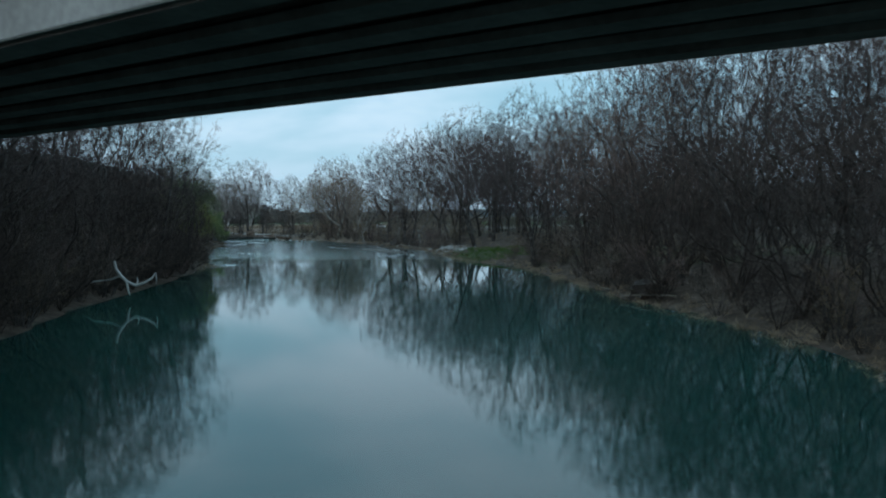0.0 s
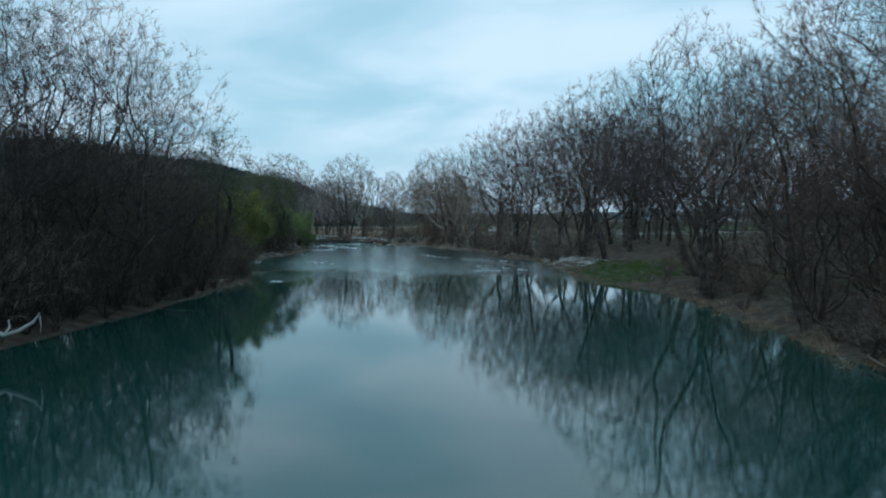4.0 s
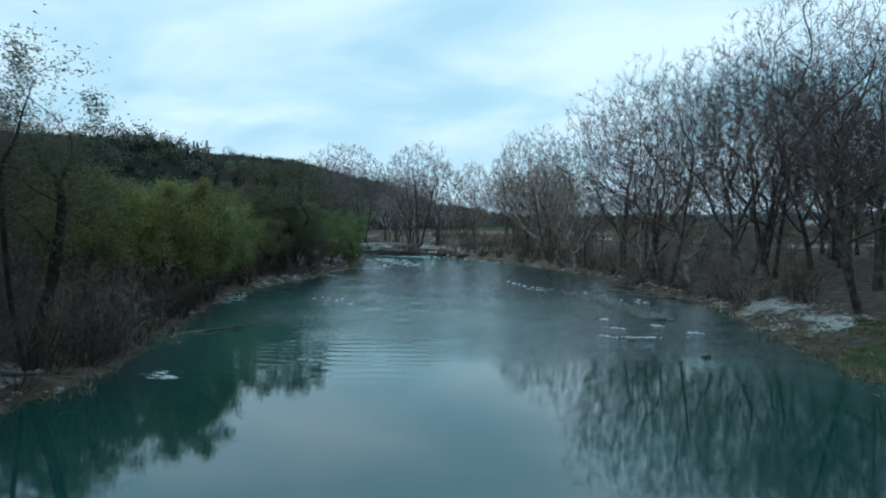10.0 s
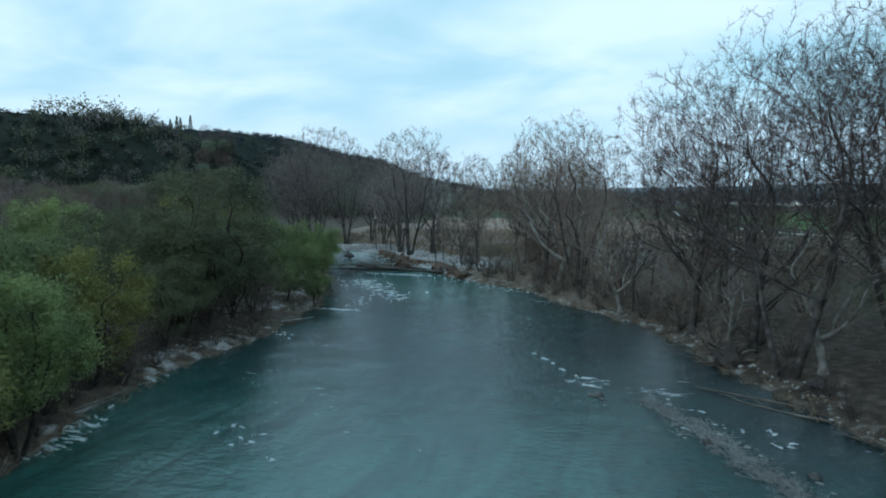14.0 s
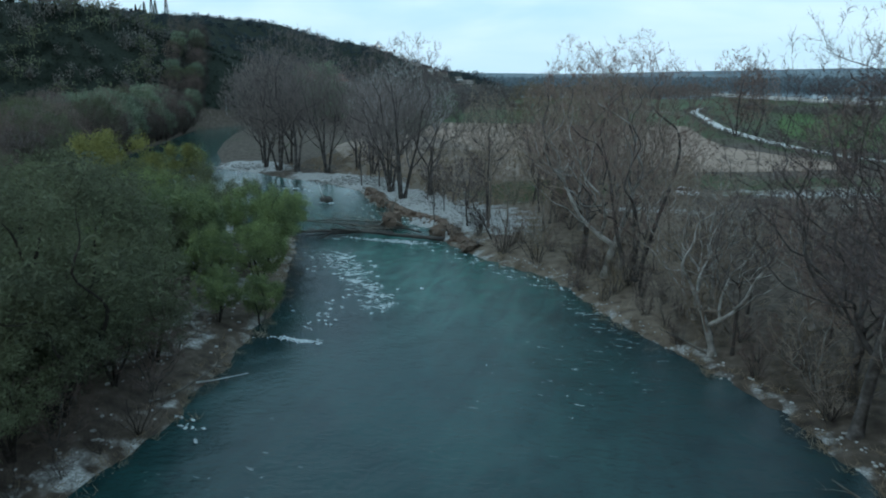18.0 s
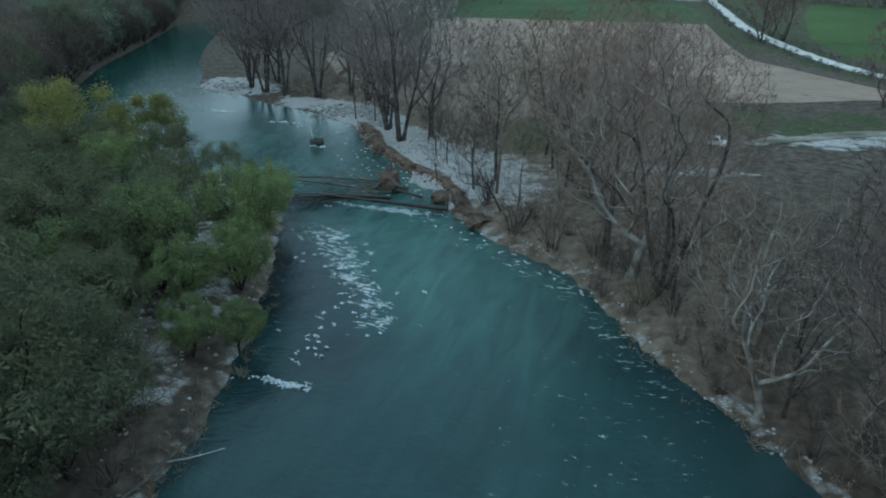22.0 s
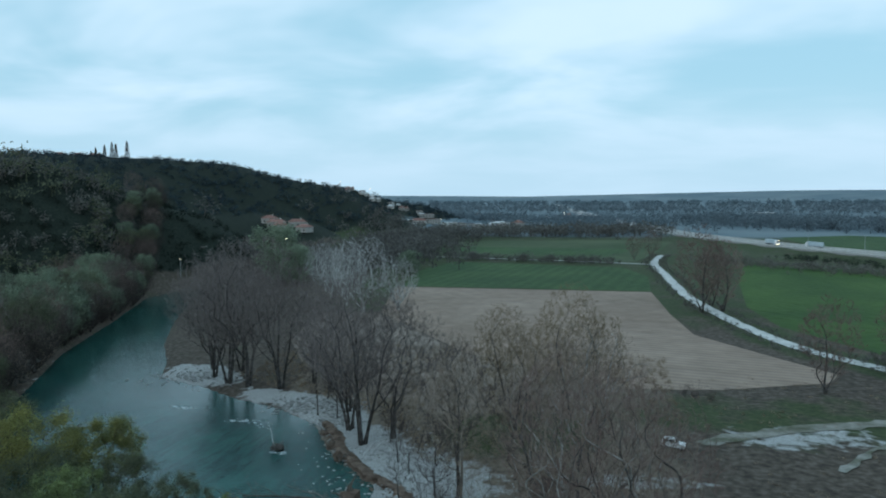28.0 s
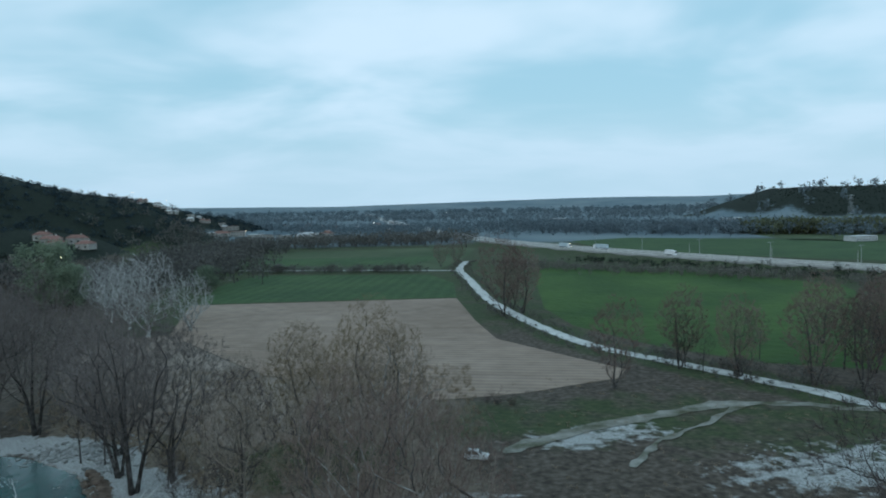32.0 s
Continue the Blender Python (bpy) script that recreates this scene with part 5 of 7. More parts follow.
for i, (x, y, H) in enumerate([(-122, 237, 15), (-128, 228, 16), (-140, 250, 16), (-150, 262, 17), (-160, 275, 18), (-168, 290, 18), (-176, 302, 19), (-186, 318, 20), (-194, 332, 20), (-203, 350, 20), (-212, 372, 21), (-222, 392, 21), (-172, 278, 19), (-190, 300, 20), (-205, 322, 20), (-150, 240, 17), (-165, 255, 18), (-182, 272, 18)]):
    if i % 3 == 1:
        grow(PLANES_WARM[i % 2], x, y, H, 24, R.uniform(0, 360), label="dim bare tree on the bend of the far bank")
    else:
        grow(BANK_LOW[i % 2] if i % 3 else WILLOWS_DULL[i % 2], x, y, H, 15 if i % 3 else 12, R.uniform(0, 360), label="dark tree on the bend of the far bank")
C = smooth_line(LEFT_BANK[28:37], 5.0)
T = np.gradient(C, axis=0)
T /= np.linalg.norm(T, axis=1)[:, None]
for i, (p, t_) in enumerate(zip(C, T)):
    o = R.uniform(0.5, 4.5)
    grow(BANK_LOW[i % 2], p[0] - t_[1] * o, p[1] + t_[0] * o, R.uniform(9, 14), 15, R.uniform(0, 360), label="dark tree hanging over the bend of the river")
for x, y, H in [(-188, 461, 33), (-176, 452, 22), (-135, 497, 15), (-140, 503, 12)]:
    grow(WILLOWS_PALE[0], x, y, H, 16, R.uniform(0, 360))
# understory of young trees in the near woods
for i, (x, y) in enumerate(scatter(46, 20, 80, 15, 128, R, lambda x, y: dry(x, y, 2.0), 4.0)):
    grow(YOUNG[i % 3], x, y, R.uniform(6, 12), 12, R.uniform(0, 360), (R.uniform(-8, 8), R.uniform(-8, 8)))
for i, (x, y) in enumerate(scatter(46, -85, -28, 10, 128, R, lambda x, y: dry(x, y, 1.0), 4.0)):
    grow(YOUNG[i % 3] if i % 3 else WILLOWS_DULL[i % 2], x, y, R.uniform(6, 11), 12, R.uniform(0, 360), (R.uniform(-8, 8), R.uniform(-8, 8)))
# thickets: the nearest 280 bushes singly, the rest joined
SPOTS = []


def right_of_river(x, y):
    return x > -30 - 0.28 * max(y - 40, 0)


FIELD = [(-128, 452), (-20, 456), (14, 327), (-12, 309), (-30, 305), (-70, 330), (-112, 385)]
for i, (x, y) in enumerate(scatter(52, -46, 24, 199, 254, R, lambda x, y: dry(x, y, 1.6) and right_of_river(x, y) and off_roads(x, y, 5) and not (x > -34 and y > 246), 3.6)):
    grow(BRUSH[i % 4], x, y, R.uniform(4.5, 8.5), 8, R.uniform(0, 360), (R.uniform(-6, 6), R.uniform(-6, 6)))
for i, (x, y) in enumerate(scatter(12, -95, -30, 246, 300, R, lambda x, y: dry(x, y, 12) and right_of_river(x, y) and off_roads(x, y, 6) and not (x > -34 and y > 262), 4.5)):
    grow(BRUSH[i % 4], x, y, R.uniform(4, 7.5), 8, R.uniform(0, 360))
for i, (x, y) in enumerate(scatter(7, 8, 62, 40, 112, R, lambda x, y: dry(x, y, 1.5, 34), 4.0)):
    grow(BANK_LOW[i % 2], x, y, R.uniform(7, 11), 15, R.uniform(0, 360), (R.uniform(-6, 6), R.uniform(-6, 6)), "dark bare undergrowth in the river wood")
SPOTS += [(x, y, R.uniform(2.0, 5.0)) for x, y in scatter(150, -60, 40, 20, 250, R, lambda x, y: dry(x, y, 0.2, 7) and right_of_river(x, y) and not (118 < y < 152 and x < 12), 1.8)]
SPOTS += [(x, y, R.uniform(2.5, 6.5)) for x, y in scatter(130, -80, -24, 10, 165, R, lambda x, y: dry(x, y, 0.1, 9), 1.8)]
NEAR = len(SPOTS)
SPOTS += [(x, y, R.uniform(2, 5.5) if y < 245 else R.uniform(1.2, 3.5)) for x, y in scatter(230, -110, 30, 190, 330, R, lambda x, y: dry(x, y, 5, 70) and right_of_river(x, y) and off_roads(x, y, 7) and not (x > -20 and y > 252) and not inside(np.array([(x, y)]), FIELD)[0], 2.2)]
SPOTS += [(x, y, R.uniform(2.5, 6)) for x, y in scatter(150, 18, 95, 10, 135, R, lambda x, y: dry(x, y, 4), 2.6)]
SPOTS += [(x, y, R.uniform(3, 7)) for x, y in scatter(50, 8, 75, 135, 215, R, lambda x, y: dry(x, y, 9), 3.2)]
SPOTS += [(x, y, R.uniform(3, 7)) for x, y in scatter(120, -95, -30, 5, 165, R, lambda x, y: dry(x, y, 6), 2.6)]
SPOTS += [(x, y, R.uniform(1.2, 3.2)) for x, y in scatter(110, -110, -60, 150, 245, R, lambda x, y: dry(x, y, 0.4), 2.0)]
SPOTS += [(x, y, R.uniform(1.0, 2.6)) for x, y in scatter(130, -90, -50, 138, 245, R, lambda x, y: dry(x, y, 0.1, 3.5) and not right_of_river(x, y), 1.3)]
for i, (x, y, H) in enumerate(SPOTS[:NEAR]):
    grow(SHRUBS[i % 4], x, y, H, 4.0, R.uniform(0, 360))


def thicket(name, spots, label, twig=TWIG, bark=BARK):
    """The farther bushes, joined part by part."""
    Z = ground_z([(x, y) for x, y, _ in spots])
    for k in (0, 1):
        V, F, off = [], [], 0
        for i, ((x, y, H), z) in enumerate(zip(spots, Z)):
            me = SHRUBS[i % 4].children[k].data
            co = np.empty(len(me.vertices) * 3)
            me.vertices.foreach_get("co", co)
            a = (i * 2.399) % 6.283
            c, s_, q = math.cos(a), math.sin(a), H / 4.0
            co = co.reshape(-1, 3) * q
            V.append(np.column_stack([x + co[:, 0] * c - co[:, 1] * s_, y + co[:, 0] * s_ + co[:, 1] * c, z - 0.1 + co[:, 2]]))
            n = len(me.polygons)
            size = 4 if k == 0 else 3
            idx = np.array([v for p in me.polygons if len(p.vertices) == size for v in p.vertices]).reshape(-1, size)
            F.append(idx + off)
            off += len(co)
        me = mesh_of(name, np.concatenate(V).tolist(), np.concatenate(F).tolist(), (bark, twig)[k], k == 0)
        tagged(new(name, me), label, "thicket", kind="stuff")


OPEN = [q for q in SPOTS[NEAR:] if right_of_river(*q[:2]) and q[1] > 180]
thicket("thicket", [q for q in SPOTS[NEAR:] if q not in OPEN], "leafless brown thicket under the river trees")
thicket("thicket", OPEN, "dry tan thicket of the open floodplain", TWIG_TAN, BARK_TAN)


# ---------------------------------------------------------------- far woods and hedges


def wood(name, spots, mat, blades, blade, label, sit=0.52):
    """Many far tree crowns as clumps of leaf blades on thin trunks, one mesh."""
    rng = np.random.default_rng(len(spots))
    S = np.array(spots)
    z = sheet_z(S[:, :2])
    V, F = [], []
    for (x, y, H), h in zip(spots, z):
        r = H * (0.42 + 0.2 * rng.random())
        h -= 0.3 * H if sit < 0.5 else 0.0
        c = np.array((x, y, h + H * sit * 1.6 if sit < 0.5 else h + H * sit))
        tube(V, F, [np.array((x, y, h - 0.5)), np.array((x, y, h + H * 0.5))], [0.03 * H, 0.012 * H], 3)
        for _ in range(blades):
            d = unit(rng.normal(size=3))
            k = rng.random() ** 0.45
            p = c + d * np.array((r, r, H * 0.42)) * k * (1 + 0.25 * math.sin(3 * d[0] + 5 * d[1] + x))
            s, t = unit(rng.normal(size=3)) * blade * H, unit(rng.normal(size=3)) * blade * H
            i = len(V)
            V.extend((p - s, p + t, p + s * 0.8 + t * 0.3))
            F.append((i, i + 1, i + 2))
    return tagged(new(name, mesh_of(name, V, F, mat, False)), label, "woodland", kind="stuff")


def hill_spots(n, box, rng, lo=8, hi=600):
    """Spots of the hill woods; the open slope round the red roofed houses stays free."""
    P = np.column_stack([rng.uniform(box[0], box[1], n * 6), rng.uniform(box[2], box[3], n * 6)])
    h = hills(P)
    P = P[(h > lo) & (h < hi) & (np.hypot(P[:, 0] + 298, P[:, 1] - 655) > 48)][:n]
    return [(x, y, H) for (x, y), H in zip(P, rng.uniform(4.5, 8, len(P)))]


rngw = np.random.default_rng(3)
wood("evergreen_wood", [(x, y, H * 0.7) for x, y, H in hill_spots(3400, (-520, -225, 330, 600), rngw)], PINE, 40, 0.13, "dark evergreen wood on the near spur", 0.3)
wood("evergreen_wood", hill_spots(3000, (-800, -270, 600, 960), rngw), PINE_HAZED, 30, 0.17, "dark evergreen wood on the long hill", 0.3)
wood("evergreen_wood", hill_spots(700, (-620, -260, 1050, 1250), rngw), PINE_HAZED, 30, 0.19, "dark wood below the hill village", 0.3)
wood("evergreen_wood", [(x, y, H * 0.5) for x, y, H in hill_spots(1900, (580, 1100, 1300, 1600), rngw)], PINE, 30, 0.2, "dark wood on the far hill", 0.3)


def bank_wood(n, rng, lo, hi, H0, H1, test):
    out = []
    while len(out) < n:
        P = np.column_stack([rng.uniform(-360, -95, 400), rng.uniform(130, 600, 400)])
        d = seg_dist(P, RIVER)
        ok = ~inside(P, RIVER) & (d > lo) & (d < hi) & test(P)
        out += [(x, y, rng.uniform(H0, H1)) for x, y in P[ok]]
    return out[:n]


def belt(n, line, width, H0, H1, rng):
    C = smooth_line(line, 2.0)
    out = []
    for k in rng.integers(0, len(C), n):
        out.append((C[k][0] + rng.normal() * width, C[k][1] + rng.normal() * width, rng.uniform(H0, H1)))
    return out


wood("bank_wood", bank_wood(520, rngw, 0.5, 90, 4, 10, lambda P: P[:, 0] < -0.45 * P[:, 1] - 24), WOODS, 70, 0.10, "dim bare undergrowth of the far bank")
wood("bank_wood", bank_wood(200, rngw, 20, 110, 8, 14, lambda P: P[:, 0] < -0.45 * P[:, 1] - 24), WILLOW_DULL, 80, 0.09, "dull green trees of the far bank")
wood("wood_edge", belt(200, [(105, 20), (112, 80), (98, 140), (84, 200), (78, 236)], 9.0, 9, 17, rngw), WOODS, 90, 0.075, "bare wood closing the floodplain")
wood("hedge_wood", belt(150, [(-200, 600), (-150, 590), (-90, 580), (-35, 572)], 3.0, 3.5, 6.5, rngw), WOODS, 60, 0.12, "dark bare hedge behind the green field")
wood("hedge_wood", belt(420, [(-215, 480), (-180, 520), (-170, 600), (-205, 700), (-170, 780)], 18.0, 10, 16, rngw), WOODS, 70, 0.09, "bare woodland beyond the field")
wood("hedge_wood", belt(350, [(-260, 800), (-160, 850), (-60, 880), (0, 870)], 25.0, 8, 15, rngw), WOODS, 50, 0.11, "bare trees before the village")
wood("hedge_wood", belt(500, [(-380, 1300), (-200, 1250), (-60, 1150), (-40, 1000)], 60.0, 9, 16, rngw), WOODS_HAZED, 40, 0.14, "bare woods on the plain")
wood("hedge_wood", belt(620, [(18, 600), (60, 560), (120, 520), (200, 430), (280, 330)], 10.0, 2.5, 5.5, rngw), WOODS, 40, 0.13, "dark scrub along the motorway bank")
wood("hedge_wood", belt(420, [(64, 630), (100, 585), (140, 530), (190, 465), (240, 390)], 8.0, 2.0, 4.0, rngw), PINE, 40, 0.13, "dark shrubs below the motorway barrier")
wood("far_woods", belt(700, [(60, 1250), (200, 1050), (330, 960), (480, 880), (650, 830)], 40.0, 12, 20, rngw), WOODS_HAZED, 50, 0.13, "tree belt beyond the motorway")
wood("far_woods", belt(300, [(330, 930), (420, 890), (520, 850)], 14.0, 14, 20, rngw), WILLOW_DULL, 60, 0.12, "olive tree belt beyond the motorway")
wood("far_woods", belt(1000, [(-1300, 2300), (-400, 2000), (300, 1900), (900, 1700), (1500, 1500)], 170.0, 14, 22, rngw), WOODS_HAZED, 26, 0.2, "woods of the wide plain")
wood("far_woods", belt(1000, [(-1800, 3200), (0, 3000), (1000, 2700), (2200, 2200)], 260.0, 16, 26, rngw), WOODS_HAZED, 20, 0.24, "woods of the wide plain far off")
wood("scrub", belt(170, [(24, 343), (36, 326), (48, 312), (60, 298), (85, 272), (120, 238)], 3.0, 1.5, 3.6, rngw), WOODS, 50, 0.12, "dark bramble scrub under the roadside trees")
wood("scrub", [(x, y, R.uniform(0.6, 1.9)) for x, y in zip(*np.array([(c[0] + R.gauss(0, 1.2) + o, c[1] + R.gauss(0, 1.2)) for c in smooth_line(ROAD[2:], 1.3) for o in (-4.5, 4.5)]).T)], WOODS, 40, 0.16, "dark scrub along the gravel road")


# ---------------------------------------------------------------- the road bridge at the start


def along_box(name, c, u, length, width, z0, z1, mat, parent, label="", bevel=0.03):
    """A bar of the bridge: centre c in plan, along u."""
    ob = part(name, box_bm(-length / 2, -width / 2, z0, length / 2, width / 2, z1, bevel), mat, parent, label)
    ob.matrix_basis = pose(c[0], c[1], 0, 0, 0, math.degrees(math.atan2(u[1], u[0])))
    return ob


def girder_bm(length, depth, foot, web):
    """An I-shaped concrete girder along x, its foot at z = 0."""
    prof = [(-foot, 0), (foot, 0), (foot, 0.22), (web, 0.42), (web, depth - 0.3), (foot * 0.9, depth - 0.15), (foot * 0.9, depth), (-foot * 0.9, depth), (-foot * 0.9, depth - 0.15), (-web, depth - 0.3), (-web, 0.42), (-foot, 0.22)]
    bm = bmesh.new()
    a = [bm.verts.new((-length / 2, y, z)) for y, z in prof]
    b = [bm.verts.new((length / 2, y, z)) for y, z in prof]
    bm.faces.new(a)
    bm.faces.new(b[::-1])
    for i in range(len(prof)):
        j = (i + 1) % len(prof)
        bm.faces.new((a[j], a[i], b[i], b[j]))
    return bm


def road_bridge():
    u, nrm = np.array((0.867, -0.5)), np.array((0.5, 0.867))
    turn = math.degrees(math.atan2(u[1], u[0]))
    e = tagged(new("road_bridge"), "dark underside of a concrete girder road bridge", "bridge")
    e.matrix_basis = Matrix.Identity(4)
    z = 12.1
    for s in (10.2, 12.15, 14.1, 16.05, 18.0, 19.9):
        c = nrm * s
        g = part("girder", girder_bm(150, 1.5, 0.45, 0.14), CONCRETE_SHADED, e)
        g.matrix_basis = pose(c[0], c[1], z, 0, 0, turn)
    along_box("deck_slab", nrm * 15.05, u, 150, 12.2, z + 1.5, z + 1.8, CONCRETE_SHADED, e)
    for s in (9.15, 20.95):
        along_box("parapet", nrm * s, u, 150, 0.3, z + 1.35, z + 2.7, CONCRETE, e, "pale concrete parapet")
        along_box("rail", nrm * s, u, 150, 0.1, z + 3.1, z + 3.2, STEEL, e, "steel handrail")
    along_box("fascia", nrm * 9.55, u, 150, 0.12, z + 0.05, z + 1.3, CONCRETE, e, "pale concrete edge face")
    for w in (-47.0, 40.0):
        c = nrm * 15.05 + u * w
        along_box("pier_cap", c, nrm, 12.6, 5.0, z - 0.55, z - 0.02, CONCRETE_SHADED, e)
        for s in (-4.2, 4.2):
            q = c + nrm * s
            bm = bmesh.new()
            h = z - 0.5 - gz(*q) + 1.0
            bmesh.ops.create_cone(bm, cap_ends=True, segments=20, radius1=0.75, radius2=0.75, depth=h)
            col = part("column", bm, CONCRETE_SHADED, e)
            col.matrix_basis = pose(q[0], q[1], z - 0.5 - h / 2)
    return e


road_bridge()


# ---------------------------------------------------------------- rocks, driftwood, foam


def rock_bm(rng, r, flat=0.6):
    bm = bmesh.new()
    bmesh.ops.create_icosphere(bm, subdivisions=1, radius=1.0)
    k = rng.uniform(0.7, 1.3, 3)
    for v in bm.verts:
        v.co = Vector((v.co.x * k[0], v.co.y * k[1], v.co.z * k[2] * flat)) * r * rng.uniform(0.8, 1.15)
    return bm


ROCKS = []
rng_r = np.random.default_rng(12)
for i in range(8):
    me = bpy.data.meshes.new("boulder")
    bm = rock_bm(rng_r, 0.5)
    bm.to_mesh(me)
    bm.free()
    ROCKS.append(me)


def boulder(x, y, r, mat, z=None, label="", group="river boulders"):
    i = R.randrange(8)
    me = ROCKS[i].copy()
    me.materials.append(mat)
    ob = tagged(new("boulder", me), label or "rounded river boulder, wet at its foot", "rock", group)
    h = gz(x, y) if z is None else z
    ob.matrix_basis = pose(x, y, h + r * 0.12, R.uniform(-12, 12), R.uniform(-12, 12), R.uniform(0, 360)) @ Matrix.Diagonal((2 * r, 2 * r, 2 * r, 1))
    return ob


def wl(x, y):
    return float(water_level(np.array([(x, y)]))[0])


def stones(name, spots, mat, label):
    """Loose stones too many to count, one mesh."""
    V, F = [], []
    base = [np.array([v.co for v in m.vertices]) for m in ROCKS]
    faces = [[tuple(p.vertices) for p in m.polygons] for m in ROCKS]
    rng = np.random.default_rng(len(spots))
    Z = ground_z([(x, y) for x, y, _ in spots])
    for (x, y, r), h in zip(spots, Z):
        k = rng.integers(0, 8)
        a = rng.random() * 6.28
        c, s = math.cos(a), math.sin(a)
        Q = base[k] * 2 * r
        i = len(V)
        h = max(h, wl(x, y) - 0.1)
        V.extend((x + p[0] * c - p[1] * s, y + p[0] * s + p[1] * c, h + p[2] + 0.2 * r) for p in Q)
        F.extend(tuple(i + j for j in f) for f in faces[k])
    me = mesh_of(name, V, F, mat, False)
    return tagged(new(name, me), label, "stones", kind="stuff")


def log_mesh(seed, L, r, branches, mat, droop=0.0, crook=0.08, fork=0.5):
    """A fallen trunk along x with stubs and bent boughs."""
    rng = np.random.default_rng(seed)
    V, F = [], []
    pts, _ = bent(np.zeros(3), np.array((1.0, 0, 0.0)), L, 8, crook, -droop, rng)
    pts = [p * np.array((1, 1, 0.35)) for p in pts]
    tube(V, F, pts, [r * (1 - 0.6 * i / 8) for i in range(9)], 7)
    for _ in range(branches):
        q, d = along(pts, 0.25 + 0.72 * rng.random())
        p2, _ = bent(q, unit(side_way(d, 25 + 35 * rng.random(), rng) * np.array((1, 1, fork))), L * (0.12 + 0.28 * rng.random()), 4, 0.2, 0.0, rng)
        tube(V, F, p2, [r * 0.4, r * 0.3, r * 0.22, r * 0.14, r * 0.05], 4)
        for _ in range(2):
            q2, d2 = along(p2, 0.3 + 0.6 * rng.random())
            p3, _ = bent(q2, side_way(d2, 40, rng), L * 0.1, 2, 0.2, 0, rng)
            tube(V, F, p3, [r * 0.2, r * 0.12, r * 0.03], 3)
    return mesh_of("log", V, F, mat)


def drift_log(seed, x, y, z, turn, L, r, branches=5, mat=DRIFT, label="", tilt=0.0, name="driftwood_log", crook=0.08, fork=0.5):
    ob = tagged(new(name, log_mesh(seed, L, r, branches, mat, 0.0, crook, fork)), label or "grey drift log with broken boughs", "log", "driftwood")
    ob.matrix_basis = pose(x, y, z, 0, -tilt, turn)
    return ob


# log weir across the river
drift_log(1, -57.5, 240.3, 1.15, 176, 17, 0.32, 4, DRIFT_DARK, "dark drift log lying across the river as a weir", 1)
drift_log(2, -66, 242.2, 1.2, 190, 17, 0.26, 9, DRIFT_DARK, "dark tangled tree lying in the weir")
drift_log(3, -69.5, 247.5, 1.5, 196, 15, 0.16, 10, DRIFT, "grey fallen tree with bare boughs in the water", 0)
drift_log(4, -70, 244.5, 1.3, 188, 16, 0.15, 11, DRIFT, "grey fallen tree with bare boughs in the water")
drift_log(5, -71.5, 242.0, 1.15, 199, 13, 0.13, 11, DRIFT, "grey boughs piled on the weir")
drift_log(6, -72, 240.5, 1.05, 186, 12, 0.12, 9, DRIFT_DARK, "dark boughs piled on the weir")
rk = random.Random(12)
for k in range(16):
    drift_log(40 + k, -64 - 7 * rk.random(), 240.4 + 7.0 * rk.random(), 1.15 + 0.35 * rk.random(), 186 + rk.uniform(-20, 20), rk.uniform(6, 12), rk.uniform(0.05, 0.1), 9, (DRIFT, DRIFT_DARK, DRIFT)[k % 3], "thin bare bough tangled in the weir", rk.uniform(-3, 3), crook=0.14)
drift_log(15, -62, 243.4, 1.25, 160, 8, 0.16, 3, DRIFT_DARK, "dark log caught above the weir")
drift_log(7, -72.5, 264, 1.7, 58, 4.2, 0.10, 1, DRIFT_WHITE, "bleached branch leaning on the gravel bar", 35)
drift_log(8, -71.6, 264.6, 1.9, 50, 4.0, 0.09, 1, DRIFT_WHITE, "bleached branch leaning on the gravel bar", 38)
drift_log(9, -88.6, 264.3, 1.4, 120, 6.5, 0.09, 4, DRIFT_WHITE, "bleached branch caught on the midstream stump", 25)
drift_log(10, -67, 187.5, 1.0, 215, 8, 0.12, 5, DRIFT_WHITE, "bleached branch on the stony bank")
drift_log(11, -62, 190, 0.5, 20, 4, 0.06, 1, DRIFT_WHITE, "pale stick over the water", 4)


def hooked_branch(x, y, z):
    """A bleached branch caught in the boughs, bent like a hook, with two stubs."""
    V, F = [], []
    right, up = np.array((0.92, 0.4, 0)), np.array((0, 0, 1.0))

    def at(u, v, w=0.0):
        return right * u + up * v + np.array((-0.4, 0.92, 0)) * w

    tube(V, F, [at(-1.6, 2.3), at(-1.5, 1.6, 0.1), at(-1.1, 0.9, 0.2), at(-0.6, 0.3, 0.1), at(0.2, -0.1), at(1.0, 0.15, -0.2), at(1.7, 0.6, -0.1), at(2.0, 1.1)], [0.10, 0.13, 0.15, 0.16, 0.14, 0.12, 0.09, 0.06], 6)
    tube(V, F, [at(-0.6, 0.3), at(-0.5, -0.4), at(-0.35, -1.0)], [0.12, 0.1, 0.06], 5)
    tube(V, F, [at(2.0, 0.9), at(2.05, 0.4), at(2.0, 0.0)], [0.06, 0.05, 0.03], 4)
    tube(V, F, [at(0.2, -0.1), at(0.4, 0.3, 0.3), at(0.3, 0.7, 0.5)], [0.08, 0.06, 0.02], 4)
    tube(V, F, [at(-1.1, 0.9), at(-2.0, 0.5, 0.8), at(-3.6, 0.3, 1.6), at(-5.0, -0.5, 2.0)], [0.1, 0.09, 0.08, 0.07], 5)
    ob = tagged(new("driftwood_branch", mesh_of("branch", V, F, DRIFT_WHITE)), "bleached hooked branch caught over the pool", "branch", "driftwood")
    ob.matrix_basis = pose(x, y, z)


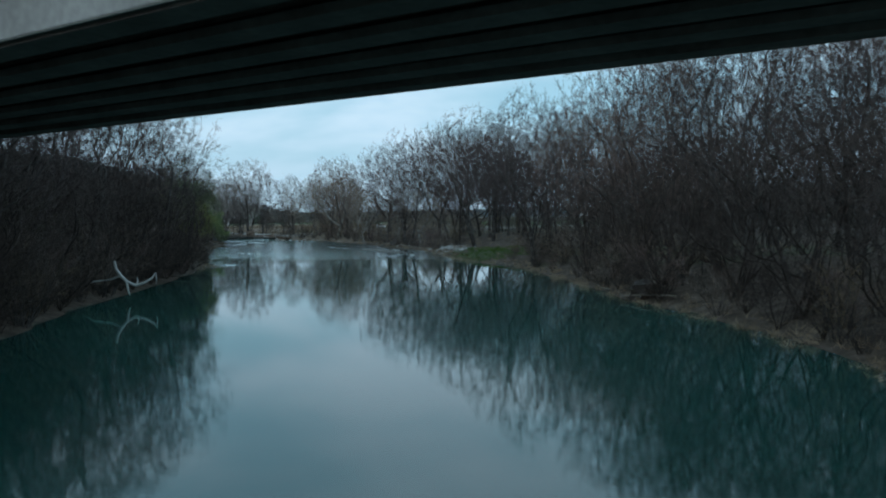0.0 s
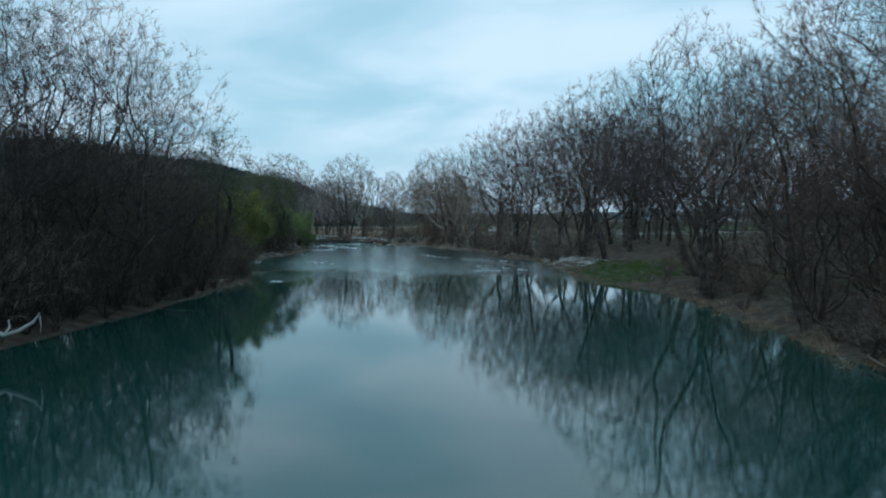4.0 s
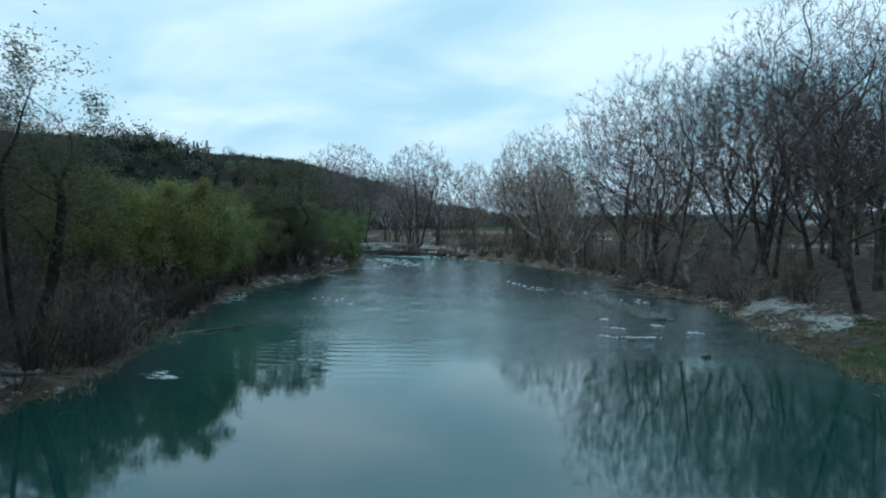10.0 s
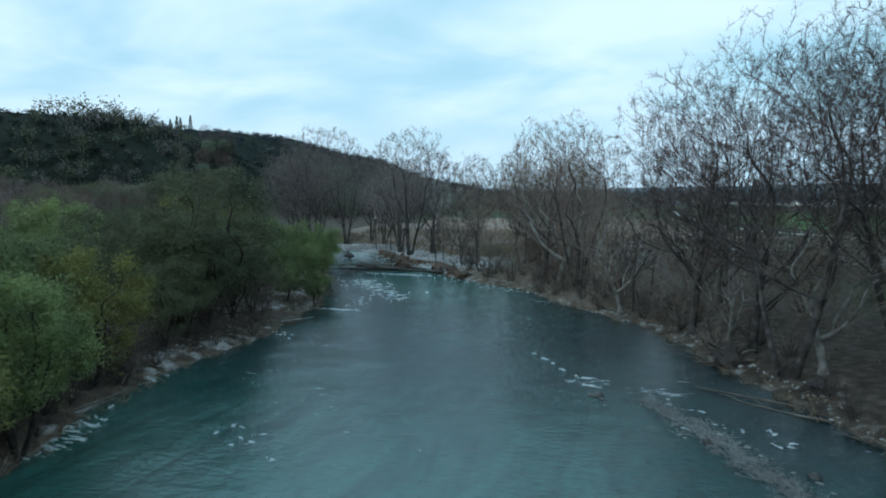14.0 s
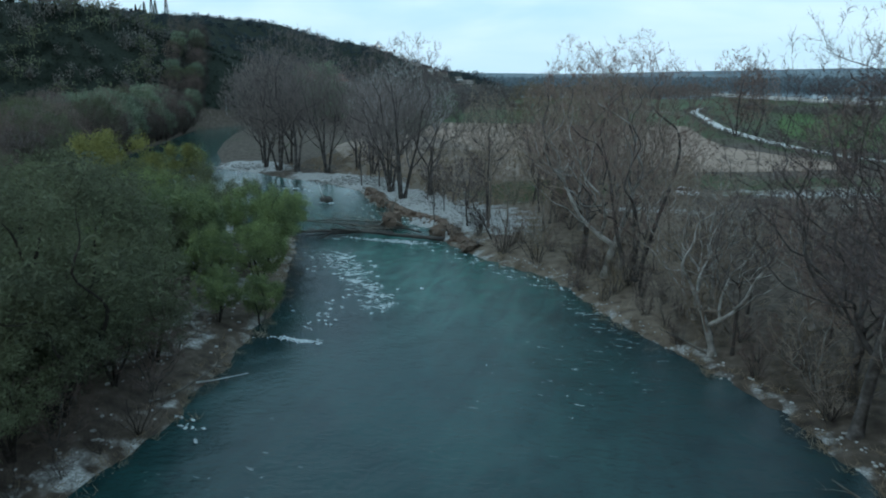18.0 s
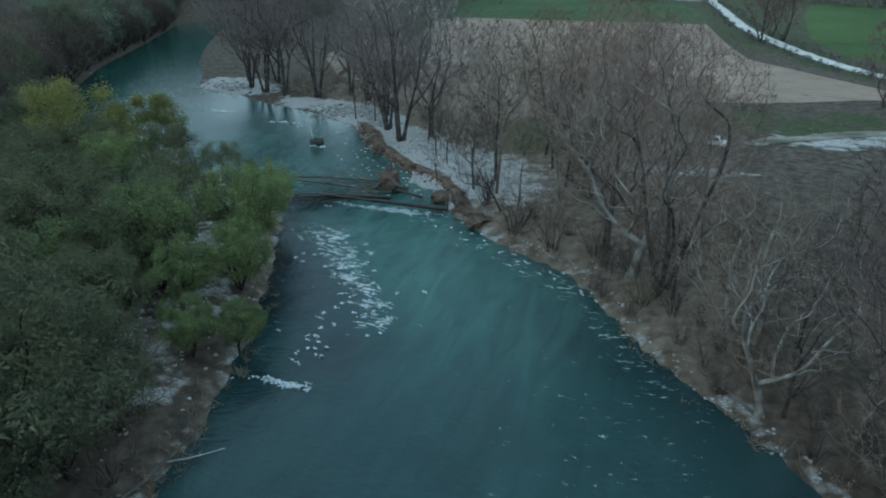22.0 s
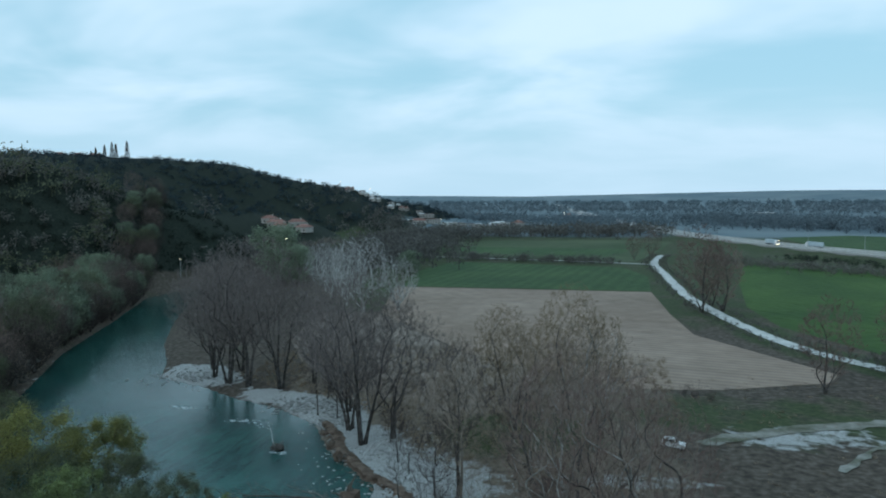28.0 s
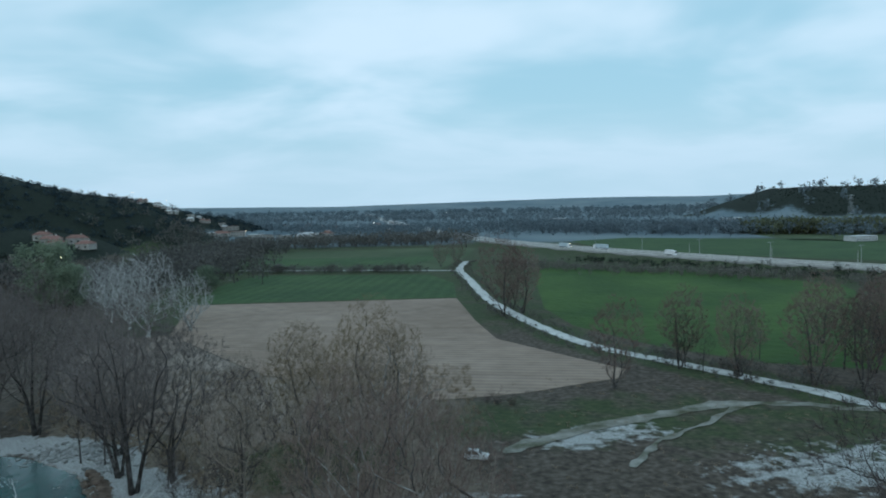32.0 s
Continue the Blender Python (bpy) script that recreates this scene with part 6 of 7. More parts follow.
hooked_branch(-29.8, 67.0, 1.6)
drift_log(13, -34, 54, 1.0, -40, 10, 0.12, 2, DRIFT, "long pale bough leaning into the pool", 8)
drift_log(14, -36, 92, 0.3, 20, 4, 0.08, 3, DRIFT, "grey snag in the pool edge", 5)
for k, (x, y, turn, L) in enumerate([(-9, 172, 150, 9), (-7.5, 169, 140, 7), (-4, 163, 125, 6), (20, 60, 120, 6), (17, 70, 100, 7), (-13, 183, 130, 8), (-24, 207, 140, 6), (-58, 155, 80, 6), (-45, 130, 60, 7), (-41, 112, 20, 4), (-62, 186, 75, 7)]):
    drift_log(20 + k, x, y, gz(x, y) + 0.25, turn, L, 0.12, 4, DRIFT, "grey drift log on the bank")


def root_plate(x, y, z, turn, size, seed, label, tilt=0.0, mat=CLAY):
    """A stump on its side: root disc, butt and root arms."""
    rng = np.random.default_rng(seed)
    e = tagged(new("root_stump"), label, "stump", "stumps")
    e.matrix_basis = pose(x, y, z, 0, tilt, turn)
    bm = rock_bm(rng, size, 0.75)
    bmesh.ops.subdivide_edges(bm, edges=bm.edges[:], cuts=1)
    for v in bm.verts:
        v.co += Vector(rng.normal(size=3) * size * 0.09)
    part("root_plate", bm, mat, e)
    for _ in range(22):
        V, F = [], []
        d = unit(rng.normal(size=3) * np.array((1, 1, 0.8)))
        pts, _ = bent(d * size * 0.5, d, size * (0.7 + 0.8 * rng.random()), 4, 0.3, 0.02, rng)
        tube(V, F, pts, [size * f for f in (0.09, 0.07, 0.05, 0.03, 0.01)], 4)
        part("root", mesh_of("root", V, F, DRIFT), None, e)
    return e


root_plate(-88.1, 264.6, 1.4, 0, 1.15, 1, "dark root stump standing midstream", mat=DRIFT_DARK)
root_plate(-68.0, 246.3, 2.2, 20, 2.1, 2, "upturned brown root plate on the weir", 60)
root_plate(-76.2, 262.5, 1.5, 60, 1.2, 3, "brown tangle of roots on the washed bank")
root_plate(-59.6, 243.7, 1.4, 10, 1.1, 4, "brown root mass at the end of the weir")
root_plate(-53.3, 236.6, 1.1, 80, 0.9, 5, "brown roots hanging from the cut bank")
root_plate(-12.5, 184, 0.9, 0, 1.8, 6, "dark root clod at the water edge", mat=DRIFT_DARK)
root_plate(-7, 175, 0.9, 50, 1.2, 7, "dark root clod at the water edge", mat=DRIFT_DARK)
root_plate(-83.5, 273, 1.4, 20, 0.9, 8, "red brown roots on the washed bank")
root_plate(-79.5, 267, 1.4, 70, 0.9, 9, "red brown roots on the washed bank")
root_plate(18.6, 64, 0.8, 0, 1.4, 10, "dark root clod at the pool edge", mat=DRIFT_DARK)
root_plate(35.8, 318, 4.3, 0, 1.0, 11, "dark broken stump by the road", mat=DRIFT_DARK)

# cut clay bank above and below the weir
def clay_bank(line):
    """A ragged ledge: litter edge, crumbling lip, steep face down into the water."""
    rng = np.random.default_rng(8)
    C = np.array(smooth_line(line, 0.3))
    T = np.gradient(C, axis=0)
    T /= np.linalg.norm(T, axis=1)[:, None]
    N = np.column_stack([T[:, 1], -T[:, 0]])
    bay = 0.7 * noise2(C, 2.2, 4.0) + 0.5 * noise2(C, 0.8, 9.0)
    V, F, k = [], [], 7
    for c, n, w in zip(C, N, bay):
        z, low = gz(*(c + n * 2.2)), wl(*c)
        top = max(z + 0.12, low + 0.85)
        for o, h in ((2.4, z - 0.12), (1.5, top - 0.05), (0.8, top + 0.08), (0.35, top - 0.02), (0.2, low + 0.55), (0.25, low + 0.2), (-0.5, low - 0.4)):
            p = c + n * (o + w + rng.normal() * 0.11) + T[0] * rng.normal() * 0.05
            V.append((p[0], p[1], h + rng.normal() * 0.07))
    for a in range(len(C) - 1):
        for b in range(k - 1):
            F.append((a * k + b, a * k + b + 1, a * k + k + b + 1, a * k + k + b))
    tagged(new("cut_bank", mesh_of("cut_bank", V, F, CLAY, False)), "ragged red brown clay bank cut by the river", "river bank", kind="structure")
    return C


clay = clay_bank([(-52.6, 236.8), (-56.4, 241), (-59.6, 246.6), (-62.6, 250.6), (-66.4, 254), (-70, 256.6), (-73.4, 260.4), (-77.6, 265.2), (-81.2, 271), (-86, 277.4)])
rc = np.random.default_rng(8)
stones("clay_lip", [(x - 0.1 + rc.normal() * 0.7, y - 0.1 + rc.normal() * 0.7, 0.06 + 0.2 * rc.random() ** 2) for x, y in clay for _ in range(3)], CLAY, "red brown clods of the washed out bank")

# midstream rubble bar with dry reeds
bar_line = smooth_line([(-23, 171.5), (-20, 171), (-16.5, 166), (-13, 159), (-9.5, 151.5)], 0.35)
rb = np.random.default_rng(4)
for i in range(46):
    p = bar_line[rb.integers(0, len(bar_line))]
    x, y = p[0] + rb.normal() * 0.8, p[1] + rb.normal() * 0.8
    boulder(x, y, 0.15 + 0.3 * rb.random() ** 2, STONE_WET if i % 3 else DRIFT_DARK, wl(x, y) - 0.08, "dark wet stone of the midstream bar", "midstream bar stones")
stones("bar_rubble", [(p[0] + rb.normal() * 0.75, p[1] + rb.normal() * 0.75, 0.05 + 0.16 * rb.random()) for p in bar_line[10:] for _ in range(5)], STONE_WET, "wet rubble of the midstream bar")
stones("bar_rubble", [(p[0] + rb.normal() * 0.9, p[1] + rb.normal() * 0.9, 0.06 + 0.2 * rb.random() ** 2) for p in bar_line[12:] for _ in range(4)], STONE, "pale dry rubble heaped on the midstream bar")
boulder(-9.2, 150.6, 0.6, STONE_WET, 0.05, "dark boulder at the end of the bar")
boulder(-23.4, 171, 0.5, STONE_WET, 0.1)
boulder(-6, 134, 0.35, STONE_WET, 0.0, "lone dark rock breaking the pool surface")
boulder(-11, 139, 0.4, STONE_WET, 0.0, "lone dark rock breaking the pool surface")


def reeds(name, spots, H, mat, label, lean=0.8, blades=26):
    rng = np.random.default_rng(len(spots))
    V, F = [], []
    Z = ground_z([(x, y) for x, y in spots])
    for (x, y), h in zip(spots, Z):
        h = max(h, wl(x, y) - 0.05)
        for _ in range(blades):
            p = np.array((x, y, h)) + rng.normal(size=3) * np.array((0.25, 0.25, 0))
            sliver(V, F, p, p + unit(np.array((rng.normal() * lean, rng.normal() * lean, 1.0))) * H * (0.5 + 0.7 * rng.random()), 0.022, rng)
    return tagged(new(name, mesh_of(name, V, F, mat, False)), label, "grass", kind="stuff")


reeds("bar_reeds", [(p[0] + rb.normal() * 0.5, p[1] + rb.normal() * 0.5) for p in bar_line[12::2] for _ in range(4)], 0.9, TWIG_PALE, "flattened dry reeds on the midstream bar", 2.0)
SPOT = [(x, y) for x, y in scatter(900, -60, 60, 100, 320, R, lambda x, y: dry(x, y, 1.0) and x > -30 - 0.28 * max(y - 40, 0) and off_roads(x, y, 3), 0.6)]
reeds("dry_grass", SPOT, 0.7, DRYGRASS, "dry grass tufts on the floodplain", 0.7, 16)
reeds("green_grass", [(x, y) for x, y in scatter(420, 0, 16, 118, 146, R, lambda x, y: dry(x, y, 0.3), 0.3)], 0.3, GREENGRASS, "short green grass on the low bank", 0.8, 22)
reeds("bank_grass", [(x + R.gauss(0, 0.8), y + R.gauss(0, 0.8)) for x, y in smooth_line(RIGHT_BANK[3:24], 0.5)], 0.9, DRYGRASS, "dry grass and roots along the waterline", 1.2, 16)
reeds("bank_grass", [(x + R.gauss(0, 0.8), y + R.gauss(0, 0.8)) for x, y in smooth_line(LEFT_BANK[8:20], 0.5)], 0.9, DRYGRASS, "dry grass and roots along the waterline", 1.2, 16)
# standing dry brush between the river trees and the field
reeds("dry_brush", [(x, y) for x, y in scatter(1500, -118, -22, 262, 335, R, lambda x, y: dry(x, y, 9) and not (x > -45 and y < 285), 0.5)], 1.3, DRYGRASS, "standing dry brush before the field", 0.35, 20)

# pale stones of the bars
rs = np.random.default_rng(6)


def pile(n, cx, cy, sx, sy, r0, r1):
    return [(cx + rs.normal() * sx, cy + rs.normal() * sy, rs.uniform(r0, r1)) for _ in range(n)]


stones("gravel_stones", pile(260, -75, 205, 4, 7, 0.06, 0.25) + pile(120, -69, 194, 2.0, 5, 0.06, 0.22) + pile(120, -80, 222, 5, 5, 0.06, 0.22) + pile(120, -92, 236, 5, 5, 0.06, 0.22) + pile(70, -41.5, 111, 1.6, 1.8, 0.1, 0.3) + pile(60, -62.5, 176, 1.2, 6, 0.06, 0.2), STONE, "pale loose stones on the shaded bank")
stones("gravel_stones", pile(420, -62, 253, 7, 5, 0.06, 0.3) + pile(260, -72, 266, 5, 4, 0.06, 0.32) + pile(160, -54, 246, 5, 4, 0.06, 0.22), STONE, "grey and white stones of the gravel bar")
stones("gravel_stones", pile(300, -92, 287, 5, 2.5, 0.15, 0.5) + pile(180, -129, 302, 6, 3, 0.15, 0.45) + pile(160, -84, 279, 2, 3, 0.15, 0.45), STONE, "pale angular stones of the upstream bar")
stones("gravel_stones", [(x + rs.normal() * 0.6, y + rs.normal() * 0.6, rs.uniform(0.05, 0.18)) for x, y in smooth_line([(1, 142), (-2.2, 158), (-7.5, 172), (-17.5, 197), (-30.5, 213.8), (-39.5, 227.8), (-47, 233)], 0.22)], STONE, "pale stones along the waterline")
stones("gravel_stones", pile(260, 30, 266, 9, 4, 0.08, 0.3) + pile(120, 3, 150, 2, 4, 0.08, 0.25), STONE, "pale stones scattered on gravel")


def foam(name, spots, label):
    """Crests of broken water: small flattened beads of foam strung along a bent line across the flow."""
    rng = np.random.default_rng(len(spots))
    V, F = [], []
    ring = np.array([(1, 0, 0), (0, 1, 0), (-1, 0, 0), (0, -1, 0), (0, 0, 1)], float)
    for x, y, L, w, turn in spots:
        z = wl(x, y) + 0.03
        a = radians(turn + rng.normal() * 14)
        c, s = math.cos(a), math.sin(a)
        bow = rng.normal() * 0.25
        for _ in range(int(10 + 26 * L * w)):
            f = np.clip(rng.normal() * 0.45, -1, 1)
            u, v = f * L * 0.6, bow * L * f * f + rng.normal() * w * 0.7 * (1 - 0.6 * abs(f))
            r = (0.035 + 0.075 * rng.random() ** 2) * (1.25 - 0.6 * abs(f))
            k = len(V)
            o = np.array((x + u * c - v * s, y + u * s + v * c, z + rng.random() * 0.05))
            V.extend((o + ring * np.array((r * 1.6, r, r * 0.8)) * rng.uniform(0.7, 1.3, (5, 1))).tolist())
            F.extend(((k, k + 1, k + 4), (k + 1, k + 2, k + 4), (k + 2, k + 3, k + 4), (k + 3, k, k + 4)))
    return tagged(new(name, mesh_of(name, V, F, FOAM)), label, "foam", kind="stuff")


rf = np.random.default_rng(9)
spots = []
for _ in range(60):
    spots.append((-64.5 + rf.normal() * 3.4, 239.5 + rf.normal() * 0.35, 0.7 + 1.0 * rf.random(), 0.1 + 0.2 * rf.random(), rf.normal() * 12))
for _ in range(22):
    spots.append((-59 + rf.normal() * 1.1, 200.8 + rf.normal() * 0.2, 0.8 + 0.8 * rf.random(), 0.12 + 0.14 * rf.random(), 12))
for _ in range(12):
    spots.append((-87.3 + rf.normal() * 0.7, 263.3 + rf.normal() * 0.3, 0.5 + 0.6 * rf.random(), 0.08 + 0.1 * rf.random(), 10))
for _ in range(80):
    f = rf.random()
    spots.append((-70 + 14.5 * f + rf.normal() * (3.2 - 1.4 * f), 231 - 20 * f + rf.normal() * 1.6, 0.5 + 0.9 * rf.random() ** 2, 0.09 + 0.12 * rf.random(), -32 + rf.normal() * 22))
for x, y in [(-11.5, 139.6), (-10.6, 139.8), (-9.4, 140.2), (-12.4, 144), (-9, 146.5), (-14, 149), (-6.6, 143.5), (-12.8, 139.9)]:
    spots += [(x + 0.25 * rf.normal(), y + 0.12 * rf.normal(), 0.5 + 0.4 * rf.random(), 0.1 + 0.1 * rf.random(), 8) for _ in range(3)]
for a, b, n, w in (((-57, 238), (-38, 222), 30, 1.3), ((-31, 184.5), (-24, 174), 9, 0.2), ((-60, 186), (-57, 183), 8, 0.6), ((-57.5, 158), (-55.5, 147), 26, 1.0), ((-47, 157), (-42, 154), 9, 1.4), ((-20, 172), (-9, 160), 12, 1.6), ((-102, 277), (-95, 275), 10, 0.8), ((-62, 209), (-57, 204), 16, 1.3)):
    for _ in range(n):
        f = rf.random()
        spots.append((a[0] + (b[0] - a[0]) * f + rf.normal() * w, a[1] + (b[1] - a[1]) * f + rf.normal() * w * 0.7, 0.3 + 0.8 * rf.random() ** 2, 0.03 + 0.06 * rf.random(), -38 + rf.normal() * 25))
spots = [q for q in spots if inside(np.array([q[:2]]), RIVER)[0]]
foam("foam_crests", spots, "white broken water of the rapids")


# ---------------------------------------------------------------- motorway


def line_at(line, dist):
    """Place and direction (degrees) at a distance along a line."""
    C = smooth_line(line, 5.0)
    L = np.concatenate([[0], np.cumsum(np.linalg.norm(np.diff(C, axis=0), axis=1))])
    p = np.array([np.interp(dist, L, C[:, k]) for k in (0, 1)])
    q = np.array([np.interp(dist + 2, L, C[:, k]) for k in (0, 1)])
    return p, math.degrees(math.atan2(*(q - p)[::-1])), L[-1]


HZ = 6.9
strip("motorway_deck", HIGHWAY, 25, CONCRETE, label="pale concrete deck edge of the motorway", z=HZ - 0.06, gap=12.0, thick=1.1)
for o in (-6.0, 6.0):
    strip("motorway_lane", HIGHWAY, 10.4, ASPHALT, label="grey asphalt carriageway of the motorway", z=HZ, gap=12.0, offset=o)
for o in (-12.0, -0.4, 0.4, 12.0):
    strip("guard_rail", HIGHWAY, 0.4, GRAVEL_ROAD, label="pale concrete barrier of the motorway", category="guard rail", z=HZ + 0.85, gap=12.0, offset=o, thick=0.75)
for o in (-11.0, -1.1, 1.1, 11.0):
    strip("lane_line", HIGHWAY, 0.3, WHITE_PAINT, label="white edge line of the carriageway", category="road marking", z=HZ + 0.02, gap=12.0, offset=o)


def post_lamp():
    e = tagged(new("street_lamp"), "tall thin grey motorway lamp post", "street lamp", "motorway lamps")
    bm = bmesh.new()
    bmesh.ops.create_cone(bm, cap_ends=True, segments=8, radius1=0.16, radius2=0.09, depth=11, matrix=Matrix.Translation((0, 0, 5.5)))
    part("pole", bm, STEEL, e)
    for s in (-1, 1):
        part("arm", box_bm(min(0, 2.0 * s), -0.06, 10.85, max(0, 2.0 * s), 0.06, 11.0, 0.02), STEEL, e)
        part("lamp_head", box_bm(2.0 * s - 0.4, -0.16, 10.8, 2.0 * s + 0.4, 0.16, 11.0, 0.04), STEEL, e)
    return e


lamp = post_lamp()
first = True
for k in range(11):
    p, a, _ = line_at(HIGHWAY, 560 + 48 * k)
    m = pose(p[0], p[1], HZ - 0.05, 0, 0, a - 90)
    if first:
        lamp.matrix_basis, first = m, False
    else:
        copy_thing(lamp, m)


def viaduct_pier():
    e = tagged(new("viaduct_pier"), "pale concrete pier under the motorway viaduct", "bridge pier", "viaduct piers")
    part("cap", box_bm(-11, -0.9, -1.6, 11, 0.9, -0.1, 0.08), CONCRETE, e)
    for x in (-8, -2.7, 2.7, 8):
        bm = bmesh.new()
        bmesh.ops.create_cone(bm, cap_ends=True, segments=12, radius1=0.8, radius2=0.8, depth=8, matrix=Matrix.Translation((x, 0, -5.5)))
        part("column", bm, CONCRETE, e)
    return e


pier = viaduct_pier()
for k in range(8):
    p, a, _ = line_at(HIGHWAY, 1290 + 26 * k)
    m = pose(p[0], p[1], HZ - 1.1, 0, 0, a - 90)
    if k == 0:
        pier.matrix_basis = m
    else:
        copy_thing(pier, m)


def wheel_of(parent, x, y, r, w):
    bm = bmesh.new()
    bmesh.ops.create_cone(bm, cap_ends=True, segments=18, radius1=r, radius2=r, depth=w, matrix=Matrix.Rotation(radians(90), 4, "X"))
    bmesh.ops.bevel(bm, geom=[e for e in bm.edges if len(e.link_faces) == 2 and e.calc_face_angle() > 1], offset=r * 0.12, segments=2, affect="EDGES")
    wh = part("wheel", bm, BLACK_RUBBER, parent)
    wh.matrix_basis = pose(x, y, r)
    bm = bmesh.new()
    bmesh.ops.create_cone(bm, cap_ends=True, segments=14, radius1=r * 0.55, radius2=r * 0.5, depth=w * 1.06, matrix=Matrix.Rotation(radians(90), 4, "X"))
    part("rim", bm, STEEL, wh, "steel wheel rim")


def extrude_profile(prof, half, taper=0.0):
    """A side profile (x, z) carried across the car's width, its top drawn in."""
    zs = [z for _, z in prof]
    z0, z1 = min(zs), max(zs)
    bm = bmesh.new()
    rows = []
    for s in (-1, 1):
        rows.append([bm.verts.new((x, s * (half - taper * (z - z0) / (z1 - z0)), z)) for x, z in prof])
    bm.faces.new(rows[0])
    bm.faces.new(rows[1][::-1])
    for i in range(len(prof)):
        j = (i + 1) % len(prof)
        bm.faces.new((rows[0][j], rows[0][i], rows[1][i], rows[1][j]))
    bmesh.ops.recalc_face_normals(bm, faces=bm.faces[:])
    bmesh.ops.bevel(bm, geom=bm.edges[:], offset=0.05, segments=2, affect="EDGES")
    return bm


def small_suv(x, y, turn):
    """A small white two-box off-road car, its nose along +x."""
    e = tagged(new("car"), "small white off-road car parked on the grass", "car")
    e.matrix_basis = pose(x, y, gz(x, y) + 0.02, 0, 0, turn)
    part("body", extrude_profile([(-1.78, 0.42), (1.80, 0.40), (1.86, 0.62), (1.82, 0.92), (0.72, 1.02), (-1.72, 1.04), (-1.84, 0.9)], 0.81, 0.06), WHITE_PAINT, e)
    part("cabin", extrude_profile([(-1.70, 1.02), (0.78, 1.0), (0.22, 1.58), (0.05, 1.63), (-1.32, 1.64), (-1.52, 1.58)], 0.745, 0.13), WHITE_PAINT, e)
    for s in (-1, 1):
        for x0, x1, x2, x3 in ((-0.62, 0.45, 0.12, -0.6), (-1.48, -0.72, -0.70, -1.34)):
            bm = bmesh.new()
            lo, hi = 0.745 - 0.13 * 0.10 + 0.006, 0.745 - 0.13 * 0.83 + 0.006
            vs = [bm.verts.new(p) for p in ((x0, s * lo, 1.08), (x1, s * lo, 1.08), (x2, s * hi, 1.53), (x3, s * hi, 1.53))]
            bm.faces.new(vs if s < 0 else vs[::-1])
            bmesh.ops.solidify(bm, geom=bm.faces[:], thickness=0.015)
            part("side_window", bm, DARK_GLASS, e, "dark side window")
        for wx_ in (-1.1, 1.12):
            wheel_of(e, wx_, s * 0.70, 0.34, 0.19)
        part("headlight", box_bm(1.80, s * 0.56 - 0.11, 0.66, 1.875, s * 0.56 + 0.11, 0.86, 0.03), STEEL, e, "round headlight")
        part("tail_light", box_bm(-1.87, s * 0.68 - 0.06, 0.7, -1.80, s * 0.68 + 0.06, 0.95, 0.02), ROOF_RED, e, "red tail light")
        part("roof_bar", box_bm(-1.25, s * 0.56 - 0.02, 1.66, 0.0, s * 0.56 + 0.02, 1.70, 0.01), BLACK_RUBBER, e, "dark roof bar")
        part("mirror", box_bm(0.42, s * 0.83 - 0.08, 1.05, 0.52, s * 0.83 + 0.08, 1.18, 0.02), BLACK_RUBBER, e, "dark wing mirror")
    for name, prof in (("windscreen", [(0.74, 1.05), (0.30, 1.54)]), ("rear_window", [(-1.715, 1.1), (-1.55, 1.52)])):
        (xa, za), (xb, zb) = prof
        bm = bmesh.new()
        o = 0.03 if xa > 0 else -0.02
        vs = [bm.verts.new(p) for p in ((xa + o, -0.66, za), (xa + o, 0.66, za), (xb + o, 0.56, zb), (xb + o, -0.56, zb))]
        bm.faces.new(vs)
        bmesh.ops.solidify(bm, geom=bm.faces[:], thickness=0.015)
        part(name, bm, DARK_GLASS, e, "dark glass")
    part("bumper", box_bm(1.82, -0.74, 0.38, 1.96, 0.74, 0.52, 0.03), BLACK_RUBBER, e, "dark front bumper")
    part("bumper", box_bm(-1.94, -0.74, 0.40, -1.80, 0.74, 0.54, 0.03), BLACK_RUBBER, e, "dark rear bumper")
    return e


small_suv(-24.2, 272.5, -12)


def lorry(x, y, turn, label, box=TRUCK_BLUE, length=13.0, lights=True):
    e = tagged(new("lorry"), label, "truck", "motorway traffic")
    e.matrix_basis = pose(x, y, HZ + 0.02, 0, 0, turn)
    part("cab", extrude_profile([(length / 2 - 2.2, 0.6), (length / 2, 0.6), (length / 2, 2.2), (length / 2 - 0.35, 3.3), (length / 2 - 2.2, 3.5)], 1.2, 0.06), WHITE_PAINT, e, "white cab")
    part("load_box", box_bm(-length / 2, -1.25, 1.1, length / 2 - 2.5, 1.25, 3.9, 0.05), box, e)
    part("chassis", box_bm(-length / 2, -0.5, 0.7, length / 2 - 0.3, 0.5, 1.09), BLACK_RUBBER, e)
    part("windscreen", box_bm(length / 2 - 0.05, -1.0, 2.0, length / 2 + 0.02, 1.0, 2.8, 0.02), DARK_GLASS, e)
    for s in (-1, 1):
        for wx_ in (-length / 2 + 1.2, -length / 2 + 2.5, length / 2 - 1.3):
            wheel_of(e, wx_, s * 1.02, 0.5, 0.3)
        if lights:
            part("headlight", box_bm(length / 2 + 0.0, s * 0.9 - 0.2, 0.75, length / 2 + 0.1, s * 0.9 + 0.2, 1.05, 0.02), LAMP_WARM, e, "lit headlight")
            part("marker_lamp", box_bm(length / 2 - 0.3, s * 0.8 - 0.14, 3.3, length / 2 - 0.16, s * 0.8 + 0.14, 3.5, 0.02), LAMP_WARM, e, "lit roof lamp")
    return e


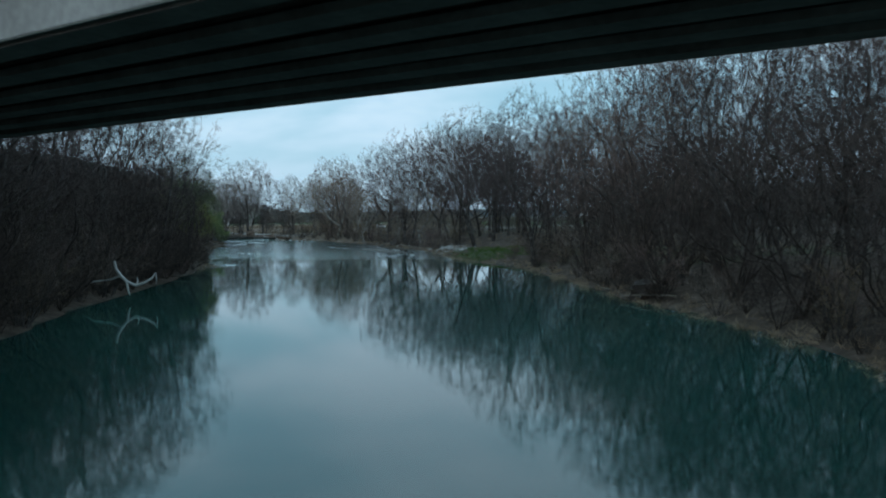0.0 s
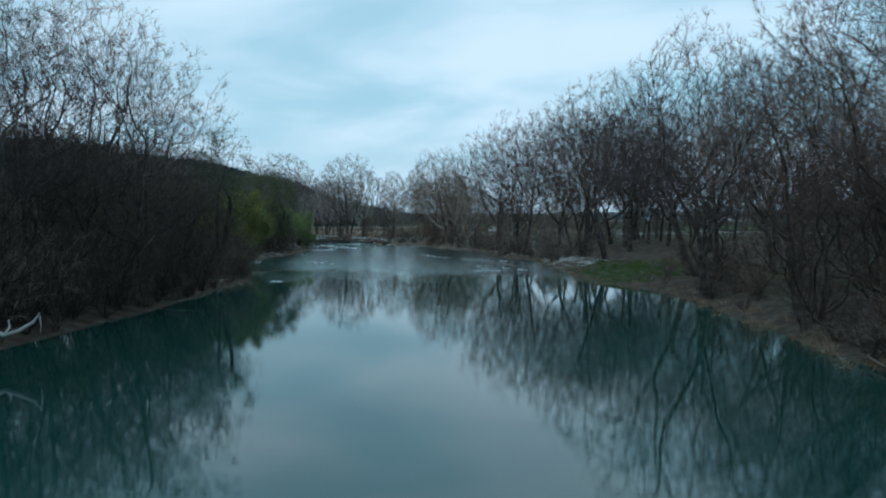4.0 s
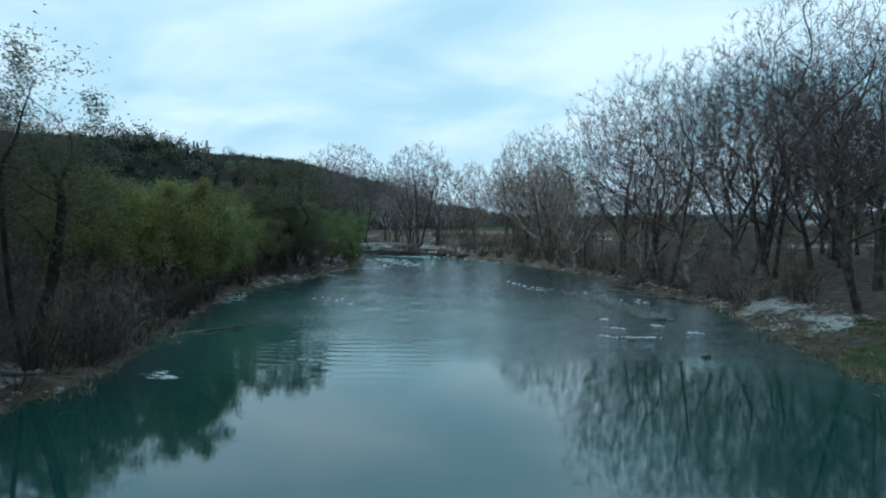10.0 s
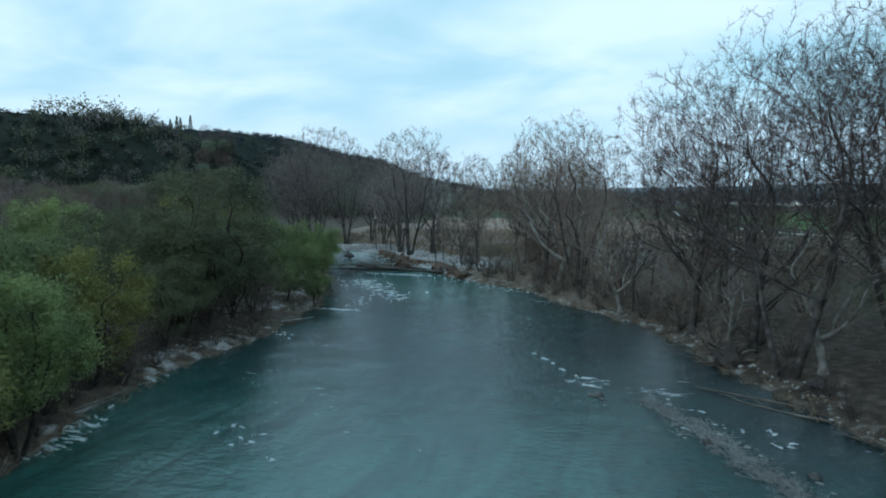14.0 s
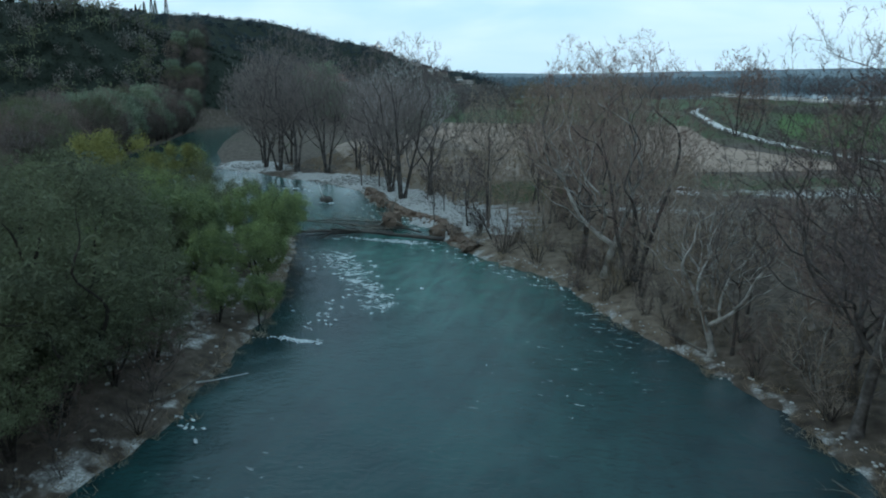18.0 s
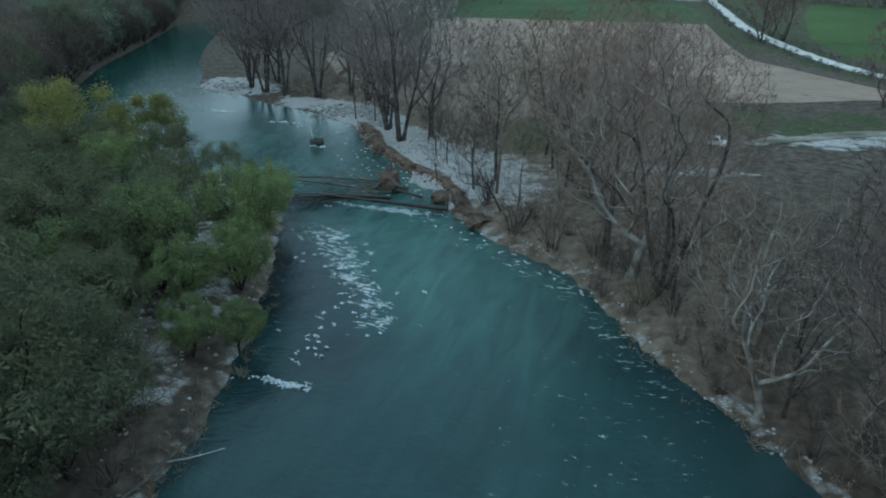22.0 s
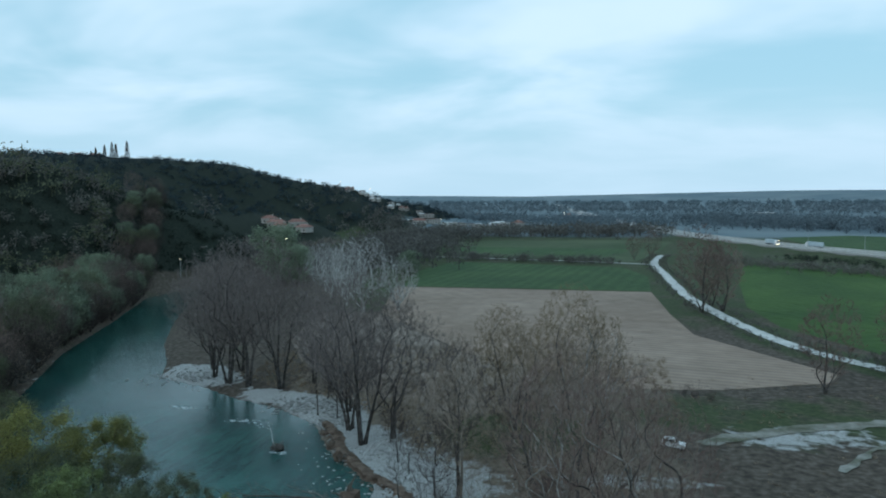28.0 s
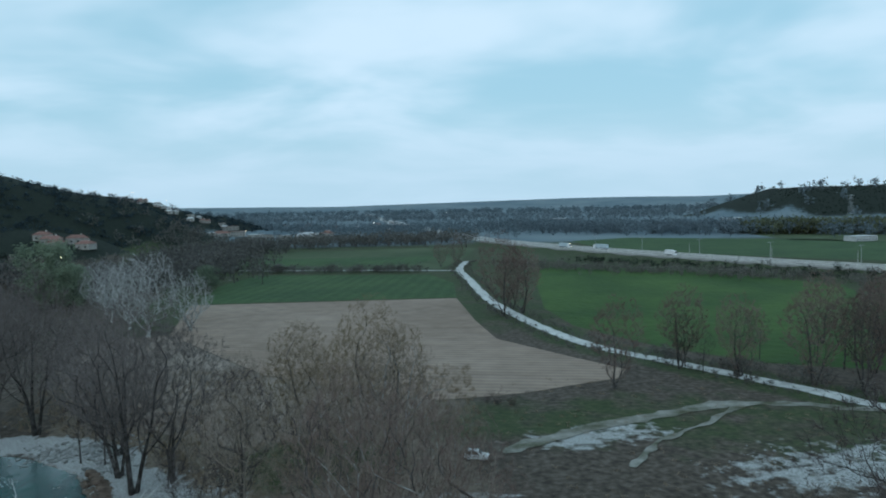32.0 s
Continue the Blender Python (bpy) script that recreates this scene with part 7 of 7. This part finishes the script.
def on_motorway(x, y, off):
    """The point of the carriageway nearest to x, y."""
    C = smooth_line(HIGHWAY, 2.0)
    i = int(np.argmin(np.hypot(C[:, 0] - x, C[:, 1] - y)))
    d = unit(C[i + 1] - C[i])
    return C[i][0] + d[1] * off, C[i][1] - d[0] * off, math.degrees(math.atan2(d[1], d[0]))


x, y, a = on_motorway(78, 712, -4)
lorry(x, y, a + 180, "white lorry with lit headlights on the motorway")
x, y, a = on_motorway(128, 612, -6)
lorry(x, y, a + 180, "white box van on the motorway", WHITE_PAINT, 8.0, False)
x, y, a = on_motorway(92, 684, 5)
lorry(x, y, a, "pale blue covered lorry on the motorway", TRUCK_BLUE, 15.0, False)


# ---------------------------------------------------------------- houses and far things


def house(x, y, w, d, h, turn, roof=ROOF_RED, label="", wall=PLASTER, z=None, lit=False, storeys=2, flat=False):
    e = tagged(new("house"), label or "cream house with a red tiled roof", "house", "village houses")
    e.matrix_basis = pose(x, y, (gz(x, y) if z is None else z) - 0.6, 0, 0, turn)
    part("wall", box_bm(-w / 2, -d / 2, 0, w / 2, d / 2, h), wall, e)
    bm = bmesh.new()
    o, rise = 0.6, 0.1 if flat else d * 0.26
    pts = [(-w / 2 - o, -d / 2 - o, h), (w / 2 + o, -d / 2 - o, h), (w / 2 + o, d / 2 + o, h), (-w / 2 - o, d / 2 + o, h), (-w / 2 + d * 0.3, 0, h + rise), (w / 2 - d * 0.3, 0, h + rise)]
    vs = [bm.verts.new(p) for p in pts]
    for f in ((0, 1, 5, 4), (2, 3, 4, 5), (1, 2, 5), (3, 0, 4), (3, 2, 1, 0)):
        bm.faces.new([vs[i] for i in f])
    part("roof", bm, roof, e)
    for s in range(storeys):
        for k in range(max(2, int(w / 3.5))):
            wx_ = -w / 2 + (k + 0.5) * w / max(2, int(w / 3.5))
            zz = 1.3 + s * 2.9
            if zz + 1.4 > h:
                continue
            part("window", box_bm(wx_ - 0.55, -d / 2 - 0.06, zz, wx_ + 0.55, -d / 2 + 0.1, zz + 1.3, 0.03), LAMP_WARM if lit and (k + s) % 3 == 0 else DARK_GLASS, e)
    part("chimney", box_bm(w * 0.2, -0.4, h, w * 0.2 + 0.8, 0.4, h + rise + 0.9, 0.03), wall, e)
    return e


RH = random.Random(3)
for x, y, w, turn in [(-296, 664, 16, 20), (-280, 668, 15, 35), (-288, 655, 12, 10), (-306, 672, 12, 5), (-270, 660, 12, -10)]:
    house(x, y, w * 0.85, 9, 4.2, turn, label="large house with red tiled roofs on the hill foot")
for k in range(20):
    x = -440 + 150 * RH.random()
    y = 1078 + 0.12 * (x + 440) + 30 * RH.random() - 15
    house(x, y, RH.uniform(5, 9), RH.uniform(5, 7), RH.uniform(2.6, 4), RH.uniform(-40, 40), RH.choice([ROOF_RED, ROOF_GREY, ROOF_GREY]), "pale house of the hilltop village", flat=RH.random() < 0.3)
for k in range(20):
    x, y = RH.uniform(-290, -150), RH.uniform(930, 1090)
    house(x, y, RH.uniform(9, 22), RH.uniform(8, 14), RH.uniform(4, 7), RH.uniform(-30, 30), RH.choice([ROOF_GREY, ROOF_GREY, ROOF_RED]), "low pale building on the plain", flat=RH.random() < 0.6)
for k in range(14):
    x, y = RH.uniform(-320, -60), RH.uniform(1180, 1500)
    house(x, y, RH.uniform(9, 16), RH.uniform(8, 12), RH.uniform(4, 7), RH.uniform(-30, 30), RH.choice([ROOF_RED, ROOF_GREY]), "house among trees on the plain", lit=RH.random() < 0.3)
for x, y, w in [(345, 770, 26), (370, 752, 18), (395, 770, 30), (500, 1380, 40), (250, 1700, 50)]:
    house(x, y, w, 12, 5, 20, ROOF_GREY, "long pale shed roof beyond the motorway", wall=ROOF_GREY, flat=True)
for x, y, w in [(-548, 742, 9), (-532, 748, 12), (-566, 738, 8)]:
    house(x, y, w, 7, 6, 30, ROOF_RED, "small chapel house on the hill top")


def cypress(x, y, H):
    rng = np.random.default_rng(int(abs(x) * 7 + abs(y)))
    e = tagged(new("cypress_tree"), "slim dark cypress on the hill top", "tree", "cypresses")
    e.matrix_basis = pose(x, y, gz(x, y) - 0.3)
    V, F = [], []
    tube(V, F, [np.array((0, 0, 0.0)), np.array((0, 0, H * 0.9))], [0.3, 0.05], 5)
    part("trunk", mesh_of("trunk", V, F, BARK_DARK), None, e)
    V, F = [], []
    for _ in range(420):
        f = rng.random() ** 0.8
        r = H * 0.13 * (1 - f) ** 0.6 * (0.5 + 0.5 * min(1, f * 6 + 0.3))
        a = rng.random() * 6.28
        p = np.array((math.cos(a) * r, math.sin(a) * r, 0.8 + f * (H - 0.8)))
        q = p + np.array((math.cos(a) * 0.3, math.sin(a) * 0.3, 1.0))
        sliver(V, F, p, q, 0.3, rng)
    part("crown", mesh_of("crown", V, F, PINE, False), None, e)


for x, y, H in [(-520, 745, 14), (-514, 748, 17), (-508, 746, 15), (-500, 752, 18), (-540, 750, 10), (-526, 740, 11)]:
    cypress(x, y, H)


def light_pole(x, y, h, mat, size=0.9, label="small lit lamp in the far village"):
    e = tagged(new("street_lamp"), label, "street lamp", "far lights")
    e.matrix_basis = pose(x, y, gz(x, y))
    bm = bmesh.new()
    bmesh.ops.create_cone(bm, cap_ends=True, segments=6, radius1=0.12, radius2=0.08, depth=h, matrix=Matrix.Translation((0, 0, h / 2)))
    part("pole", bm, STEEL, e)
    bm = bmesh.new()
    bmesh.ops.create_icosphere(bm, subdivisions=1, radius=size / 2, matrix=Matrix.Translation((0, 0, h)))
    part("lamp", bm, mat, e, "glowing lamp")


for x, y, h, s in [(-469, 1603, 22, 2.2), (-462, 1600, 18, 1.8), (-476, 1610, 20, 1.8), (-450, 1590, 16, 1.4), (-250, 1010, 12, 0.9), (-300, 1000, 10, 0.8), (-225, 540, 8, 0.7), (-236, 452, 9, 0.4), (-330, 980, 10, 0.8), (-120, 1300, 12, 1.1), (20, 2400, 14, 2.2), (-420, 1098, 9, 0.9), (-380, 1110, 9, 0.8)]:
    light_pole(x, y, h, LAMP_WHITE if s > 1 else LAMP_WARM, s)


def pylon(x, y, H):
    e = tagged(new("power_pylon"), "lattice steel power pylon", "pylon")
    e.matrix_basis = pose(x, y, gz(x, y) - 0.2)
    b = H * 0.09
    top = H * 0.02
    for sx in (-1, 1):
        for sy in (-1, 1):
            V, F = [], []
            tube(V, F, [np.array((sx * b, sy * b, 0.0)), np.array((sx * top, sy * top, H))], [0.14, 0.1], 4)
            part("leg", mesh_of("leg", V, F, STEEL), None, e)
    for k in range(10):
        f0, f1 = k / 10, (k + 1) / 10
        w0, w1 = b + (top - b) * f0, b + (top - b) * f1
        V, F = [], []
        for s in (-1, 1):
            tube(V, F, [np.array((-w0, s * w0, H * f0)), np.array((w1, s * w1, H * f1))], [0.07, 0.07], 3)
            tube(V, F, [np.array((s * w0, w0, H * f0)), np.array((s * w1, -w1, H * f1))], [0.07, 0.07], 3)
        part("brace", mesh_of("brace", V, F, STEEL), None, e)
    for f in (0.72, 0.84, 0.95):
        part("cross_arm", box_bm(-H * 0.13, -0.15, H * f, H * 0.13, 0.15, H * f + 0.3), STEEL, e)


pylon(542, 1108, 42)


def post(x, y, h):
    e = tagged(new("utility_pole"), "thin pale utility pole beside the motorway", "utility pole", "utility poles")
    e.matrix_basis = pose(x, y, gz(x, y) - 0.3)
    bm = bmesh.new()
    bmesh.ops.create_cone(bm, cap_ends=True, segments=8, radius1=0.16, radius2=0.1, depth=h, matrix=Matrix.Translation((0, 0, h / 2)))
    part("pole", bm, DRIFT_WHITE, e)
    part("cross_arm", box_bm(-0.8, -0.06, h - 0.6, 0.8, 0.06, h - 0.45, 0.02), DRIFT, e)


for x, y, h in [(146, 640, 9), (178, 590, 9), (205, 548, 9), (235, 500, 9)]:
    post(x, y, h)
# a dark bush at the field corner, and scrub by the road
for x, y, H in [(-18, 302, 3.2), (-15.5, 301, 2.6), (-20, 303, 2.4)]:
    grow(SHRUBS[1], x, y, H, 4.0, R.uniform(0, 360), label="dark bush at the corner of the field")
